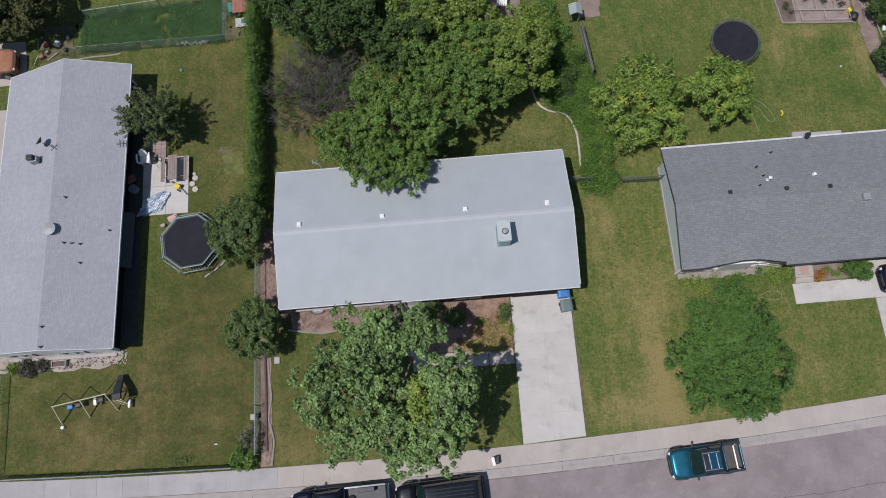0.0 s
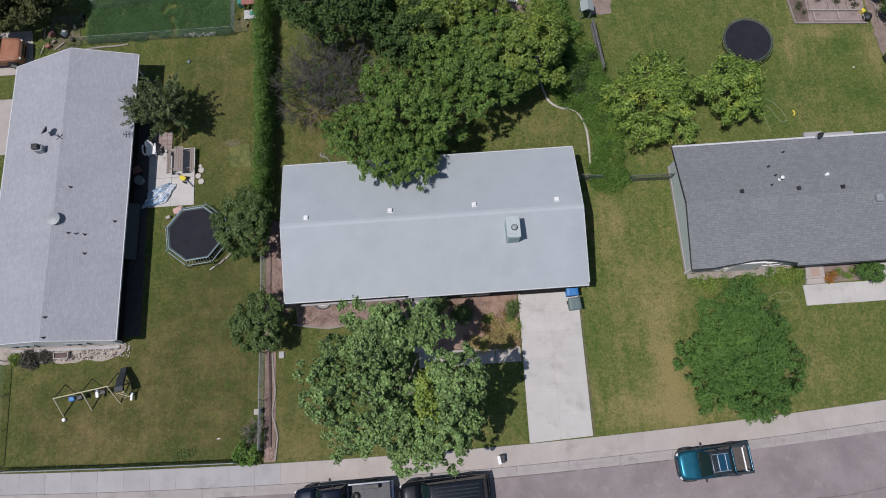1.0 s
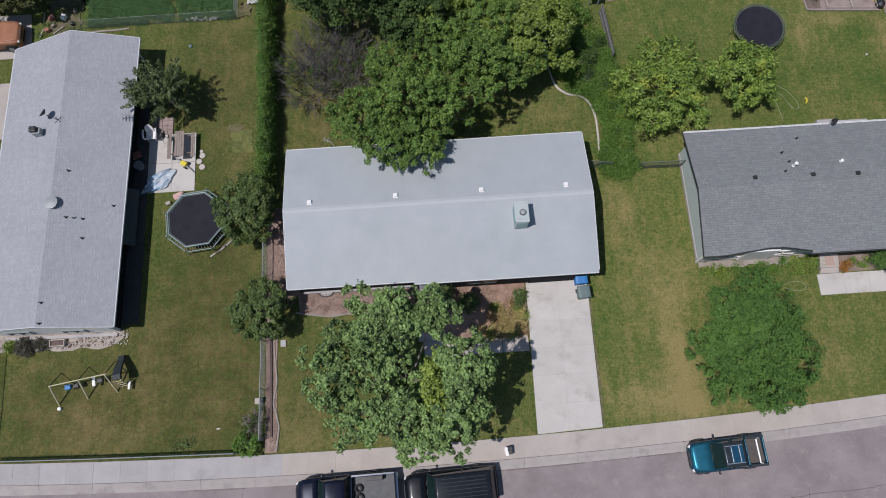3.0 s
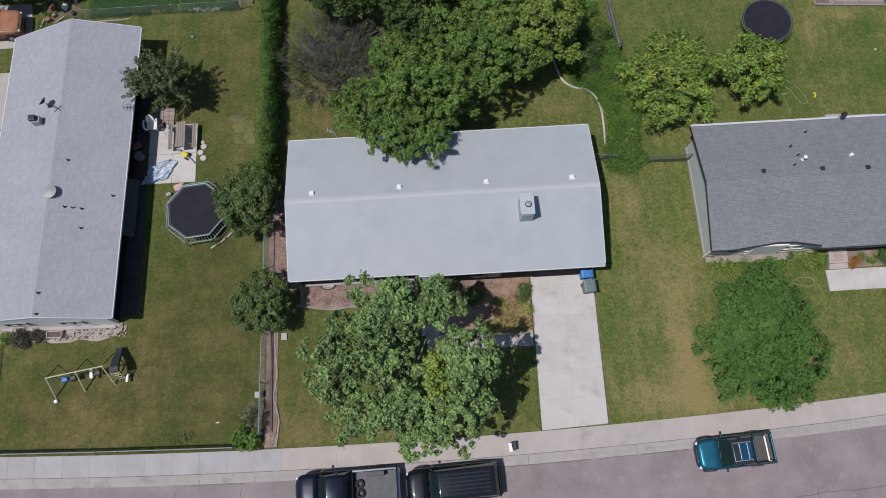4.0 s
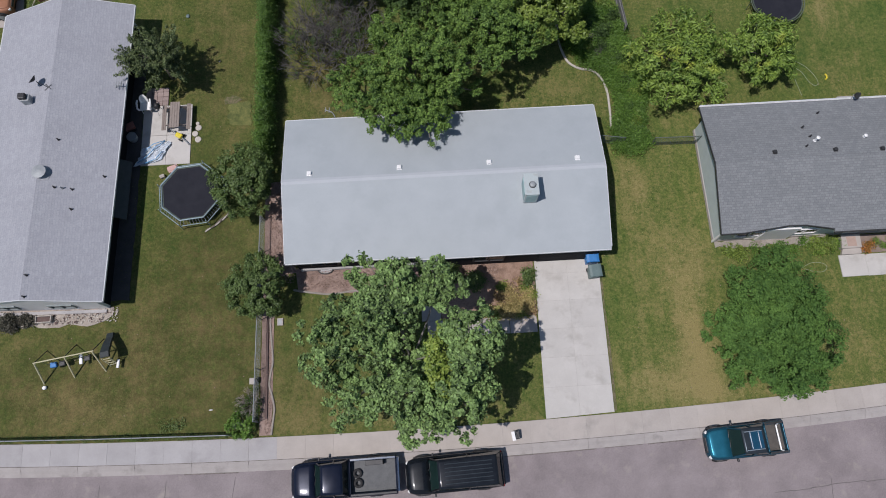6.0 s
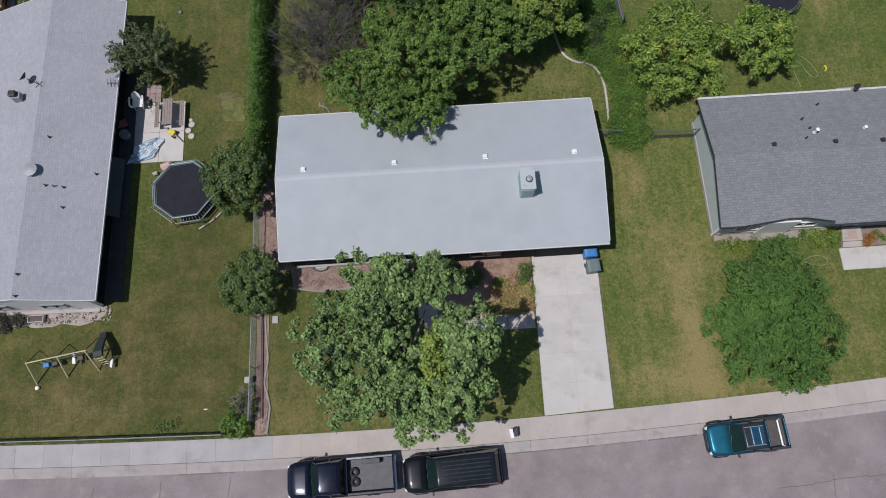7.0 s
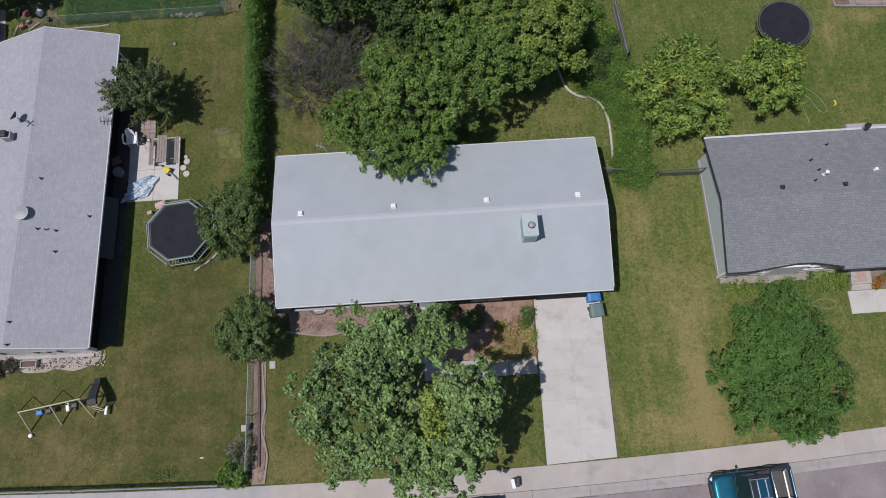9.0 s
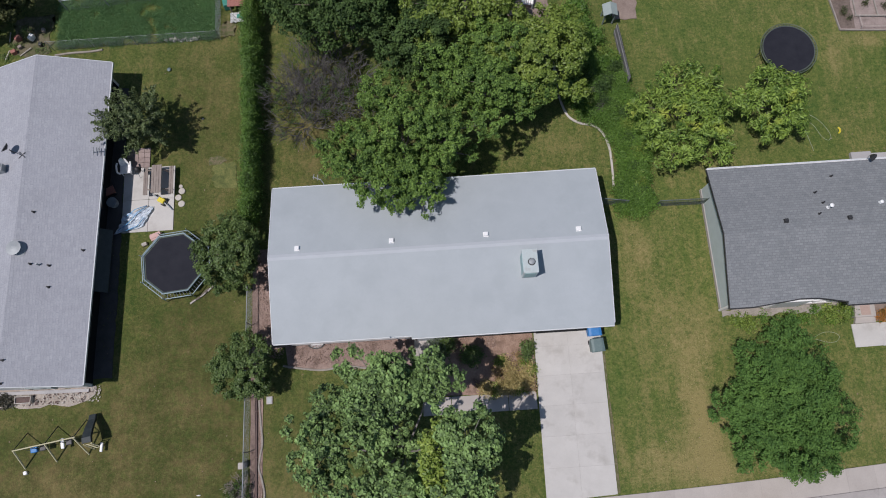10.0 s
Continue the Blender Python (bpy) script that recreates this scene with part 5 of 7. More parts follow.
tree("rounded_shrub", -16.7, 0.6, 0.5, (0.8, 0.7, 0.5), L_HEDGE, "low green shrub at the fence corner", clumps=45, per=45, spread=0.2, size=(0.07, 0.15), seed=18, trunk=0.03, limbs=4, category="shrub")
tree("rounded_shrub", 22.2, 8.95, 0.7, (0.85, 0.8, 0.65), L_FINE, "clipped round shrub by the entrance walk", clumps=110, per=45, spread=0.2, size=(0.06, 0.11), seed=19, trunk=0.04, rough=0.06, limbs=4, category="shrub")
tree("rounded_shrub", 28.1, 23.3, 0.8, (1.15, 1.3, 0.8), L_DEEP, "dark shrub at the yard's edge", clumps=90, per=55, spread=0.32, size=(0.1, 0.2), seed=20, trunk=0.05, limbs=4, category="shrub")
tree("rounded_shrub", 28.3, 27.6, 0.9, (1.3, 1.6, 0.9), L_DEEP, "dark shrub by the garden path", clumps=90, per=55, spread=0.32, size=(0.1, 0.2), seed=22, trunk=0.05, limbs=4, category="shrub")


def planting(name, spots, leaves, label, category="shrub", n=60, spread=0.3, size=(0.08, 0.18), seed=1, narrow=0.5, per=26):
    """Low plants: heaps of leaves over a list of (x, y, radius, height)."""
    rng = np.random.default_rng(seed)
    cs, ns = [], []
    for x, y, r, h in spots:
        k = max(6, int(n * r * r * 3.2))
        a, q = rng.uniform(0, 2 * math.pi, k), np.sqrt(rng.uniform(0, 1, k)) * r
        c = np.column_stack([x + q * np.cos(a), y + q * np.sin(a), h * (1 - 0.7 * (q / r) ** 2) * rng.uniform(0.55, 1.0, k)])
        p = c[:, None, :] + rng.normal(size=(k, per, 3)) * spread * 0.45
        cs.append(p.reshape(-1, 3))
        ns.append((rng.normal(size=(k, per, 3)) * 0.7 + np.array([0, 0, 1.0])).reshape(-1, 3))
    cs, ns = np.concatenate(cs), np.concatenate(ns)
    cs[:, 2] = np.maximum(cs[:, 2], 0.03)
    ob = new(name, leaf_mesh(name, cs, ns, rng.uniform(*size, len(cs)), leaves, rng, narrow))
    return tagged(ob, label, category, kind="stuff")


rs = random.Random(4)
HEDGE_SPOTS = [(-15.68 + rs.uniform(-0.16, 0.16), 16.6 + 0.34 * k, 0.40, 2.25 + rs.uniform(-0.2, 0.25)) for k in range(54)]
L_CLIPPED = foliage("clipped_hedge_leaves", (0.042, 0.096, 0.018), (0.150, 0.262, 0.048))
planting("hedge", HEDGE_SPOTS, L_CLIPPED, "tall clipped green hedge between the yards", "hedge", n=56, spread=0.3, size=(0.06, 0.14), seed=31, per=50)
bed_line = [(7.4, 16.4), (6.4, 16.3), (7.7, 19.6), (7.8, 20.8), (7.6, 21.9), (7.2, 22.8), (6.9, 24.4), (5.0, 23.6), (3.9, 23.9), (4.2, 24.6), (6.4, 17.0), (6.7, 17.9), (6.9, 18.9), (6.8, 20.0), (6.3, 21.0), (5.7, 21.9), (4.9, 22.4), (4.4, 23.2), (5.3, 23.3), (6.2, 22.4), (6.9, 21.4), (7.3, 20.2), (7.4, 19.0), (7.3, 17.9), (7.2, 16.9), (5.2, 24.3), (6.1, 24.0), (6.6, 23.3), (5.6, 25.2), (6.4, 25.6), (5.0, 25.9), (6.9, 16.2)]
planting("shrub_border", [(x, y, 0.72, 0.65 + 0.35 * rs.random()) for x, y in bed_line], L_HEDGE, "overgrown green shrub border beside the curved edging", "shrubs", n=52, spread=0.34, size=(0.06, 0.14), seed=32, per=34)
planting("flowering_shrub", [(6.5, 25.8, 0.35, 1.0), (6.2, 26.2, 0.3, 0.9), (4.9, 22.9, 0.4, 0.9), (7.2, 17.6, 0.35, 0.95), (7.4, 19.4, 0.4, 0.95), (7.0, 21.3, 0.35, 0.95)], L_LIME, "yellow-green shrub in the border", "shrubs", seed=33)
planting("dark_shrub", [(6.9, 22.0, 0.4, 1.0), (5.6, 22.8, 0.4, 1.0), (6.9, 20.3, 0.3, 0.9), (7.0, 18.4, 0.3, 0.9), (7.3, 16.9, 0.3, 0.85), (6.7, 25.1, 0.4, 1.1), (4.9, 24.4, 0.5, 1.1), (5.6, 23.6, 0.55, 1.25), (6.1, 24.2, 0.45, 1.1), (6.2, 22.6, 0.35, 0.9)], L_DEEP, "dark green shrub in the border", "shrubs", seed=34)
planting("foundation_plants", [(11.6, 9.0, 0.45, 0.35), (12.3, 8.85, 0.45, 0.4), (16.9, 9.05, 0.5, 0.55), (17.6, 9.0, 0.55, 0.6)], L_LIME, "light green plants along the house wall", "shrubs", n=24, spread=0.26, seed=35, size=(0.07, 0.16))
planting("foundation_weeds", [(13.2, 9.1, 0.35, 0.25), (14.9, 9.1, 0.4, 0.35), (15.5, 8.9, 0.35, 0.3), (16.2, 9.1, 0.4, 0.4), (18.0, 9.1, 0.3, 0.5), (17.1, 8.7, 0.3, 0.3)], L_HEDGE, "darker green weeds along the house wall", "shrubs", n=24, spread=0.28, seed=55, size=(0.06, 0.14))
planting("flower_bed_plants", [(20.6, 9.1, 0.18, 0.3), (20.9, 8.8, 0.15, 0.3), (21.4, 9.1, 0.2, 0.3), (21.2, 8.75, 0.12, 0.2)], L_FRUIT, "sparse green flowers in the dry bed", "flowers", n=60, spread=0.2, seed=36, size=(0.06, 0.12))
planting("flower_clump", [(19.85, 8.8, 0.28, 0.45), (20.2, 8.95, 0.2, 0.35)], foliage("orange_petals", (0.16, 0.13, 0.03), (0.55, 0.22, 0.05)), "orange and green flowers beside the entrance steps", "flowers", n=60, spread=0.18, seed=47, size=(0.06, 0.12))
planting("bed_grasses", [(-0.5, 6.5, 0.45, 0.4), (-1.2, 6.3, 0.5, 0.4), (-2.0, 6.15, 0.45, 0.4), (-0.45, 7.1, 0.35, 0.35), (-2.7, 6.2, 0.4, 0.4), (-1.3, 7.0, 0.4, 0.35), (-1.7, 7.5, 0.3, 0.3)], L_DRYBED, "straw-coloured ornamental plants beside the driveway", "plants", n=60, spread=0.28, seed=37, size=(0.08, 0.2), narrow=0.25)
planting("bed_grasses", [(-0.3, 6.1, 0.3, 0.35), (-1.6, 6.9, 0.4, 0.4), (-0.9, 7.7, 0.35, 0.35), (-2.2, 6.9, 0.35, 0.4)], foliage("rust_leaves", (0.24, 0.17, 0.075), (0.52, 0.38, 0.19)), "rust-brown dying plants beside the driveway", "plants", n=18, spread=0.26, seed=53, size=(0.08, 0.18), narrow=0.3)
planting("bed_greens", [(-0.2, 7.0, 0.3, 0.35), (-0.9, 6.0, 0.3, 0.3), (-2.3, 6.05, 0.35, 0.35), (-0.5, 7.4, 0.25, 0.3), (-1.9, 7.7, 0.3, 0.35)], L_LIME, "yellow-green plants beside the driveway", "plants", n=46, spread=0.24, seed=54, size=(0.07, 0.16))
planting("bed_shrubs", [(-0.25, 8.3, 0.3, 0.5), (-0.4, 7.8, 0.25, 0.4), (-3.4, 8.0, 0.5, 0.8), (-4.9, 8.7, 0.5, 1.0)], L_DARK, "dull green shrubs in the front bed", "shrubs", n=55, spread=0.3, seed=38, size=(0.08, 0.18))
planting("grey_shrub", [(-5.2, 8.9, 0.5, 1.0)], foliage("silver_leaves", (0.09, 0.12, 0.085), (0.21, 0.25, 0.19)), "silvery green shrub by the front door", "shrubs", n=60, spread=0.3, seed=39)
planting("corner_plants", [(-31.3, 7.2, 0.3, 0.5)], L_LIME, "yellow flowering plant at the fence corner", "plants", n=60, spread=0.2, seed=40)
planting("wall_shrub", [(-30.4, 7.1, 0.5, 0.5), (-29.4, 7.2, 0.35, 0.4)], foliage("dull_leaves", (0.07, 0.07, 0.05), (0.15, 0.14, 0.11)), "grey-brown shrub below the cream wall", "shrubs", n=60, spread=0.26, seed=41)
planting("fence_line_grass", [(-31.0 + 0.225 * k, 0.60 - 0.0115 * k + 0.00006 * k * k + rs.uniform(-0.03, 0.05), 0.13, 0.08) for k in range(62)], L_DARK, "long dark grass along the pavement fence", "grass", n=36, spread=0.13, seed=46, size=(0.05, 0.11), narrow=0.3, per=12)
planting("fence_weeds", [(-20.5, 0.95, 0.4, 0.1), (-21.1, 0.8, 0.3, 0.1), (-16.6, 1.6, 0.4, 0.15)], L_DARK, "dark weeds along the fence foot", "weeds", n=16, spread=0.3, seed=42, size=(0.05, 0.12))
rows_n = 11
crop = [(-28.0 + 0.42 * i + rs.uniform(-0.1, 0.1), 29.3 + 0.30 * j + rs.uniform(-0.08, 0.08), 0.26, 0.10 + 0.14 * rs.random()) for i in range(24) for j in range(rows_n) if rs.random() > (0.75 if i in (13, 14) and j < 9 else 0.08)]
planting("vegetable_plot", crop, L_CROP, "dense green vegetable rows inside the fence", "vegetables", n=70, spread=0.22, size=(0.05, 0.12), seed=43, per=26, narrow=0.3)
planting("back_shrubs", [(4.0, 28.6, 0.8, 0.9), (5.0, 28.0, 0.8, 0.8), (4.8, 29.4, 0.8, 0.8), (5.8, 27.4, 0.6, 0.7), (3.2, 27.6, 0.6, 0.9)], L_HEDGE, "green shrubs at the back of the border", "shrubs", n=40, spread=0.32, seed=44)
planting("garden_plants", [(22.0, 28.5, 0.16, 0.2), (22.1, 27.7, 0.14, 0.15), (21.8, 28.1, 0.12, 0.15), (23.3, 28.7, 0.16, 0.25), (24.6, 28.5, 0.16, 0.25), (25.5, 28.6, 0.2, 0.3), (25.8, 28.1, 0.2, 0.25)], foliage("seedling_leaves", (0.05, 0.06, 0.03), (0.12, 0.13, 0.06)), "sparse seedlings in the raised beds", "plants", n=40, spread=0.2, seed=45, size=(0.06, 0.12))


def bare_shrub(name, x, y, r, h, label, seed, stems=48, twig=None, roots=((0, 0),), leafy=26, reach=0.52):
    rng = random.Random(seed)
    ob = thing(name, pose(x, y, 0), label, "shrub")
    bm = bmesh.new()

    def grow(p, d, ln, rad, level):
        q = p + d * ln
        mid = p.lerp(q, 0.5) + Vector((rng.uniform(-1, 1), rng.uniform(-1, 1), rng.uniform(-0.5, 1))) * ln * 0.12
        tube(bm, [p, mid, q], [rad, rad * 0.8, rad * 0.6], 4, cap=False)
        if level:
            for _ in range(rng.choice((3, 3, 4))):
                e = (d + Vector((rng.uniform(-1, 1), rng.uniform(-1, 1), rng.uniform(-0.35, 0.8))) * 0.75).normalized()
                grow(mid.lerp(q, rng.random()), e, ln * rng.uniform(0.5, 0.85), rad * 0.62, level - 1)
    for k in range(stems):
        a = 2 * math.pi * k / stems + rng.uniform(-0.2, 0.2)
        out = rng.uniform(0.25, 1.0)
        root = roots[k % len(roots)]
        grow(Vector((0.11 * r * math.cos(a) + root[0] * r, 0.11 * r * math.sin(a) + root[1] * r, 0)), Vector((math.cos(a) * out * r / 2, math.sin(a) * out * r / 2, h * 0.36)).normalized(), r * reach, 0.02 + 0.0055 * r, 3)
    part("branch_tangle", bm, twig or M_TWIG, ob)
    p, nrm, _ = clump_points(np.random.default_rng(seed), (0, 0, h * 0.35), (r * 0.85, r * 0.85, h * 0.4), leafy, 26, 0.25, -0.2, 0.3)
    g = np.random.default_rng(seed + 1)
    lv = new("leaves", leaf_mesh("leaves", p, nrm, g.uniform(0.07, 0.15, len(p)), L_DEEP, g, 0.5))
    lv.parent = ob
    return ob


bare_shrub("bare_shrub", -11.4, 24.5, 3.3, 2.8, "half-dead shrub of grey-purple bare branches", 51, 90, None, ((0, 0), (0.4, 0.25), (-0.35, 0.3), (0.1, -0.35), (-0.1, 0.55), (0.5, -0.2), (-0.5, -0.1), (0.2, 0.75), (-0.3, -0.5)), 120, 0.36)
bare_shrub("bare_shrub", -16.35, 1.75, 0.9, 0.8, "small grey leafless shrub beside the lawn fence", 52, 14, M_GRAVEL)


# ---------------------------------------------------------------- vehicles
def outline(w, zb, zt, round_top=0.08, tuck=0.06):
    """A body section: half of it in y, mirrored."""
    half = [(w - tuck, zb), (w, zb + 0.14), (w, zt - round_top * 1.6), (w - round_top * 0.45, zt - round_top * 0.45), (w - round_top * 1.6, zt), (w * 0.45, zt + 0.025)]
    return half + [(-y, z) for y, z in reversed(half)]


def body_loft(bm, stations):
    loft(bm, [[(x, y, z) for y, z in outline(w, zb, zt)] for x, w, zb, zt in stations])


def cabin(bm, x0, x1, x2, x3, w0, w1, z0, z1):
    """Glasshouse: foot from x0 to x3, top from x1 to x2."""
    lo = [(x0, -w0 * 0.93, z0), (x0, w0 * 0.93, z0), (x3, w0, z0), (x3, -w0, z0)]
    hi = [(x1, -w1 * 0.94, z1), (x1, w1 * 0.94, z1), (x2, w1, z1), (x2, -w1, z1)]
    a = [bm.verts.new(p) for p in lo]
    b = [bm.verts.new(p) for p in hi]
    bm.faces.new(a)
    bm.faces.new(b[::-1])
    for k in range(4):
        bm.faces.new((a[k], b[k], b[(k + 1) % 4], a[(k + 1) % 4]))


def wheel(parent, x, y, r, w):
    side = 1 if y > 0 else -1
    bm = bmesh.new()
    tube(bm, [(x, y - side * w / 2, r), (x, y - side * w * 0.42, r), (x, y + side * w * 0.42, r), (x, y + side * w / 2, r)], [r * 0.9, r, r, r * 0.9], 24)
    t = part("wheel", bm, M_RUBBER, parent)
    bm = bmesh.new()
    tube(bm, [(x, y + side * w * 0.3, r), (x, y + side * (w / 2 + 0.012), r), (x, y + side * (w / 2 + 0.018), r)], [r * 0.62, r * 0.62, r * 0.3], 16)
    part("rim", bm, M_METAL, t)


def vehicle(name, at, label, L, W, H, belt, hood_end, cab, paint_mat, roof_mat, kind, roof_rails=0, category="car", bonnet=None):
    """Front towards -x. cab: foot front, top front, top back, foot back as shares of the length."""
    ob = thing(name, at, label, category)
    h, w = L / 2, W / 2
    fx = lambda u: -h + u * L
    bed = kind == "pickup"
    rear = cab[3] + 0.005 if bed else 1.0
    bm = bmesh.new()
    st = [(fx(0.0), w * 0.60, 0.42, belt * 0.74), (fx(0.012), w * 0.74, 0.34, belt * 0.86), (fx(0.035), w * 0.86, 0.31, belt * 0.92), (fx(0.075), w * 0.94, 0.3, belt * 0.95), (fx(0.13), w * 0.975, 0.28, belt * 0.97),
          (fx(hood_end), w, 0.28, belt * 1.0), (fx(cab[0] + 0.03), w, 0.28, belt * 1.02)]
    if bed:
        st += [(fx(rear), w, 0.28, belt * 1.02)]
    else:
        st += [(fx(0.8), w, 0.28, belt * 1.02), (fx(0.94), w * 0.97, 0.3, belt * 1.02), (fx(0.99), w * 0.93, 0.36, belt * 1.0), (fx(1.0), w * 0.88, 0.42, belt * 0.9)]
    body_loft(bm, st)
    part("body", bm, paint_mat, ob, smooth=True)
    # bonnet panel with a raised centre
    bm = bmesh.new()
    loft(bm, [[(fx(a), -w * k, belt * z + 0.004), (fx(a), -w * k * 0.85, belt * z + 0.02), (fx(a), -w * k * 0.4, belt * z + 0.03), (fx(a), w * k * 0.4, belt * z + 0.03), (fx(a), w * k * 0.85, belt * z + 0.02), (fx(a), w * k, belt * z + 0.004), (fx(a), w * k, belt * z - 0.04), (fx(a), -w * k, belt * z - 0.04)]
              for a, k, z in ((0.022, 0.60, 0.905), (0.05, 0.74, 0.955), (0.09, 0.80, 0.985), (0.17, 0.84, 1.0), (hood_end - 0.01, 0.86, 1.025))])
    part("bonnet", bm, bonnet or paint_mat, ob, smooth=True)
    bm = bmesh.new()
    cabin(bm, fx(cab[0]), fx(cab[1]), fx(cab[2]), fx(cab[3]), w * 0.94, w * 0.76, belt * 0.98, H - 0.05)
    part("glasshouse", bm, M_GLASS, ob, "dark tinted windows")
    bm = bmesh.new()
    x0, x1, z0, z1 = fx(cab[0]) - 0.012, fx(cab[1]) - 0.012, belt + 0.05, H - 0.07
    vs = [bm.verts.new(p) for p in ((x0, -w * 0.80, z0), (x0, w * 0.80, z0), (x1, w * 0.66, z1), (x1, -w * 0.66, z1))]
    bm.faces.new(vs)
    bmesh.ops.solidify(bm, geom=bm.faces[:], thickness=0.012)
    part("windscreen", bm, M_SCREENGLASS, ob, "greenish windscreen")
    bm = bmesh.new()
    loft(bm, [[(fx(u), -w * k, H - 0.075), (fx(u), -w * k, H - 0.03), (fx(u), -w * k * 0.8, H + dz), (fx(u), w * k * 0.8, H + dz), (fx(u), w * k, H - 0.03), (fx(u), w * k, H - 0.075)]
              for u, k, dz in ((cab[1] - 0.008, 0.75, -0.035), (cab[1] + 0.02, 0.77, -0.005), ((cab[1] + cab[2]) / 2, 0.79, 0.012), (cab[2] - 0.02, 0.79, -0.005), (cab[2] + 0.006, 0.77, -0.04))])
    part("roof", bm, roof_mat, ob, smooth=True)
    for s in (-1, 1):
        for (ua, ub, ka, kb) in ((cab[0] + 0.004, cab[1], 0.875, 0.73), (cab[3] - 0.004, cab[2], 0.93, 0.76), ((cab[0] + cab[3]) / 2 + 0.02, (cab[1] + cab[2]) / 2 + 0.01, 0.935, 0.765)):
            bm = bmesh.new()
            tube(bm, [(fx(ua), s * w * ka, belt), (fx(ub), s * w * kb, H - 0.06)], 0.04, 6)
            part("pillar", bm, paint_mat, ob)
        bm = bmesh.new()
        box(bm, (fx(cab[0]) + 0.22, s * (w + 0.07), belt + 0.1), (0.10, 0.17, 0.15), bevel=0.03)
        part("mirror", bm, M_DARK, ob)
        bm = bmesh.new()
        box(bm, (fx(0.03), s * w * 0.70, belt * 0.80), (0.16, 0.26, 0.14), pose(0, 0, 0, 0, 0, s * 35), bevel=0.03)
        part("headlight", bm, M_LAMP, ob)
        bm = bmesh.new()
        box(bm, (fx(0.992), s * w * 0.88, belt * 0.8), (0.07, 0.14, 0.3), bevel=0.02)
        part("tail_light", bm, M_TAIL, ob)
        for u in (0.17, 0.79):
            wheel(ob, fx(u), s * (w - 0.05), 0.36, 0.24)
            bm = bmesh.new()
            tube(bm, [(fx(u) + 0.43 * math.cos(a), s * (w - 0.01), 0.36 + 0.43 * math.sin(a)) for a in (math.pi * k / 8 for k in range(9))], 0.035, 6)
            part("wheel_arch", bm, M_DARK, ob)
    for x, nm in ((fx(0.0) - 0.03, "front_bumper"), (fx(1.0) + 0.02, "rear_bumper")):
        bm = bmesh.new()
        box(bm, (x + (0.11 if x < 0 else 0), 0, 0.5), (0.16, W * (0.58 if x < 0 else 0.9), 0.24), bevel=0.05)
        part(nm, bm, M_CHROME if (bed and x > 0) else M_DARK, ob)
    bm = bmesh.new()
    box(bm, (fx(0.004), 0, belt * 0.74), (0.06, W * 0.46, 0.2), bevel=0.02)
    part("grille", bm, M_DARK, ob)
    for k in range(2):
        bm = bmesh.new()
        tube(bm, [(fx(cab[0]) - 0.04, -0.25 + 0.5 * k, belt + 0.05), (fx(cab[0]) + 0.05, 0.15 + 0.5 * k, belt + 0.12)], 0.012, 5)
        part("wiper", bm, M_DARK, ob)
    if bed:
        bx0, bx1 = fx(rear) + 0.02, fx(1.0)
        zt = belt * 1.0
        bm = bmesh.new()
        box(bm, ((bx0 + bx1) / 2, 0, 0.66), (bx1 - bx0, W * 0.86, 0.06))
        part("bed_floor", bm, M_BEDGREY if roof_rails == 0 else M_BEDBROWN, ob, "scuffed grey truck bed")
        for k in range(9):
            bm = bmesh.new()
            box(bm, ((bx0 + bx1) / 2, (k - 4) * W * 0.09, 0.70), (bx1 - bx0 - 0.12, 0.05, 0.016))
            part("bed_rib", bm, M_BEDGREY if roof_rails == 0 else M_BEDBROWN, ob)
        for s in (-1, 1):
            bm = bmesh.new()
            loft(bm, [[(x, s * (w - 0.03), 0.34), (x, s * w, 0.5), (x, s * w, zt - 0.08), (x, s * (w - 0.04), zt), (x, s * (w - 0.17), zt), (x, s * (w - 0.17), 0.62), (x, s * (w - 0.14), 0.34)] for x in (bx0, bx1)])
            part("bed_side", bm, paint_mat, ob)
            bm = bmesh.new()
            box(bm, ((bx0 + bx1) / 2, s * (w - 0.1), zt + 0.018), (bx1 - bx0 - 0.1, 0.10, 0.03), bevel=0.01)
            part("bed_rail", bm, (M_CHROME if s > 0 else M_DARK) if roof_rails == 0 else M_DARK, ob)
        bm = bmesh.new()
        box(bm, (bx1 - 0.035, 0, (0.5 + zt) / 2), (0.08, W * 0.9, zt - 0.5), bevel=0.02)
        part("tailgate", bm, paint_mat, ob)
        bm = bmesh.new()
        box(bm, (bx0 + 0.03, 0, (0.5 + zt) / 2), (0.06, W * 0.9, zt - 0.5), bevel=0.01)
        part("bed_front", bm, paint_mat, ob)
    for k in range(roof_rails):
        s = -1 if k % 2 else 1
        bm = bmesh.new()
        if k < 2:
            tube(bm, [(fx(cab[1] + 0.02), s * w * 0.55, H + 0.01), (fx(cab[1] + 0.03), s * w * 0.55, H + 0.06), (fx(cab[2] - 0.03), s * w * 0.55, H + 0.06), (fx(cab[2] - 0.02), s * w * 0.55, H + 0.01)], 0.022, 6)
        else:
            x = fx(cab[1] + (0.33 if s < 0 else 0.72) * (cab[2] - cab[1]))
            box(bm, (x, 0, H + 0.075), (0.045, W * 0.5, 0.03), bevel=0.01)
        part("roof_rail" if k < 2 else "roof_bar", bm, M_RAIL, ob)
    return ob


M_RAIL = surface("satin_rail", (0.30, 0.36, 0.42), (0.40, 0.46, 0.52), 20, 3, 0.45, 0.5)
M_BEDGREY = surface("bed_liner", (0.085, 0.09, 0.095), (0.135, 0.14, 0.145), 20, 3, 0.7)
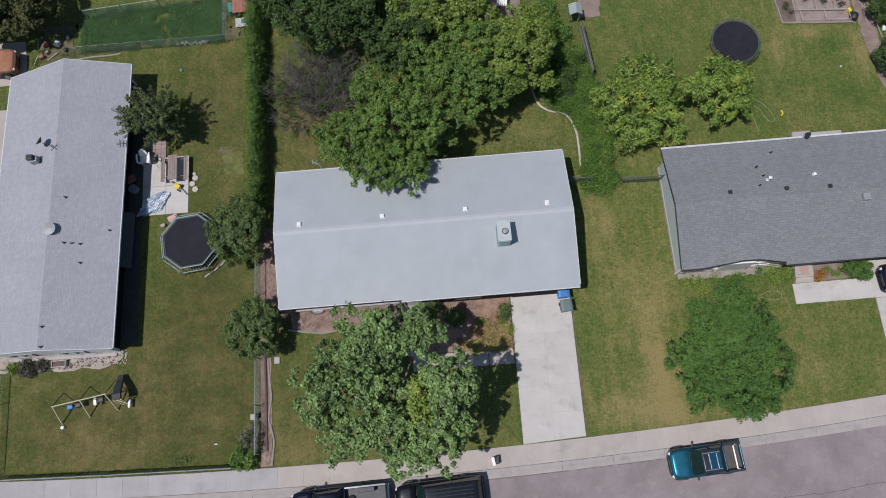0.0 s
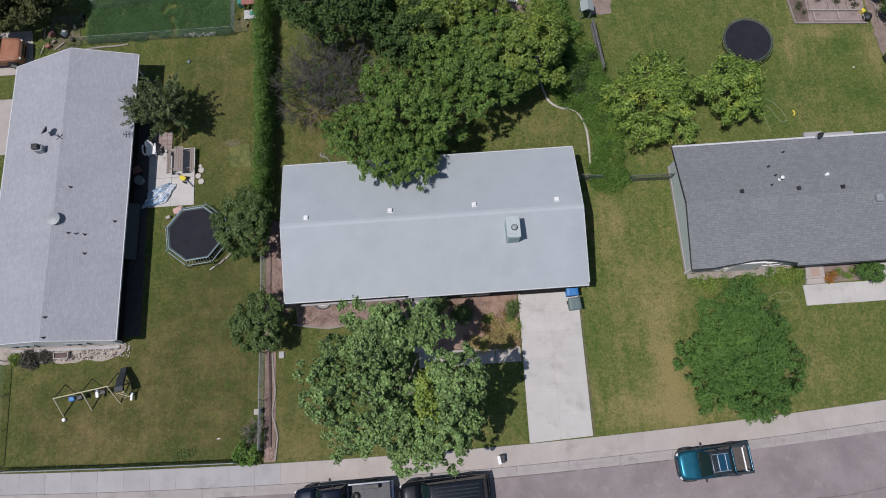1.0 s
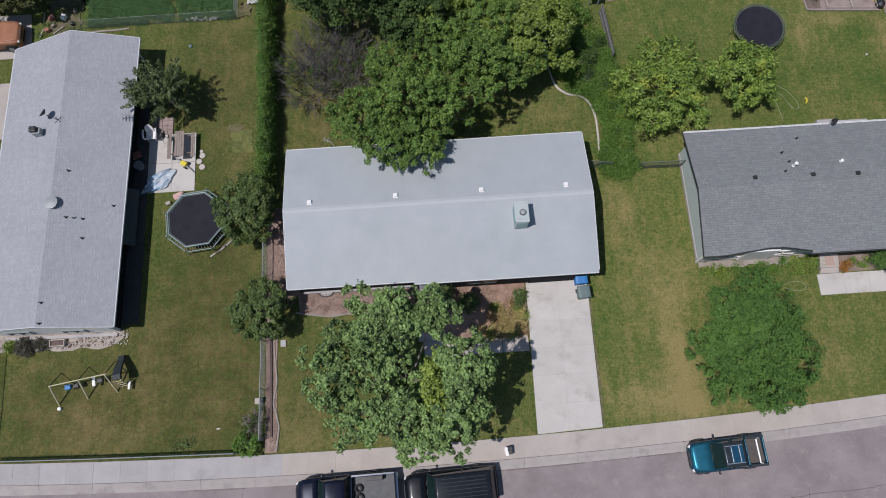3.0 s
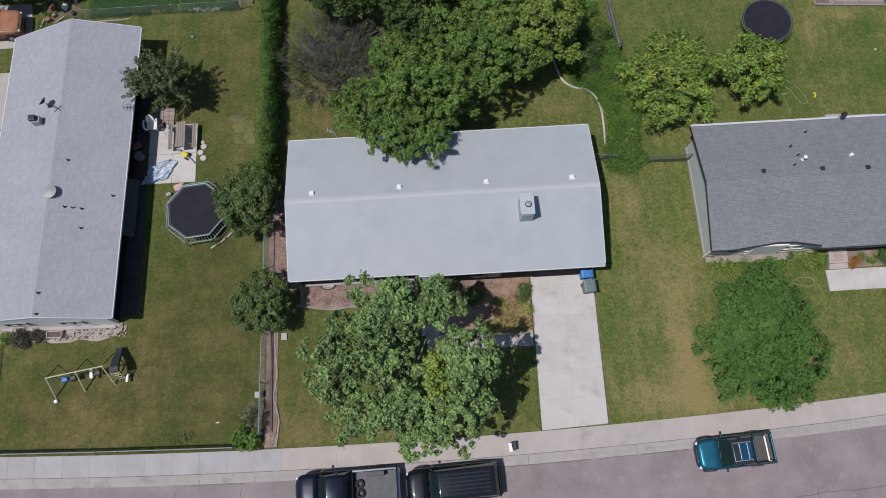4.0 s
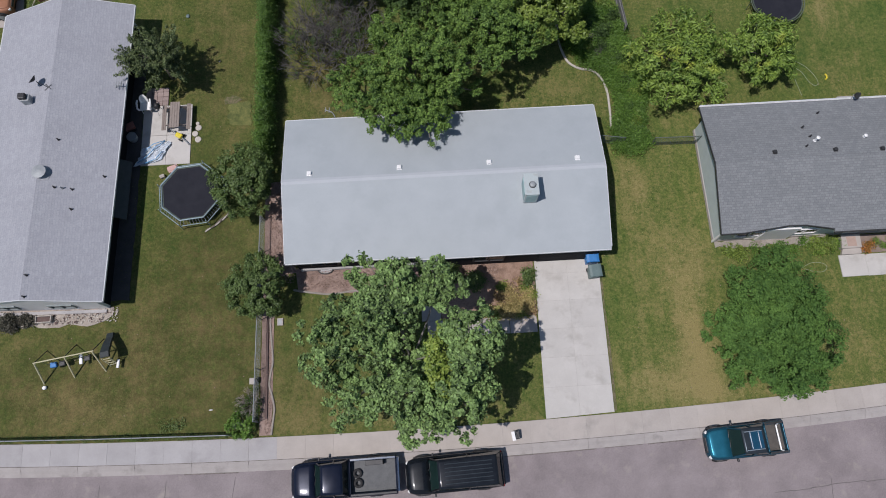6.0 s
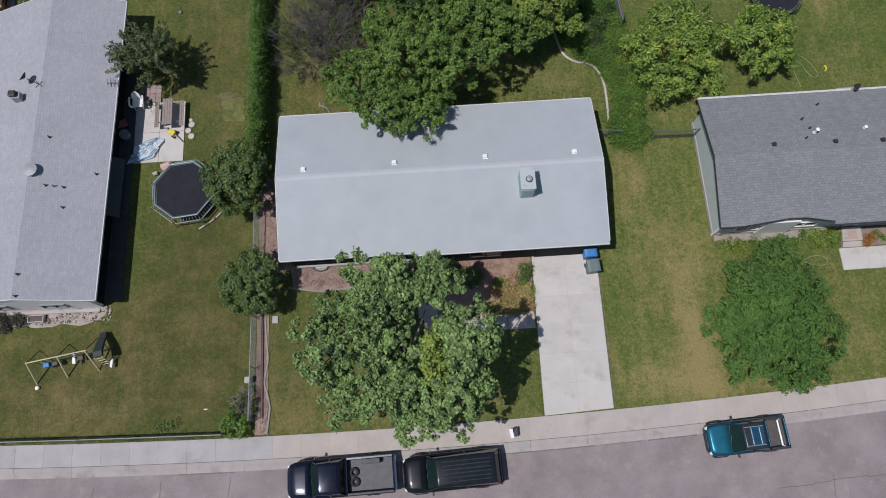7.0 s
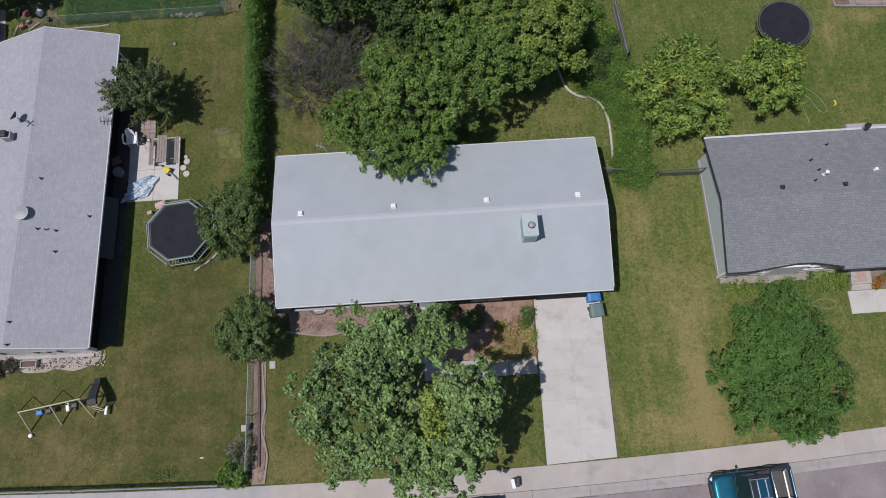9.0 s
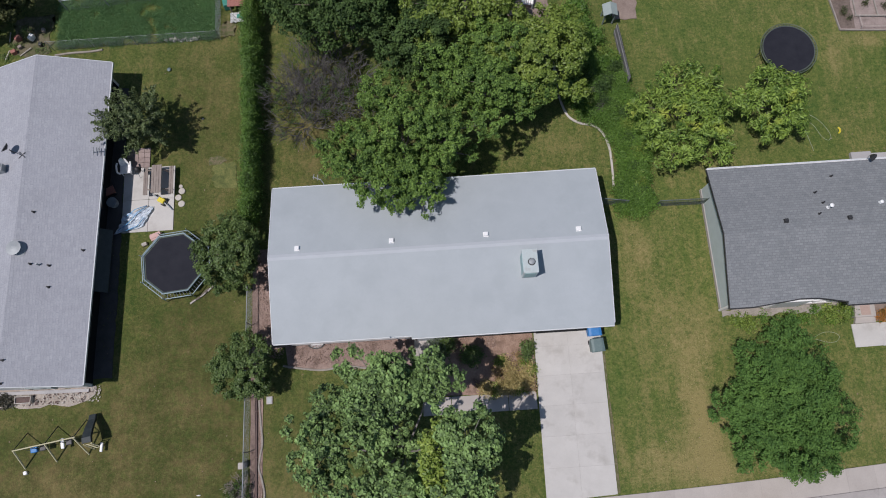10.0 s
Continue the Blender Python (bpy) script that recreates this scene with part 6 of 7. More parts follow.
M_BEDBROWN = surface("dusty_bed", (0.075, 0.068, 0.062), (0.12, 0.108, 0.098), 20, 3, 0.85)
P_NAVY = paint("navy_paint", (0.005, 0.008, 0.020), 0.1, 0.5)
P_CHAR = paint("charcoal_paint", (0.006, 0.008, 0.011), 0.1, 0.5)
P_CHARROOF = paint("charcoal_roof_paint", (0.011, 0.014, 0.019), 0.1, 0.4)
P_TEAL = paint("teal_paint", (0.020, 0.125, 0.185), 0.3)
# the same teal darkened for the body, so its sides carry painted shade
P_TEALSHADE = paint("shaded_teal_paint", (0.012, 0.055, 0.085), 0.3, 0.3)
P_SLATE = paint("slate_paint", (0.034, 0.043, 0.052), 0.3)
truck = vehicle("pickup_truck", pose(-11.12, -2.45, -0.125, 0, 0, 1.2), "dark navy pickup with open grey bed by the kerb", 5.65, 1.98, 1.82, 1.12, 0.24, (0.235, 0.305, 0.50, 0.545), P_NAVY, P_NAVY, "pickup", category="pickup truck")
suv = vehicle("suv", pose(-5.25, -2.5, -0.125, 0, 0, 2.2), "charcoal SUV with ribbed roof parked by the kerb", 5.2, 1.92, 1.84, 1.08, 0.26, (0.25, 0.34, 0.93, 0.985), P_CHAR, P_CHARROOF, "wagon", category="car")
for k in range(6):
    bm = bmesh.new()
    box(bm, (0.75, (k - 2.5) * 0.2, 1.856), (2.5, 0.05, 0.016), bevel=0.006)
    part("roof_rib", bm, P_SLATE, suv)
blue = vehicle("small_pickup", pose(10.55, -1.74, -0.125, 0, 0, 2.9), "teal sport pickup with roof bars and short bed", 4.3, 1.72, 1.62, 0.98, 0.28, (0.28, 0.40, 0.66, 0.74), P_TEALSHADE, P_SLATE, "pickup", 4, category="pickup truck", bonnet=P_TEAL)
bm = bmesh.new()
box(bm, (0.24, 0, 1.645), (0.7, 1.0, 0.012), bevel=0.004)
part("sunroof", bm, paint("tinted_blue", (0.012, 0.055, 0.10), 0.0), blue, "blue tinted sunroof")
bm = bmesh.new()
tube(bm, [(1.85, -0.70, 0.95), (1.62, -0.64, 1.2), (1.62, 0.64, 1.2), (1.85, 0.70, 0.95)], 0.045, 8)
part("sport_bar", bm, M_PLASTIC_W, blue, "bright bed sport bar")
tire_stack = [(-10.42, -2.25), (-10.38, -2.75)]
for tx, ty in tire_stack:
    bm = bmesh.new()
    ring(bm, (0, 0), 0.18, 0.075, 20, 0.085, seg=8)
    solid("spare_tyre", bm, M_RUBBER, "loose black tyre lying in the truck bed", "tyre", "tyres in the truck bed", at=pose(tx, ty, 0.60))
bm = bmesh.new()
box(bm, (0, 0, 0.2), (0.95, 0.26, 0.4), bevel=0.02)
solid("tool_box", bm, M_DARK, "dark tool box against the bed side", "tool box", at=pose(-9.5, -1.73, 0.6, 0, 0, 1.2))
vehicle("parked_suv", pose(-34.5, 28.4, 0.03, 0, 0, 180), "orange-red older off-roader on the neighbouring drive", 4.4, 1.8, 1.75, 1.05, 0.3, (0.32, 0.37, 0.93, 0.97), paint("orange_paint", (0.30, 0.148, 0.092), 0.0), surface("faded_orange_paint", (0.28, 0.145, 0.115), (0.34, 0.185, 0.15), 10, 2, 0.75), "wagon")
vehicle("parked_car", pose(25.7, 8.2, 0.03, 0, 0, 3), "dark blue car on the neighbouring driveway", 4.6, 1.8, 1.5, 0.95, 0.26, (0.27, 0.4, 0.8, 0.92), paint("midnight_paint", (0.012, 0.013, 0.035), 0.3), paint("midnight_roof", (0.012, 0.013, 0.035), 0.3), "wagon")


# ---------------------------------------------------------------- yard things
def trampoline(at, radius, sides, label, frame_mat, pad_mat, pad_w, springs, start=0.0, lower=False):
    t = thing("trampoline", at, label, "trampoline")
    bm = bmesh.new()
    pts = [(radius * 0.90 * math.cos(start + 2 * math.pi * k / sides), radius * 0.90 * math.sin(start + 2 * math.pi * k / sides)) for k in range(sides)]
    prism(bm, pts, 0.83, 0.85)
    part("mat", bm, M_MAT, t, "black jumping mat")
    bm = bmesh.new()
    ring(bm, (0, 0), radius * 0.955 if lower else radius, 0.045 if lower else 0.03, sides, 0.88, start, 8)
    part("rim", bm, frame_mat, t)
    bm = bmesh.new()
    inner, outer = radius * 0.90, radius * 0.94 + pad_w * 0.5
    va = [[bm.verts.new((r * math.cos(start + 2 * math.pi * k / sides), r * math.sin(start + 2 * math.pi * k / sides), z)) for k in range(sides)] for r, z in ((inner, 0.855), (outer, 0.865), (outer, 0.835), (inner, 0.835))]
    for a in range(4):
        for k in range(sides):
            bm.faces.new((va[a][k], va[a][(k + 1) % sides], va[(a + 1) % 4][(k + 1) % sides], va[(a + 1) % 4][k]))
    part("edge_pad", bm, pad_mat, t)
    if lower:
        bm = bmesh.new()
        pts = ring(bm, (0, 0), radius * 1.09, 0.03, sides, 0.55, start, 6)
        part("lower_rail", bm, frame_mat, t)
    for k in range(springs):
        a = start + 2 * math.pi * k / springs
        reach = 1.0
        if sides <= 12:
            half = math.pi / sides
            reach = math.cos(half) / math.cos(((a - start) % (2 * half)) - half)
        r0, r1 = radius * 0.90 * reach, (radius * (1.07 if lower else 1.0)) * reach
        bm = bmesh.new()
        tube(bm, [(r0 * math.cos(a), r0 * math.sin(a), 0.85), (r1 * math.cos(a), r1 * math.sin(a), 0.57 if lower else 0.87)], 0.014, 5)
        part("spring", bm, M_METAL if lower else M_DARK, t)
    for k in range(sides if sides <= 12 else 6):
        n = sides if sides <= 12 else 6
        a = start + 2 * math.pi * k / n
        r = radius * (1.09 if lower else 1.0)
        bm = bmesh.new()
        tube(bm, [(r * math.cos(a), r * math.sin(a), 0.86), (r * 1.01 * math.cos(a), r * 1.01 * math.sin(a), 0.0)], 0.025, 6)
        part("leg", bm, frame_mat, t)
    return t


trampoline(pose(-20.06, 14.3, 0), 1.92, 8, "octagonal trampoline with blue-grey frame on the lawn", M_TUBE, M_PADGREEN, 0.03, 64, math.pi / 8 + 0.1, True)
trampoline(pose(17.45, 25.42, 0), 1.72, 40, "round trampoline with faded green edge pad", M_TUBEGREEN, M_PADGREEN, 0.02, 60)

swing = thing("swing_set", pose(-27.9, 4.5, 0, 0, 0, 8.8), "tan metal swing set with blue seat and dark slide", "swing set")
bm = bmesh.new()
tube(bm, [(-0.05, 0, 1.55), (3.25, 0, 1.55)], 0.034, 8)
part("top_beam", bm, M_TANPOLE, swing)
for x, foot in ((0.0, -0.35), (1.65, -0.28), (3.15, -0.02)):
    for s_ in (-1, 1):
        bm = bmesh.new()
        tube(bm, [(x, 0, 1.55), (x + foot * (1 if s_ < 0 else 0.3), s_ * 0.95, -0.05)], 0.045 if s_ < 0 else 0.025, 8)
        part("leg", bm, M_TANPOLE if s_ < 0 else M_DARK, swing)
for x, m, lab in ((0.55, M_BLUE, "blue plastic swing seat"), (1.0, M_DARK, "black swing seat"), (2.05, M_PLASTIC_W, "white glider seat"), (2.4, M_DARK, "black swing seat")):
    for d in (-0.2, 0.2):
        bm = bmesh.new()
        tube(bm, [(x + d * 0.8, 0, 1.53), (x + d, -0.1, 0.5)], 0.012, 5)
        part("chain", bm, M_DARK, swing)
    bm = bmesh.new()
    box(bm, (x, -0.1, 0.55), (0.36 if m is not M_PLASTIC_W else 0.2, 0.55 if m is M_PLASTIC_W else 0.3, 0.22 if m is M_BLUE else 0.1), bevel=0.045)
    part("swing_seat", bm, m, swing, lab)
bm = bmesh.new()
loft(bm, [[(3.64 - w, y, z), (3.67 - w, y, z + 0.14), (3.67 + w, y, z + 0.14), (3.70 + w, y, z), (3.65 + w, y, z - 0.03), (3.69 - w, y, z - 0.03)] for y, z, w in ((-0.40, 1.12, 0.24), (-0.1, 1.10, 0.24), (0.4, 0.75, 0.22), (0.85, 0.32, 0.19), (1.12, 0.2, 0.18))])
part("slide", bm, M_DARKSLIDE, swing, "dark green plastic slide")
for x in (3.45, 3.87):
    bm = bmesh.new()
    tube(bm, [(x, -0.45, 1.12), (x, -0.72, 0.0)], 0.03, 6)
    part("ladder_rail", bm, M_TANPOLE, swing)
for k in range(4):
    bm = bmesh.new()
    z = 0.2 + 0.27 * k
    tube(bm, [(3.45, -0.72 + 0.27 * z / 1.12, z), (3.87, -0.72 + 0.27 * z / 1.12, z)], 0.02, 6)
    part("rung", bm, M_TANPOLE, swing)
bm = bmesh.new()
box(bm, (3.98, -0.72, 0.3), (0.16, 0.5, 0.12), pose(0, 0, 0, 0, 0, -12), bevel=0.05)
part("step_cap", bm, M_PLASTIC_W, swing, "white plastic step")
bm = bmesh.new()
tube(bm, [(-0.3, -1.17, 0.0), (-0.3, -1.17, 0.13), (-0.3, -1.17, 0.16)], [0.11, 0.11, 0.06], 12)
solid("bucket", bm, M_PLASTIC_W, "white upturned bucket at the swing's foot", "bucket", at=swing.matrix_world)


def bin_(at, body, lid, label):
    t = thing("wheelie_bin", at, label, "bin", "wheeled bins by the garage")
    bm = bmesh.new()
    box(bm, (0, 0, 0.5), (0.52, 0.56, 0.96), bevel=0.03)
    for v in bm.verts:
        k = 0.86 + 0.2 * max(0, v.co.z)
        v.co.x *= k * 1.2
        v.co.y *= k * 1.2
    part("body", bm, body, t)
    bm = bmesh.new()
    loft(bm, [[(x * k * 1.18, -0.40, z - 0.02), (x * k * 1.18, 0.36, z - 0.02), (x * k * 1.06, 0.32, z + 0.06), (x * k * 1.06, -0.36, z + 0.03)] for x, k, z in ((-0.32, 1, 1.0), (-0.2, 1, 1.03), (0.2, 1, 1.03), (0.32, 1, 1.0))])
    part("lid", bm, lid, t)
    bm = bmesh.new()
    tube(bm, [(-0.26, 0.36, 0.95), (0.26, 0.36, 0.95)], 0.02, 6)
    part("handle", bm, body, t)
    for s in (-1, 1):
        bm = bmesh.new()
        tube(bm, [(s * 0.24, 0.24, 0.12), (s * 0.30, 0.24, 0.12)], 0.12, 14)
        part("wheel", bm, M_RUBBER, t)


bin_(pose(3.42, 8.98, 0.03, 0, 0, 2), M_BLUE, M_BLUE, "blue wheeled recycling bin beside the garage")
bin_(pose(3.5, 8.10, 0.03, 0, 0, 4), M_BIN, M_BIN, "grey-green wheeled rubbish bin beside the garage")

box_t = thing("kerb_box", pose(-1.78, -0.78, 0.015, 0, 0, 8), "white box standing on the pavement edge", "box")
bm = bmesh.new()
box(bm, (-0.12, 0, 0.2), (0.16, 0.46, 0.4), bevel=0.02)
part("body", bm, M_PLASTIC_W, box_t)
bm = bmesh.new()
box(bm, (0.1, 0.03, 0.19), (0.24, 0.46, 0.44), pose(0, 0, 0, 0, 0, -8), bevel=0.02)
part("crate", bm, M_BLACKBAG, box_t, "black plastic crate")
bm = bmesh.new()
box(bm, (-0.13, 0, 0.42), (0.18, 0.49, 0.04), bevel=0.012)
part("lid", bm, M_PLASTIC_W, box_t)

meter = thing("meter_cover", pose(-14.79, 6.31, 0), "grey square utility cover in the lawn", "utility cover")
bm = bmesh.new()
box(bm, (0, 0, 0.02), (0.34, 0.42, 0.1), bevel=0.015)
part("frame", bm, M_CONC, meter)
bm = bmesh.new()
box(bm, (0, 0, 0.075), (0.24, 0.32, 0.015), bevel=0.004)
part("lid", bm, M_METAL, meter)
ped = thing("utility_pedestal", pose(-16.2, 2.95, 0), "pale utility pedestal beside the fence", "utility box")
bm = bmesh.new()
box(bm, (0, 0, 0.3), (0.22, 0.30, 0.62), bevel=0.02)
part("case", bm, M_STONE, ped)
bm = bmesh.new()
box(bm, (0, 0, 0.63), (0.26, 0.34, 0.05), bevel=0.015)
part("lid", bm, M_STONE, ped)

table = thing("picnic_table", pose(-21.3, 19.55, 0.04, 0, 0, 0), "weathered wooden picnic table with two benches", "table")
for k in range(4):
    bm = bmesh.new()
    box(bm, (-0.225 + 0.15 * k, 0, 0.74), (0.14, 1.75, 0.04), bevel=0.006)
    part("top_plank", bm, M_WOOD, table)
for s in (-1, 1):
    for k in range(2):
        bm = bmesh.new()
        box(bm, (s * 0.76 + (k - 0.5) * 0.13, 0, 0.44), (0.12, 1.75, 0.04), bevel=0.006)
        part("bench_plank", bm, M_WOOD, table)
    for y in (-0.6, 0.6):
        bm = bmesh.new()
        tube(bm, [(s * 0.25, y, 0.72), (s * 0.62, y, 0.0)], 0.045, 6)
        part("leg", bm, M_WOOD, table)
for y in (-0.6, 0.6):
    bm = bmesh.new()
    box(bm, (0, y + 0.06, 0.4), (1.5, 0.04, 0.09))
    part("cross_bar", bm, M_WOOD, table)


def plastic_chair(at):
    t = thing("garden_chair", at, "white moulded plastic garden chair on the patio", "chair")
    bm = bmesh.new()
    box(bm, (0, 0, 0.42), (0.62, 0.54, 0.05), bevel=0.02)
    part("seat", bm, M_PLASTIC_W, t)
    bm = bmesh.new()
    loft(bm, [[(-w, y, z), (-w * 0.5, y + 0.05, z), (w * 0.5, y + 0.05, z), (w, y, z), (w, y + 0.04, z), (w * 0.5, y + 0.09, z), (-w * 0.5, y + 0.09, z), (-w, y + 0.04, z)] for y, z, w in ((0.22, 0.42, 0.26), (0.32, 0.66, 0.27), (0.42, 0.84, 0.22), (0.47, 0.92, 0.12))])
    part("backrest", bm, M_PLASTIC_W, t)
    for s in (-1, 1):
        bm = bmesh.new()
        tube(bm, [(s * 0.33, -0.24, 0.40), (s * 0.40, -0.22, 0.64), (s * 0.43, 0.12, 0.68), (s * 0.40, 0.34, 0.66)], 0.06, 8)
        part("armrest", bm, M_PLASTIC_W, t)
        for y in (-0.2, 0.2):
            bm = bmesh.new()
            tube(bm, [(s * 0.22, y, 0.42), (s * 0.27, y * 1.2, 0.0)], 0.025, 6)
            part("leg", bm, M_PLASTIC_W, t)


plastic_chair(pose(-23.31, 20.39, 0.05, 0, 0, 4))
grill = thing("kettle_grill", pose(-22.43, 20.18, 0.04), "black kettle barbecue beside the chair", "barbecue")
bm = bmesh.new()
tube(bm, [(0, 0, 0.55), (0, 0, 0.62), (0, 0, 0.78), (0, 0, 0.92), (0, 0, 0.98)], [0.09, 0.16, 0.20, 0.13, 0.04], 18)
part("kettle", bm, M_DARK, grill, smooth=True)
for k in range(3):
    a = 2 * math.pi * k / 3
    bm = bmesh.new()
    tube(bm, [(0.12 * math.cos(a), 0.12 * math.sin(a), 0.6), (0.28 * math.cos(a), 0.28 * math.sin(a), 0)], 0.014, 5)
    part("leg", bm, M_METAL, grill)

# crumpled paddling pool
rng = random.Random(8)
bm = bmesh.new()
g = 22
grid = []
for j in range(g):
    row = []
    for i in range(g):
        u, v = i / (g - 1) * 2 - 1, j / (g - 1) * 2 - 1
        r = 1 + 0.28 * noise.noise(Vector((u * 1.6, v * 1.6, 3.1)))
        x, y = u * 0.9 * r + 0.4 * v, v * 0.5 * r
        z = 0.05 + 0.22 * abs(noise.noise(Vector((u * 2.3, v * 2.3, 1.3)))) + 0.08 * abs(noise.noise(Vector((u * 6, v * 6, 0.3))))
        row.append(bm.verts.new((x, y, z)))
    grid.append(row)
for j in range(g - 1):
    for i in range(g - 1):
        bm.faces.new((grid[j][i], grid[j][i + 1], grid[j + 1][i + 1], grid[j + 1][i]))
bmesh.ops.solidify(bm, geom=bm.faces[:], thickness=0.03)
pool = thing("paddling_pool", pose(-22.75, 17.3, 0.045, 0, 0, 15), "collapsed pale blue and white paddling pool", "paddling pool")
part("liner", bm, M_SHEET, pool, smooth=True)
for pts in ([(-1.05, -0.4, 0.2), (-0.3, -0.15, 0.3), (0.3, 0.3, 0.26), (0.9, 0.55, 0.2)], [(-0.7, -0.55, 0.18), (0.1, -0.5, 0.26), (0.6, -0.1, 0.22)], [(-0.4, 0.3, 0.2), (0.2, 0.55, 0.24), (0.9, 0.6, 0.16)]):
    bm = bmesh.new()
    tube(bm, pts, 0.025, 6)
    part("rim_tube", bm, M_SHEET_BLUE, pool, "blue inflatable rim", smooth=True)

toy = thing("ride_on_toy", pose(-21.15, 18.35, 0.04, 0, 0, -30), "yellow and grey ride-on toy on the patio", "toy")
bm = bmesh.new()
box(bm, (0, 0, 0.25), (0.42, 0.3, 0.2), bevel=0.05)
part("body", bm, M_YELLOW, toy)
bm = bmesh.new()
tube(bm, [(-0.65, 0.1, 0.35), (-0.15, 0.02, 0.28), (0.5, -0.1, 0.15), (0.8, -0.2, 0.12)], 0.035, 6)
part("frame", bm, M_METAL, toy)
for x, y in ((-0.6, 0.1), (0.15, -0.2), (0.15, 0.2)):
    bm = bmesh.new()
    tube(bm, [(x, y - 0.03, 0.12), (x, y + 0.03, 0.12)], 0.12, 12)
    part("wheel", bm, M_RUBBER, toy)
for k, (sx_, sy_, sr) in enumerate(((-20.05, 18.95, 0.2), (-20.25, 18.55, 0.19), (-20.05, 18.15, 0.2), (-20.12, 19.25, 0.12))):
    bm = bmesh.new()
    tube(bm, [(0, 0, -0.05), (0, 0, 0.04), (0, 0, 0.05)], [sr, sr, sr * 0.9], 12)
    solid("stepping_stone", bm, M_STONE, "round pale stepping stone in the grass", "stepping stone", "stepping stones by the patio", at=pose(sx_, sy_, 0))
for bx, by, s, m, lab in ((-21.4, 16.15, (0.62, 0.42, 0.35), M_PINK, "faded pink plastic box beside the trampoline"), (-22.1, 15.75, (0.28, 0.22, 0.2), M_STONE, "small beige box in the grass")):
    bm = bmesh.new()
    box(bm, (0, 0, s[2] / 2), s, bevel=0.03)
    box(bm, (0, 0, s[2] + 0.02), (s[0] * 1.05, s[1] * 0.5, 0.03), bevel=0.01)
    solid("storage_box", bm, m, lab, "box", at=pose(bx, by, 0, 0, 0, 20))
firewood = random.Random(3)
for k in range(9):
    bm = bmesh.new()
    ln = firewood.uniform(0.3, 0.6)
    tube(bm, [(-ln / 2, 0, 0.05), (ln / 2, 0, 0.05)], 0.05, 7)
    solid("log", bm, M_BARK if k % 3 else M_STONE, "short log lying by the trampoline", "log", "logs by the trampoline", at=pose(-19.2 + 0.16 * k + firewood.uniform(-0.1, 0.1), 12.15 + 0.12 * k, 0, 0, 0, firewood.uniform(20, 60)))

# neighbouring drive, far garden things
bm = bmesh.new()
prism(bm, [(-40, 27.0), (-33.1, 26.98), (-32.4, 27.1), (-32.0, 27.7), (-32.15, 29.3), (-32.3, 30.4), (-40, 30.4)], -0.12, 0.03)
solid("neighbour_drive", bm, M_CONC, "pale concrete drive beside the shingle-roof house", "driveway", kind="structure")
bm = bmesh.new()
prism(bm, [(-40, 21.0), (-33.25, 21.0), (-33.2, 25.12), (-40, 25.16)], -0.12, 0.03)
solid("side_walk", bm, M_CONC, "pale concrete pad beside the shingle-roof house", "pad", kind="structure")
M_SCRUFF = surface("scruffy_ground", (0.085, 0.088, 0.040), (0.185, 0.150, 0.105), 9, 2.2, 0.95, 0, 0.7, 0.03, (0.075, 0.085, 0.03), 1.4, 0.45, 0.6)
flat_patch("bare_ground", [(-31.2, 29.0), (-29.6, 28.5), (-28.7, 28.9), (-28.65, 31.6), (-31.0, 31.4)], M_SCRUFF, "scruffy bare ground with weeds and clutter", "soil", 0.02, 18, step=0.25, wobble=0.22)
for x0, y0, x1, y1 in ((-31.35, 29.7, -31.3, 30.4), (-31.5, 28.5, -31.25, 29.1), (-30.6, 28.7, -29.9, 29.2)):
    bm = bmesh.new()
    tube(bm, [(0, 0, 0.04), (x1 - x0, y1 - y0, 0.12)], 0.035, 6)
    solid("garden_stake", bm, M_STONE, "pale wooden stake lying on scruffy ground", "stake", "stakes by the plot", at=pose(x0, y0, 0.02))
planting("ground_weeds", [(-30.9, 29.5, 0.4, 0.15), (-29.2, 29.0, 0.35, 0.15), (-30.2, 30.4, 0.5, 0.15), (-29.0, 30.9, 0.3, 0.15), (-31.5, 28.7, 0.3, 0.1)], L_DARK, "dull weeds among the clutter", "weeds", n=14, spread=0.25, seed=52, size=(0.05, 0.12))
for x, y, s, m in ((-29.9, 29.9, 0.3, M_PLASTIC_W), (-29.3, 29.4, 0.22, M_DARK), (-30.6, 29.3, 0.2, M_WOOD), (-30.75, 29.9, 0.3, M_REDWOOD), (-29.2, 30.4, 0.2, M_WOOD), (-30.95, 28.95, 0.25, M_REDWOOD)):
    bm = bmesh.new()
    box(bm, (0, 0, s * 0.6), (s * 1.3, s, s * 1.2), bevel=s * 0.2)
    solid("yard_clutter", bm, m, "small discarded yard item on bare ground", "clutter", "clutter by the plot", at=pose(x, y, 0.02, 0, 0, x * 40))
shed = thing("garden_shed", pose(-16.65, 31.6, 0), "small lean-to with faded red roof panel", "shed")
for x in (-0.55, 0.55):
    for y in (-0.6, 0.6):
        bm = bmesh.new()
        box(bm, (x, y, 0.4), (0.07, 0.07, 0.85))
        part("post", bm, M_WOOD, shed)
for k in range(5):
    bm = bmesh.new()
    box(bm, (-0.5 + 0.25 * k, 0, 0.86), (0.24, 1.5, 0.03), pose(0, 0, 0, 6), bevel=0.004)
    part("roof_panel", bm, M_REDWOOD, shed)
bm = bmesh.new()
grid = [[bm.verts.new((-0.6 + 0.12 * i, -0.75 - 0.11 * j, 0.12 + 0.25 * abs(noise.noise(Vector((i * 0.5, j * 0.5, 2))))) ) for i in range(11)] for j in range(8)]
for j in range(7):
    for i in range(10):
        bm.faces.new((grid[j][i], grid[j][i + 1], grid[j + 1][i + 1], grid[j + 1][i]))
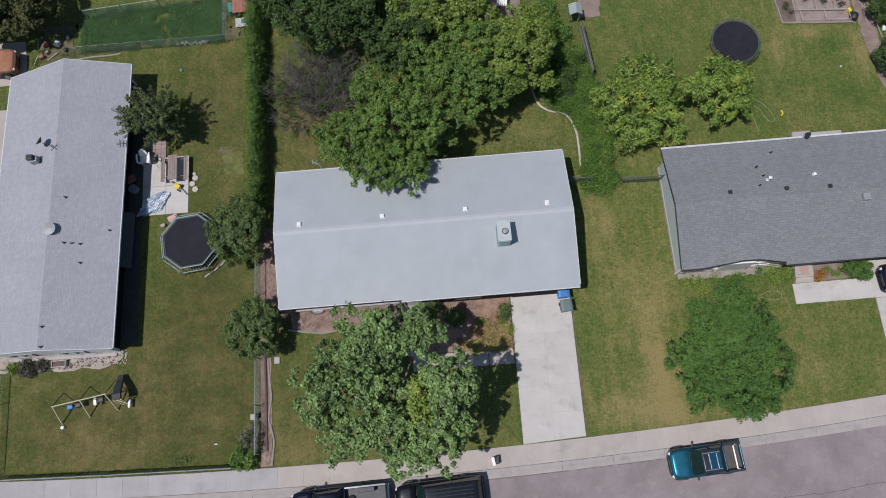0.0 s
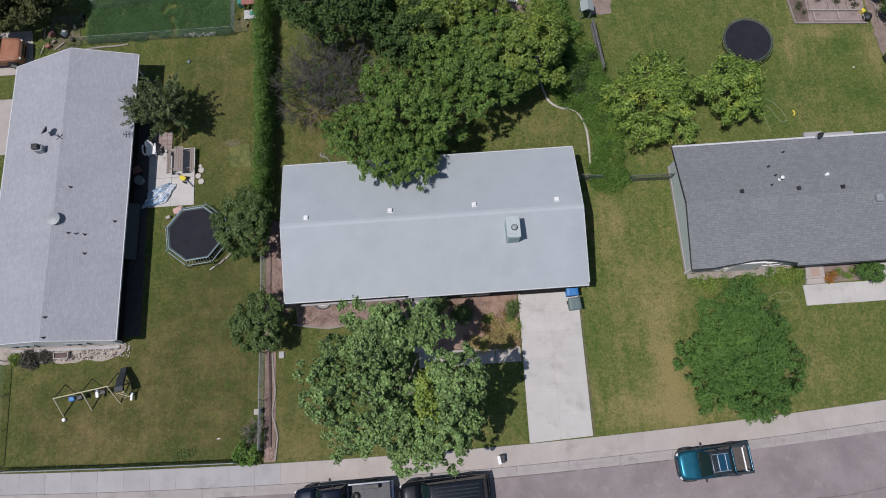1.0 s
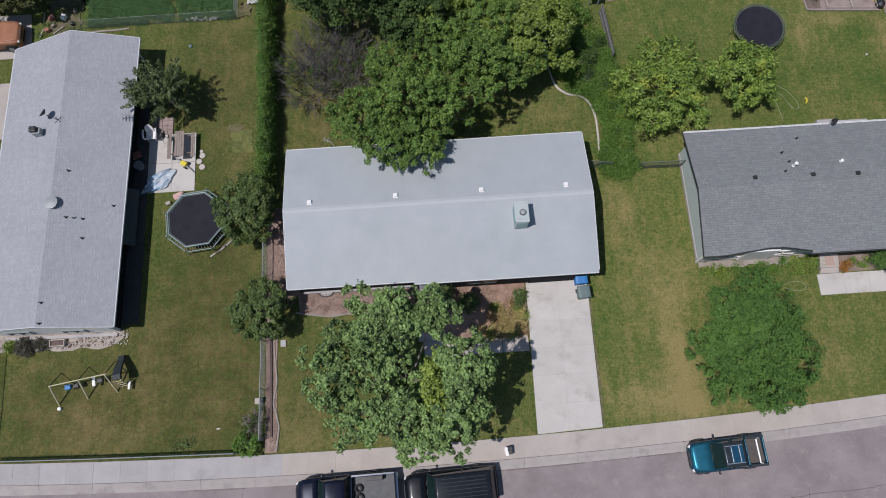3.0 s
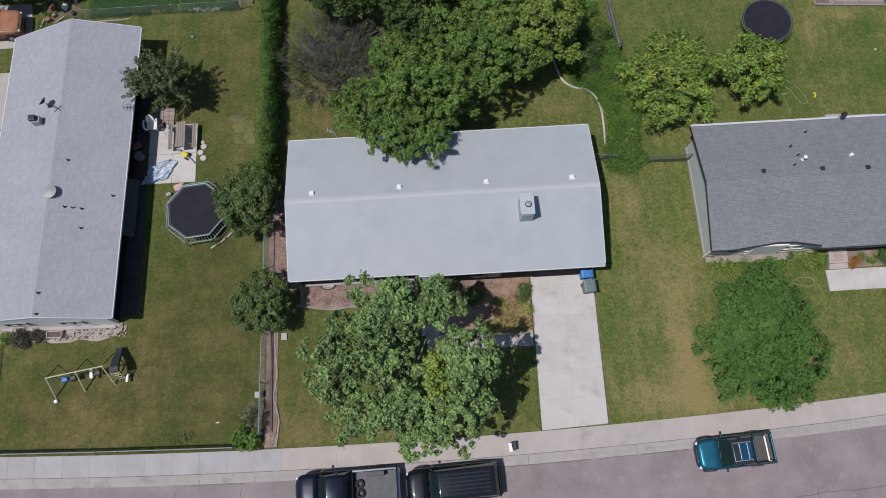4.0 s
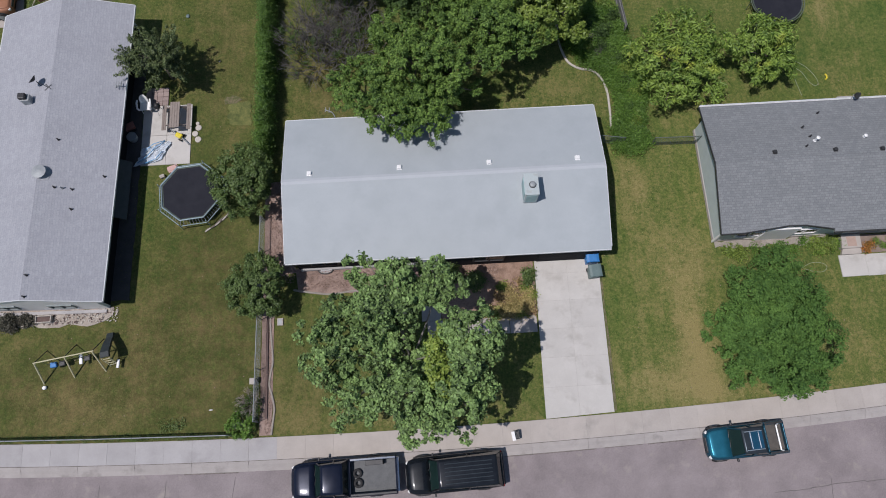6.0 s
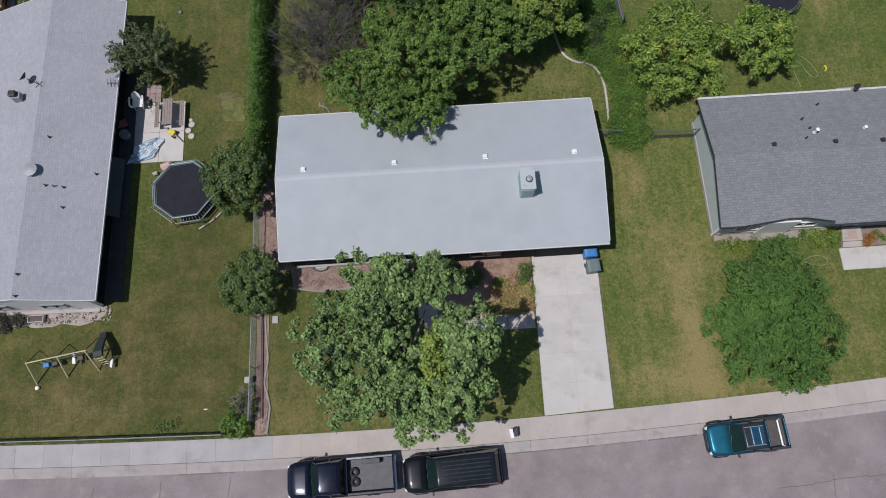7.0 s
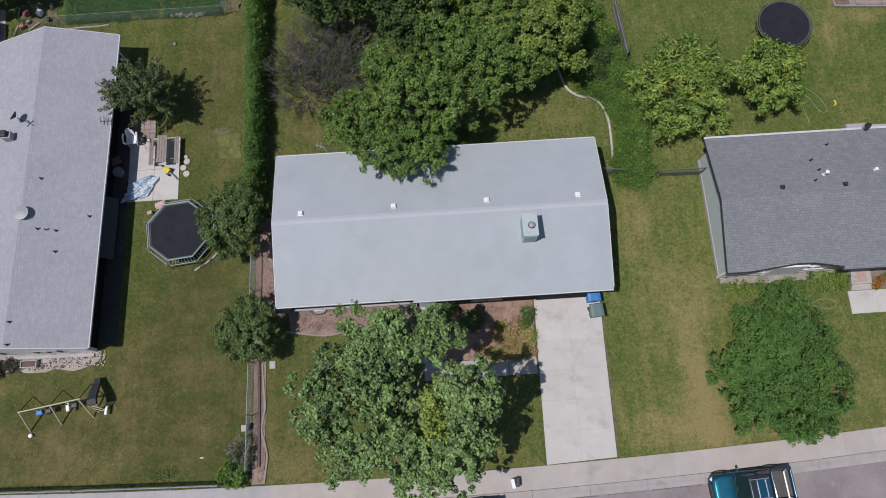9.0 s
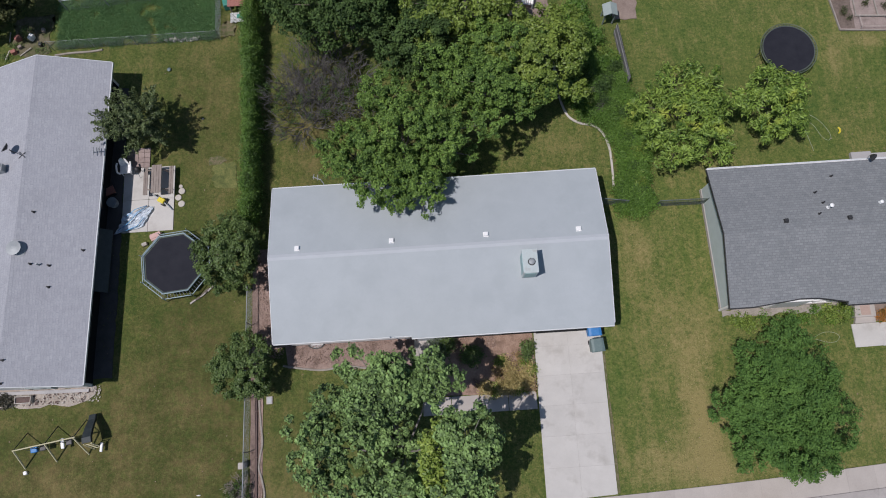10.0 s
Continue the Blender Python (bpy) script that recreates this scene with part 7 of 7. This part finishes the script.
bmesh.ops.solidify(bm, geom=bm.faces[:], thickness=0.02)
solid("tarpaulin", bm, M_PLASTIC_W, "crumpled white tarpaulin on the ground", "tarpaulin", at=pose(-16.65, 31.6, 0))
bm = bmesh.new()
box(bm, (0, 0, 0.3), (0.35, 0.8, 0.6), bevel=0.06)
solid("tarp_bundle", bm, M_GREEN_TARP, "green tarpaulin bundle beside the lean-to", "tarpaulin", at=pose(-17.5, 31.5, 0, 0, 0, 8))
bm = bmesh.new()
box(bm, (0, 0, 0.1), (0.9, 0.35, 0.2), bevel=0.06)
solid("tarp_bundle", bm, M_GREEN_TARP, "green folded tarpaulin on the grass", "tarpaulin", at=pose(-16.4, 30.55, 0, 0, 0, -10))

rng = random.Random(12)
for k in range(16):
    r = rng.uniform(0.09, 0.17)
    bm = bmesh.new()
    bmesh.ops.create_icosphere(bm, subdivisions=2, radius=r)
    for v in bm.verts:
        v.co = v.co * (1 + 0.25 * noise.noise(v.co * 9 + Vector((k, 0, 0))))
        v.co.z *= 0.65
    solid("garden_stone", bm, M_STONE, "pale rounded stone along the plot fence", "stone", "stones along the plot fence", at=pose(-21.4 + 0.14 * k + rng.uniform(-0.05, 0.05), 29.18 + rng.uniform(-0.08, 0.12), r * 0.4))
for k in range(7):
    r = rng.uniform(0.07, 0.14)
    bm = bmesh.new()
    bmesh.ops.create_icosphere(bm, subdivisions=2, radius=r)
    for v in bm.verts:
        v.co = v.co * (1 + 0.25 * noise.noise(v.co * 9 + Vector((k, 5, 0))))
        v.co.z *= 0.65
    solid("garden_stone", bm, M_STONE, "pale stone beside the corner shrub", "stone", "stones at the fence corner", at=pose(-17.3 + rng.uniform(-0.25, 0.25) + 0.11 * k, 0.55 + rng.uniform(-0.2, 0.5), r * 0.4))

bird = thing("garden_arbour", pose(6.75, 28.75, 0), "small pale green roofed garden stand", "garden stand")
for x in (-0.3, 0.3):
    for y in (-0.3, 0.3):
        bm = bmesh.new()
        box(bm, (x, y, 0.55), (0.07, 0.07, 1.1))
        part("post", bm, M_SAGE, bird)
bm = bmesh.new()
loft(bm, [[(-0.45, y, 1.05), (0, y, 1.3), (0.45, y, 1.05), (0.45, y, 1.1), (0, y, 1.36), (-0.45, y, 1.1)] for y in (-0.42, 0.42)])
part("roof", bm, M_SAGE, bird)
flat_patch("soil_bed", [(7.2, 28.7), (8.7, 28.7), (8.9, 31.0), (7.3, 31.0)], M_DIRT, "bare brown soil patch beside the lawn", "soil", 0.02, 14, wobble=0.08)
flat_patch("soil_bed", [(-2.2, 29.6), (3.2, 29.2), (3.4, 32.5), (-2.4, 32.5)], M_DIRT, "bare brown soil behind the trees", "soil", 0.02, 15, wobble=0.15)
flat_patch("soil_path", [(26.75, 29.5), (26.7, 26.5), (27.0, 23.6), (27.3, 21.6), (28.4, 19.8), (29.0, 19.8), (28.6, 22.0), (27.9, 24.5), (27.8, 29.5)], M_DIRT, "bare earth path along the yard's edge", "path", 0.02, 16, wobble=0.12)
beds = flat_patch("garden_bed", [(21.45, 27.0), (26.35, 26.65), (26.7, 31.0), (20.9, 31.0)], M_BEDSOIL, "pale earth vegetable beds with low edging", "garden bed", 0.03, 17, wobble=0.02)
for a, b in (((21.4, 26.95), (26.4, 26.6)), ((21.4, 26.95), (20.95, 31.0)), ((22.5, 27.9), (26.0, 27.65)), ((22.6, 27.9), (22.7, 31.0)), ((24.0, 27.8), (23.9, 31.0)), ((25.3, 27.7), (25.2, 31.0))):
    bm = bmesh.new()
    d = Vector((b[0] - a[0], b[1] - a[1]))
    box(bm, ((a[0] + b[0]) / 2, (a[1] + b[1]) / 2, 0.06), (d.length, 0.07, 0.13), pose(0, 0, 0, 0, 0, math.degrees(math.atan2(d.y, d.x))), bevel=0.01)
    part("bed_board", bm, M_EDGE, beds)
flat_patch("soil_bed", [(21.5, 27.1), (22.4, 27.05), (22.5, 31.0), (21.05, 31.0)], M_DARKBED, "darker earth strip with seedlings inside the garden bed", "soil", 0.045, 27, wobble=0.03)
frame_wire = thing("crop_frame", pose(0, 0, 0.03), "low pale wire frame over the garden bed", "garden frame")
for (ax, ay), (bx, by) in (((22.7, 26.98), (26.1, 26.76)), ((22.65, 27.78), (26.05, 27.55)), ((22.7, 26.98), (22.65, 27.78)), ((24.4, 26.87), (24.35, 27.66)), ((26.1, 26.76), (26.05, 27.55))):
    bm = bmesh.new()
    tube(bm, [(ax, ay, 0.0), (ax, ay, 0.3), (bx, by, 0.3), (bx, by, 0.0)], 0.013, 6)
    part("hoop", bm, M_STONE, frame_wire)
for a, b in (((27.0, 29.5), (27.3, 26.0)), ((27.5, 29.0), (28.1, 25.0)), ((26.7, 28.8), (27.9, 26.6))):
    bm = bmesh.new()
    tube(bm, [(a[0], a[1], 0.06), ((a[0] + b[0]) / 2 + 0.05, (a[1] + b[1]) / 2, 0.09), (b[0], b[1], 0.06)], 0.05, 6)
    solid("fallen_pole", bm, M_WOOD, "weathered pole lying along the earth path", "pole", "poles along the earth path")
bm = bmesh.new()
bmesh.ops.create_icosphere(bm, subdivisions=3, radius=0.31)
for v in bm.verts:
    v.co = v.co * (1 + 0.3 * noise.noise(v.co * 2.2 + Vector((1, 4, 0))) + 0.08 * noise.noise(v.co * 8))
    v.co.z = max(v.co.z * 0.75, -0.3)
solid("rubbish_sack", bm, M_BLACKBAG, "bulging black plastic sack by the garden beds", "sack", at=pose(26.4, 27.0, 0.24), smooth=True)
bm = bmesh.new()
box(bm, (0, 0, 0.15), (0.24, 0.32, 0.3), bevel=0.06)
solid("plastic_tub", bm, M_YELLOW, "faded yellow plastic tub beside the sack", "tub", at=pose(26.2, 27.5, 0.02, 0, 0, 25))
bm = bmesh.new()
box(bm, (0, 0, 0.1), (0.2, 0.36, 0.2), bevel=0.05)
solid("plastic_tub", bm, M_PLASTIC_W, "white plastic tub by the dark shrub", "tub", at=pose(28.3, 25.9, 0.02, 0, 0, -15))
for x, y, turn in ((-1.3, 30.5, 10), (0.1, 30.7, 0), (1.8, 30.2, -10)):
    ch = thing("garden_chair", pose(x, y, 0.02, 0, 0, turn), "white wooden garden seat behind the trees", "chair", "white seats behind the trees")
    for k in range(5):
        bm = bmesh.new()
        box(bm, (-0.28 + 0.14 * k, 0, 0.40), (0.11, 0.55, 0.03))
        part("slat", bm, M_WHITE, ch)
        bm = bmesh.new()
        box(bm, (-0.28 + 0.14 * k, 0.32, 0.68), (0.11, 0.03, 0.6), pose(0, 0, 0, -15))
        part("back_slat", bm, M_WHITE, ch)
    for sx_ in (-0.33, 0.33):
        bm = bmesh.new()
        box(bm, (sx_, 0.0, 0.29), (0.06, 0.6, 0.58))
        part("side", bm, M_WHITE, ch)

# hoses, small lawn litter
for pts, m, lab in (([(17.7, 21.9), (17.78, 21.2), (17.9, 20.3), (18.05, 19.4), (18.15, 18.9)], M_HOSE, "pale green garden hose trailing over the back lawn"),
                    ([(17.9, 21.7), (18.3, 21.35), (18.8, 20.95), (19.2, 20.35), (19.35, 19.8), (19.1, 19.6), (18.75, 19.95), (18.45, 20.6), (17.95, 21.05)], M_HOSE, "pale green garden hose looped on the back lawn"),
                    ([(15.9, 7.8), (16.5, 8.05), (17.1, 8.0), (17.35, 7.75), (17.1, 7.5), (16.6, 7.5), (15.9, 7.75)], M_HOSE, "pale green hose loop on the front lawn")):
    bm = bmesh.new()
    fine = []
    for i in range(len(pts) - 1):
        p0, p1, p2, p3 = (Vector(pts[max(0, min(len(pts) - 1, i + d))]) for d in (-1, 0, 1, 2))
        for k in range(5):
            u = k / 5
            q = 0.5 * ((2 * p1) + (p2 - p0) * u + (2 * p0 - 5 * p1 + 4 * p2 - p3) * u * u + (3 * p1 - p0 - 3 * p2 + p3) * u ** 3)
            fine.append((q.x, q.y, 0.035))
    tube(bm, fine, 0.014, 6)
    solid("garden_hose", bm, m, lab, "hose", smooth=True)
bm = bmesh.new()
tube(bm, [(0, 0.18, 0.05), (0.08, 0.05, 0.06), (0.06, -0.12, 0.05), (-0.04, -0.2, 0.04)], 0.05, 8)
solid("lawn_toy", bm, M_YELLOW, "curved yellow toy on the back lawn", "toy", at=pose(19.9, 20.2, 0))
for x, y, s, m, lab in ((24.7, 23.3, 0.09, M_STONE, "white plastic scrap on the back lawn"), (-18.9, 23.6, 0.055, M_STONE, "white plastic scrap on the grass"), (-21.1, 27.1, 0.13, M_BIN, "grey-blue ball on the back lawn"), (-18.6, 1.55, 0.12, M_PLASTIC_W, "white stick on the front lawn")):
    bm = bmesh.new()
    bmesh.ops.create_icosphere(bm, subdivisions=2, radius=s)
    for v in bm.verts:
        v.co = v.co * (1 + 0.35 * noise.noise(v.co * 7 + Vector((x, y, 0))))
        v.co.z *= 0.5
        if y < 3:
            v.co.y *= 0.3
    solid("lawn_litter", bm, m, lab, "litter", at=pose(x, y, s * 0.4))
rng = np.random.default_rng(77)
pts = np.column_stack([rng.uniform(-30, 26, 400), rng.uniform(1.0, 28, 400), np.full(400, 0.02)])
fall = new("fallen_leaves", leaf_mesh("fallen_leaves", pts, rng.normal(size=(400, 3)) * 0.3 + np.array([0, 0, 1]), rng.uniform(0.04, 0.10, 400), M_CHIP, rng, 0.6))
tagged(fall, "scattered dry leaves on the lawns", "leaves", kind="stuff")
bench = thing("window_box", pose(-28.4, 7.2, 0), "low pale timber planter below the cream wall", "planter")
for c, s in (((0, -0.18, 0.15), (0.9, 0.04, 0.3)), ((0, 0.18, 0.15), (0.9, 0.04, 0.3)), ((-0.43, 0, 0.15), (0.04, 0.32, 0.3)), ((0.43, 0, 0.15), (0.04, 0.32, 0.3))):
    bm = bmesh.new()
    box(bm, c, s, bevel=0.005)
    part("board", bm, M_STONE, bench)
bm = bmesh.new()
box(bm, (0, 0, 0.12), (0.8, 0.3, 0.2))
part("soil", bm, M_TIMBER, bench)


# ---------------------------------------------------------------- grass
BARE = [(-32.2, 7.2, -24.4, 26.3), (-14.0, 7.8, 4.1, 17.7), (10.9, 8.4, 34, 17.2), (-0.1, -2, 4.0, 9.5), (-24.6, 16.4, -20.4, 22.6), (-15.8, -1, -15.1, 15.2), (-6.7, 4.8, 0.1, 9.5), (18.1, 7.0, 24, 9.8),
        (23.1, 0, 30, 10), (-28.6, 28.9, -17.9, 34), (20.9, 26.6, 29, 34), (26.4, 19.5, 29, 34), (-40, 27.5, -32, 31), (-32, 28.2, -28.5, 31.6), (-3, 29, 3.5, 34), (7.1, 28.6, 9, 31), (-33, 6.6, -23.7, 8.0)]


def grass(n, seed):
    g = np.random.default_rng(seed)
    x, y = g.uniform(-34, 27, n), g.uniform(-0.2, 32, n)
    ok = y > 0.0245 * x + 0.00118 * x * x + 0.12
    for a, b, c, d in BARE:
        ok &= ~((x > a) & (x < c) & (y > b) & (y < d))
    x, y = x[ok], y[ok]
    ok = g.random(len(x)) > 1.15 * np.array([thinness(a, b) for a, b in zip(x, y)])
    x, y = x[ok], y[ok]
    k = len(x)
    p = np.column_stack([x, y, g.uniform(0.0, 0.015, k)])
    nr = g.normal(size=(k, 3)) * 0.26 + np.array([0, 0, 1.0])
    dry = np.array([dryness(a, b) for a, b in zip(x, y)]) + 0.35 * np.array([noise.noise(Vector((a * 0.6, b * 0.6, 0))) + 0.6 * noise.noise(Vector((a * 1.9, b * 1.9, 4))) for a, b in zip(x, y)]) + g.normal(size=k) * 0.12
    me = leaf_mesh("grass_tufts", p, nr, g.uniform(0.04, 0.10, k), M_TUFT, g, 0.35)
    me.attributes.new("dry", "FLOAT", "POINT").data.foreach_set("value", np.repeat(dry, 4))
    me.attributes.new("thin", "FLOAT", "POINT").data.foreach_set("value", np.repeat(np.array([thinness(a, b) for a, b in zip(x, y)]), 4))
    return tagged(new("grass_tufts", me), "short uneven grass tufts, green to straw", "grass", kind="stuff")


def tuft_material():
    m, nt, p = material("grass_tuft", 0.8)
    at = nt.nodes.new("ShaderNodeAttribute")
    at.attribute_name = "dry"
    g = nt.nodes.new("ShaderNodeNewGeometry")
    green = ramp_mix(nt, g.outputs["Random Per Island"], (0.050, 0.086, 0.020), (0.185, 0.225, 0.055))
    straw = ramp_mix(nt, g.outputs["Random Per Island"], (0.14, 0.112, 0.05), (0.42, 0.35, 0.175))
    col = ramp_mix(nt, stretch(nt, at.outputs["Fac"], 0.0, 0.75, 0.02, 0.95), green, straw)
    thin = nt.nodes.new("ShaderNodeAttribute")
    thin.attribute_name = "thin"
    nt.links.new(ramp_mix(nt, stretch(nt, thin.outputs["Fac"], 0.0, 1.0, 0.0, 0.8), col, (0.105, 0.088, 0.044)), p.inputs["Base Color"])
    p.inputs["Specular IOR Level"].default_value = 0.15
    return m


M_TUFT = tuft_material()
grass(220000, 90)


# ---------------------------------------------------------------- last small things
well = thing("window_well", pose(-12.14, 9.31, 0), "half-round dark metal window well against the dark front", "window well")
for k in range(12):
    a0, a1 = math.pi + math.pi * k / 12, math.pi + math.pi * (k + 1) / 12
    bm = bmesh.new()
    prism(bm, [(0.48 * math.cos(a0), 0.34 * math.sin(a0)), (0.48 * math.cos(a1), 0.34 * math.sin(a1)), (0.43 * math.cos(a1), 0.29 * math.sin(a1)), (0.43 * math.cos(a0), 0.29 * math.sin(a0))], -0.1, 0.14)
    part("panel", bm, M_DARK, well)
bm = bmesh.new()
prism(bm, [(0.42 * math.cos(math.pi + math.pi * k / 12), 0.28 * math.sin(math.pi + math.pi * k / 12)) for k in range(13)], -0.1, 0.04)
part("well_floor", bm, M_CONC_OLD, well)
bm = bmesh.new()
box(bm, (0.05, -0.06, 0.1), (0.66, 0.09, 0.12), bevel=0.01)
part("sill", bm, M_PLASTIC_W, well, "white sill board")

eave_aerial = thing("eave_aerial", pose(-24.15, 20.8, 2.05), "small dull aerial on the shingle eave", "antenna")
bm = bmesh.new()
tube(bm, [(-0.3, 0, 0.0), (-0.1, 0.02, 0.35), (0.25, 0.05, 0.42)], 0.03, 6)
part("mast", bm, M_METAL, eave_aerial)
for k in range(3):
    bm = bmesh.new()
    tube(bm, [(-0.1 + 0.16 * k, -0.22, 0.40), (-0.1 + 0.16 * k, 0.24, 0.42)], 0.022, 5)
    part("element", bm, M_METAL, eave_aerial)
barrow = thing("toy_wagon", pose(-24.3, 19.1, 0.02, 0, 0, 25), "faded red wagon in the shade of the eave", "wagon")
bm = bmesh.new()
loft(bm, [[(-0.38 * k, -0.22 * k, z), (0.38 * k, -0.22 * k, z), (0.38 * k, 0.22 * k, z), (-0.38 * k, 0.22 * k, z)] for k, z in ((0.85, 0.16), (1.0, 0.38))])
part("tray", bm, M_REDWOOD, barrow)
for sx_ in (-0.26, 0.26):
    for sy_ in (-0.22, 0.22):
        bm = bmesh.new()
        tube(bm, [(sx_, sy_ - 0.025, 0.1), (sx_, sy_ + 0.025, 0.1)], 0.1, 12)
        part("wheel", bm, M_RUBBER, barrow)
bm = bmesh.new()
tube(bm, [(0, 0, 0), (0, 0, 0.04), (0, 0, 0.34), (0, 0, 0.40)], [0.24, 0.27, 0.3, 0.31], 18)
tube(bm, [(0, 0, 0.36), (0, 0, 0.37)], [0.28, 0.28], 18)
solid("wash_tub", bm, M_METAL, "round grey metal tub beside the wagon", "tub", at=pose(-24.05, 18.4, 0.02))

bm = bmesh.new()
prism(bm, [(3.86, 0.25), (4.0, 0.27), (4.07, 4.0), (4.02, 6.0), (4.10, 9.0), (3.96, 9.3), (3.955, 6.0), (3.925, 3.0)], -0.1, 0.018)
solid("verge_soil", bm, M_SPOT, "thin strip of bare soil along the driveway", "soil", kind="structure")
planting("mauve_shrub", [(5.5, 22.5, 0.35, 0.85), (5.1, 23.4, 0.3, 0.9)], foliage("mauve_leaves", (0.10, 0.095, 0.09), (0.22, 0.19, 0.19)), "greyish mauve flowering shrub in the border", "shrubs", n=45, spread=0.26, seed=48, size=(0.05, 0.11))
flat_patch("soil_bed", [(3.7, 24.3), (4.5, 24.0), (5.0, 25.0), (4.8, 26.1), (3.6, 26.0)], M_REDSOIL, "reddish bare soil at the top of the border", "flower bed", 0.03, 26, wobble=0.1)
for k in range(5):
    bm = bmesh.new()
    bmesh.ops.create_icosphere(bm, subdivisions=2, radius=0.13)
    for v in bm.verts:
        v.co = v.co * (1 + 0.3 * noise.noise(v.co * 8 + Vector((k, 2, 0))))
        v.co.z *= 0.6
    solid("edging_stone", bm, M_STONE, "pale stone at the end of the curved edging", "stone", "stones ending the edging", at=pose(3.1 + 0.06 * math.sin(k * 2.0), 24.75 + 0.3 * k, 0.05))
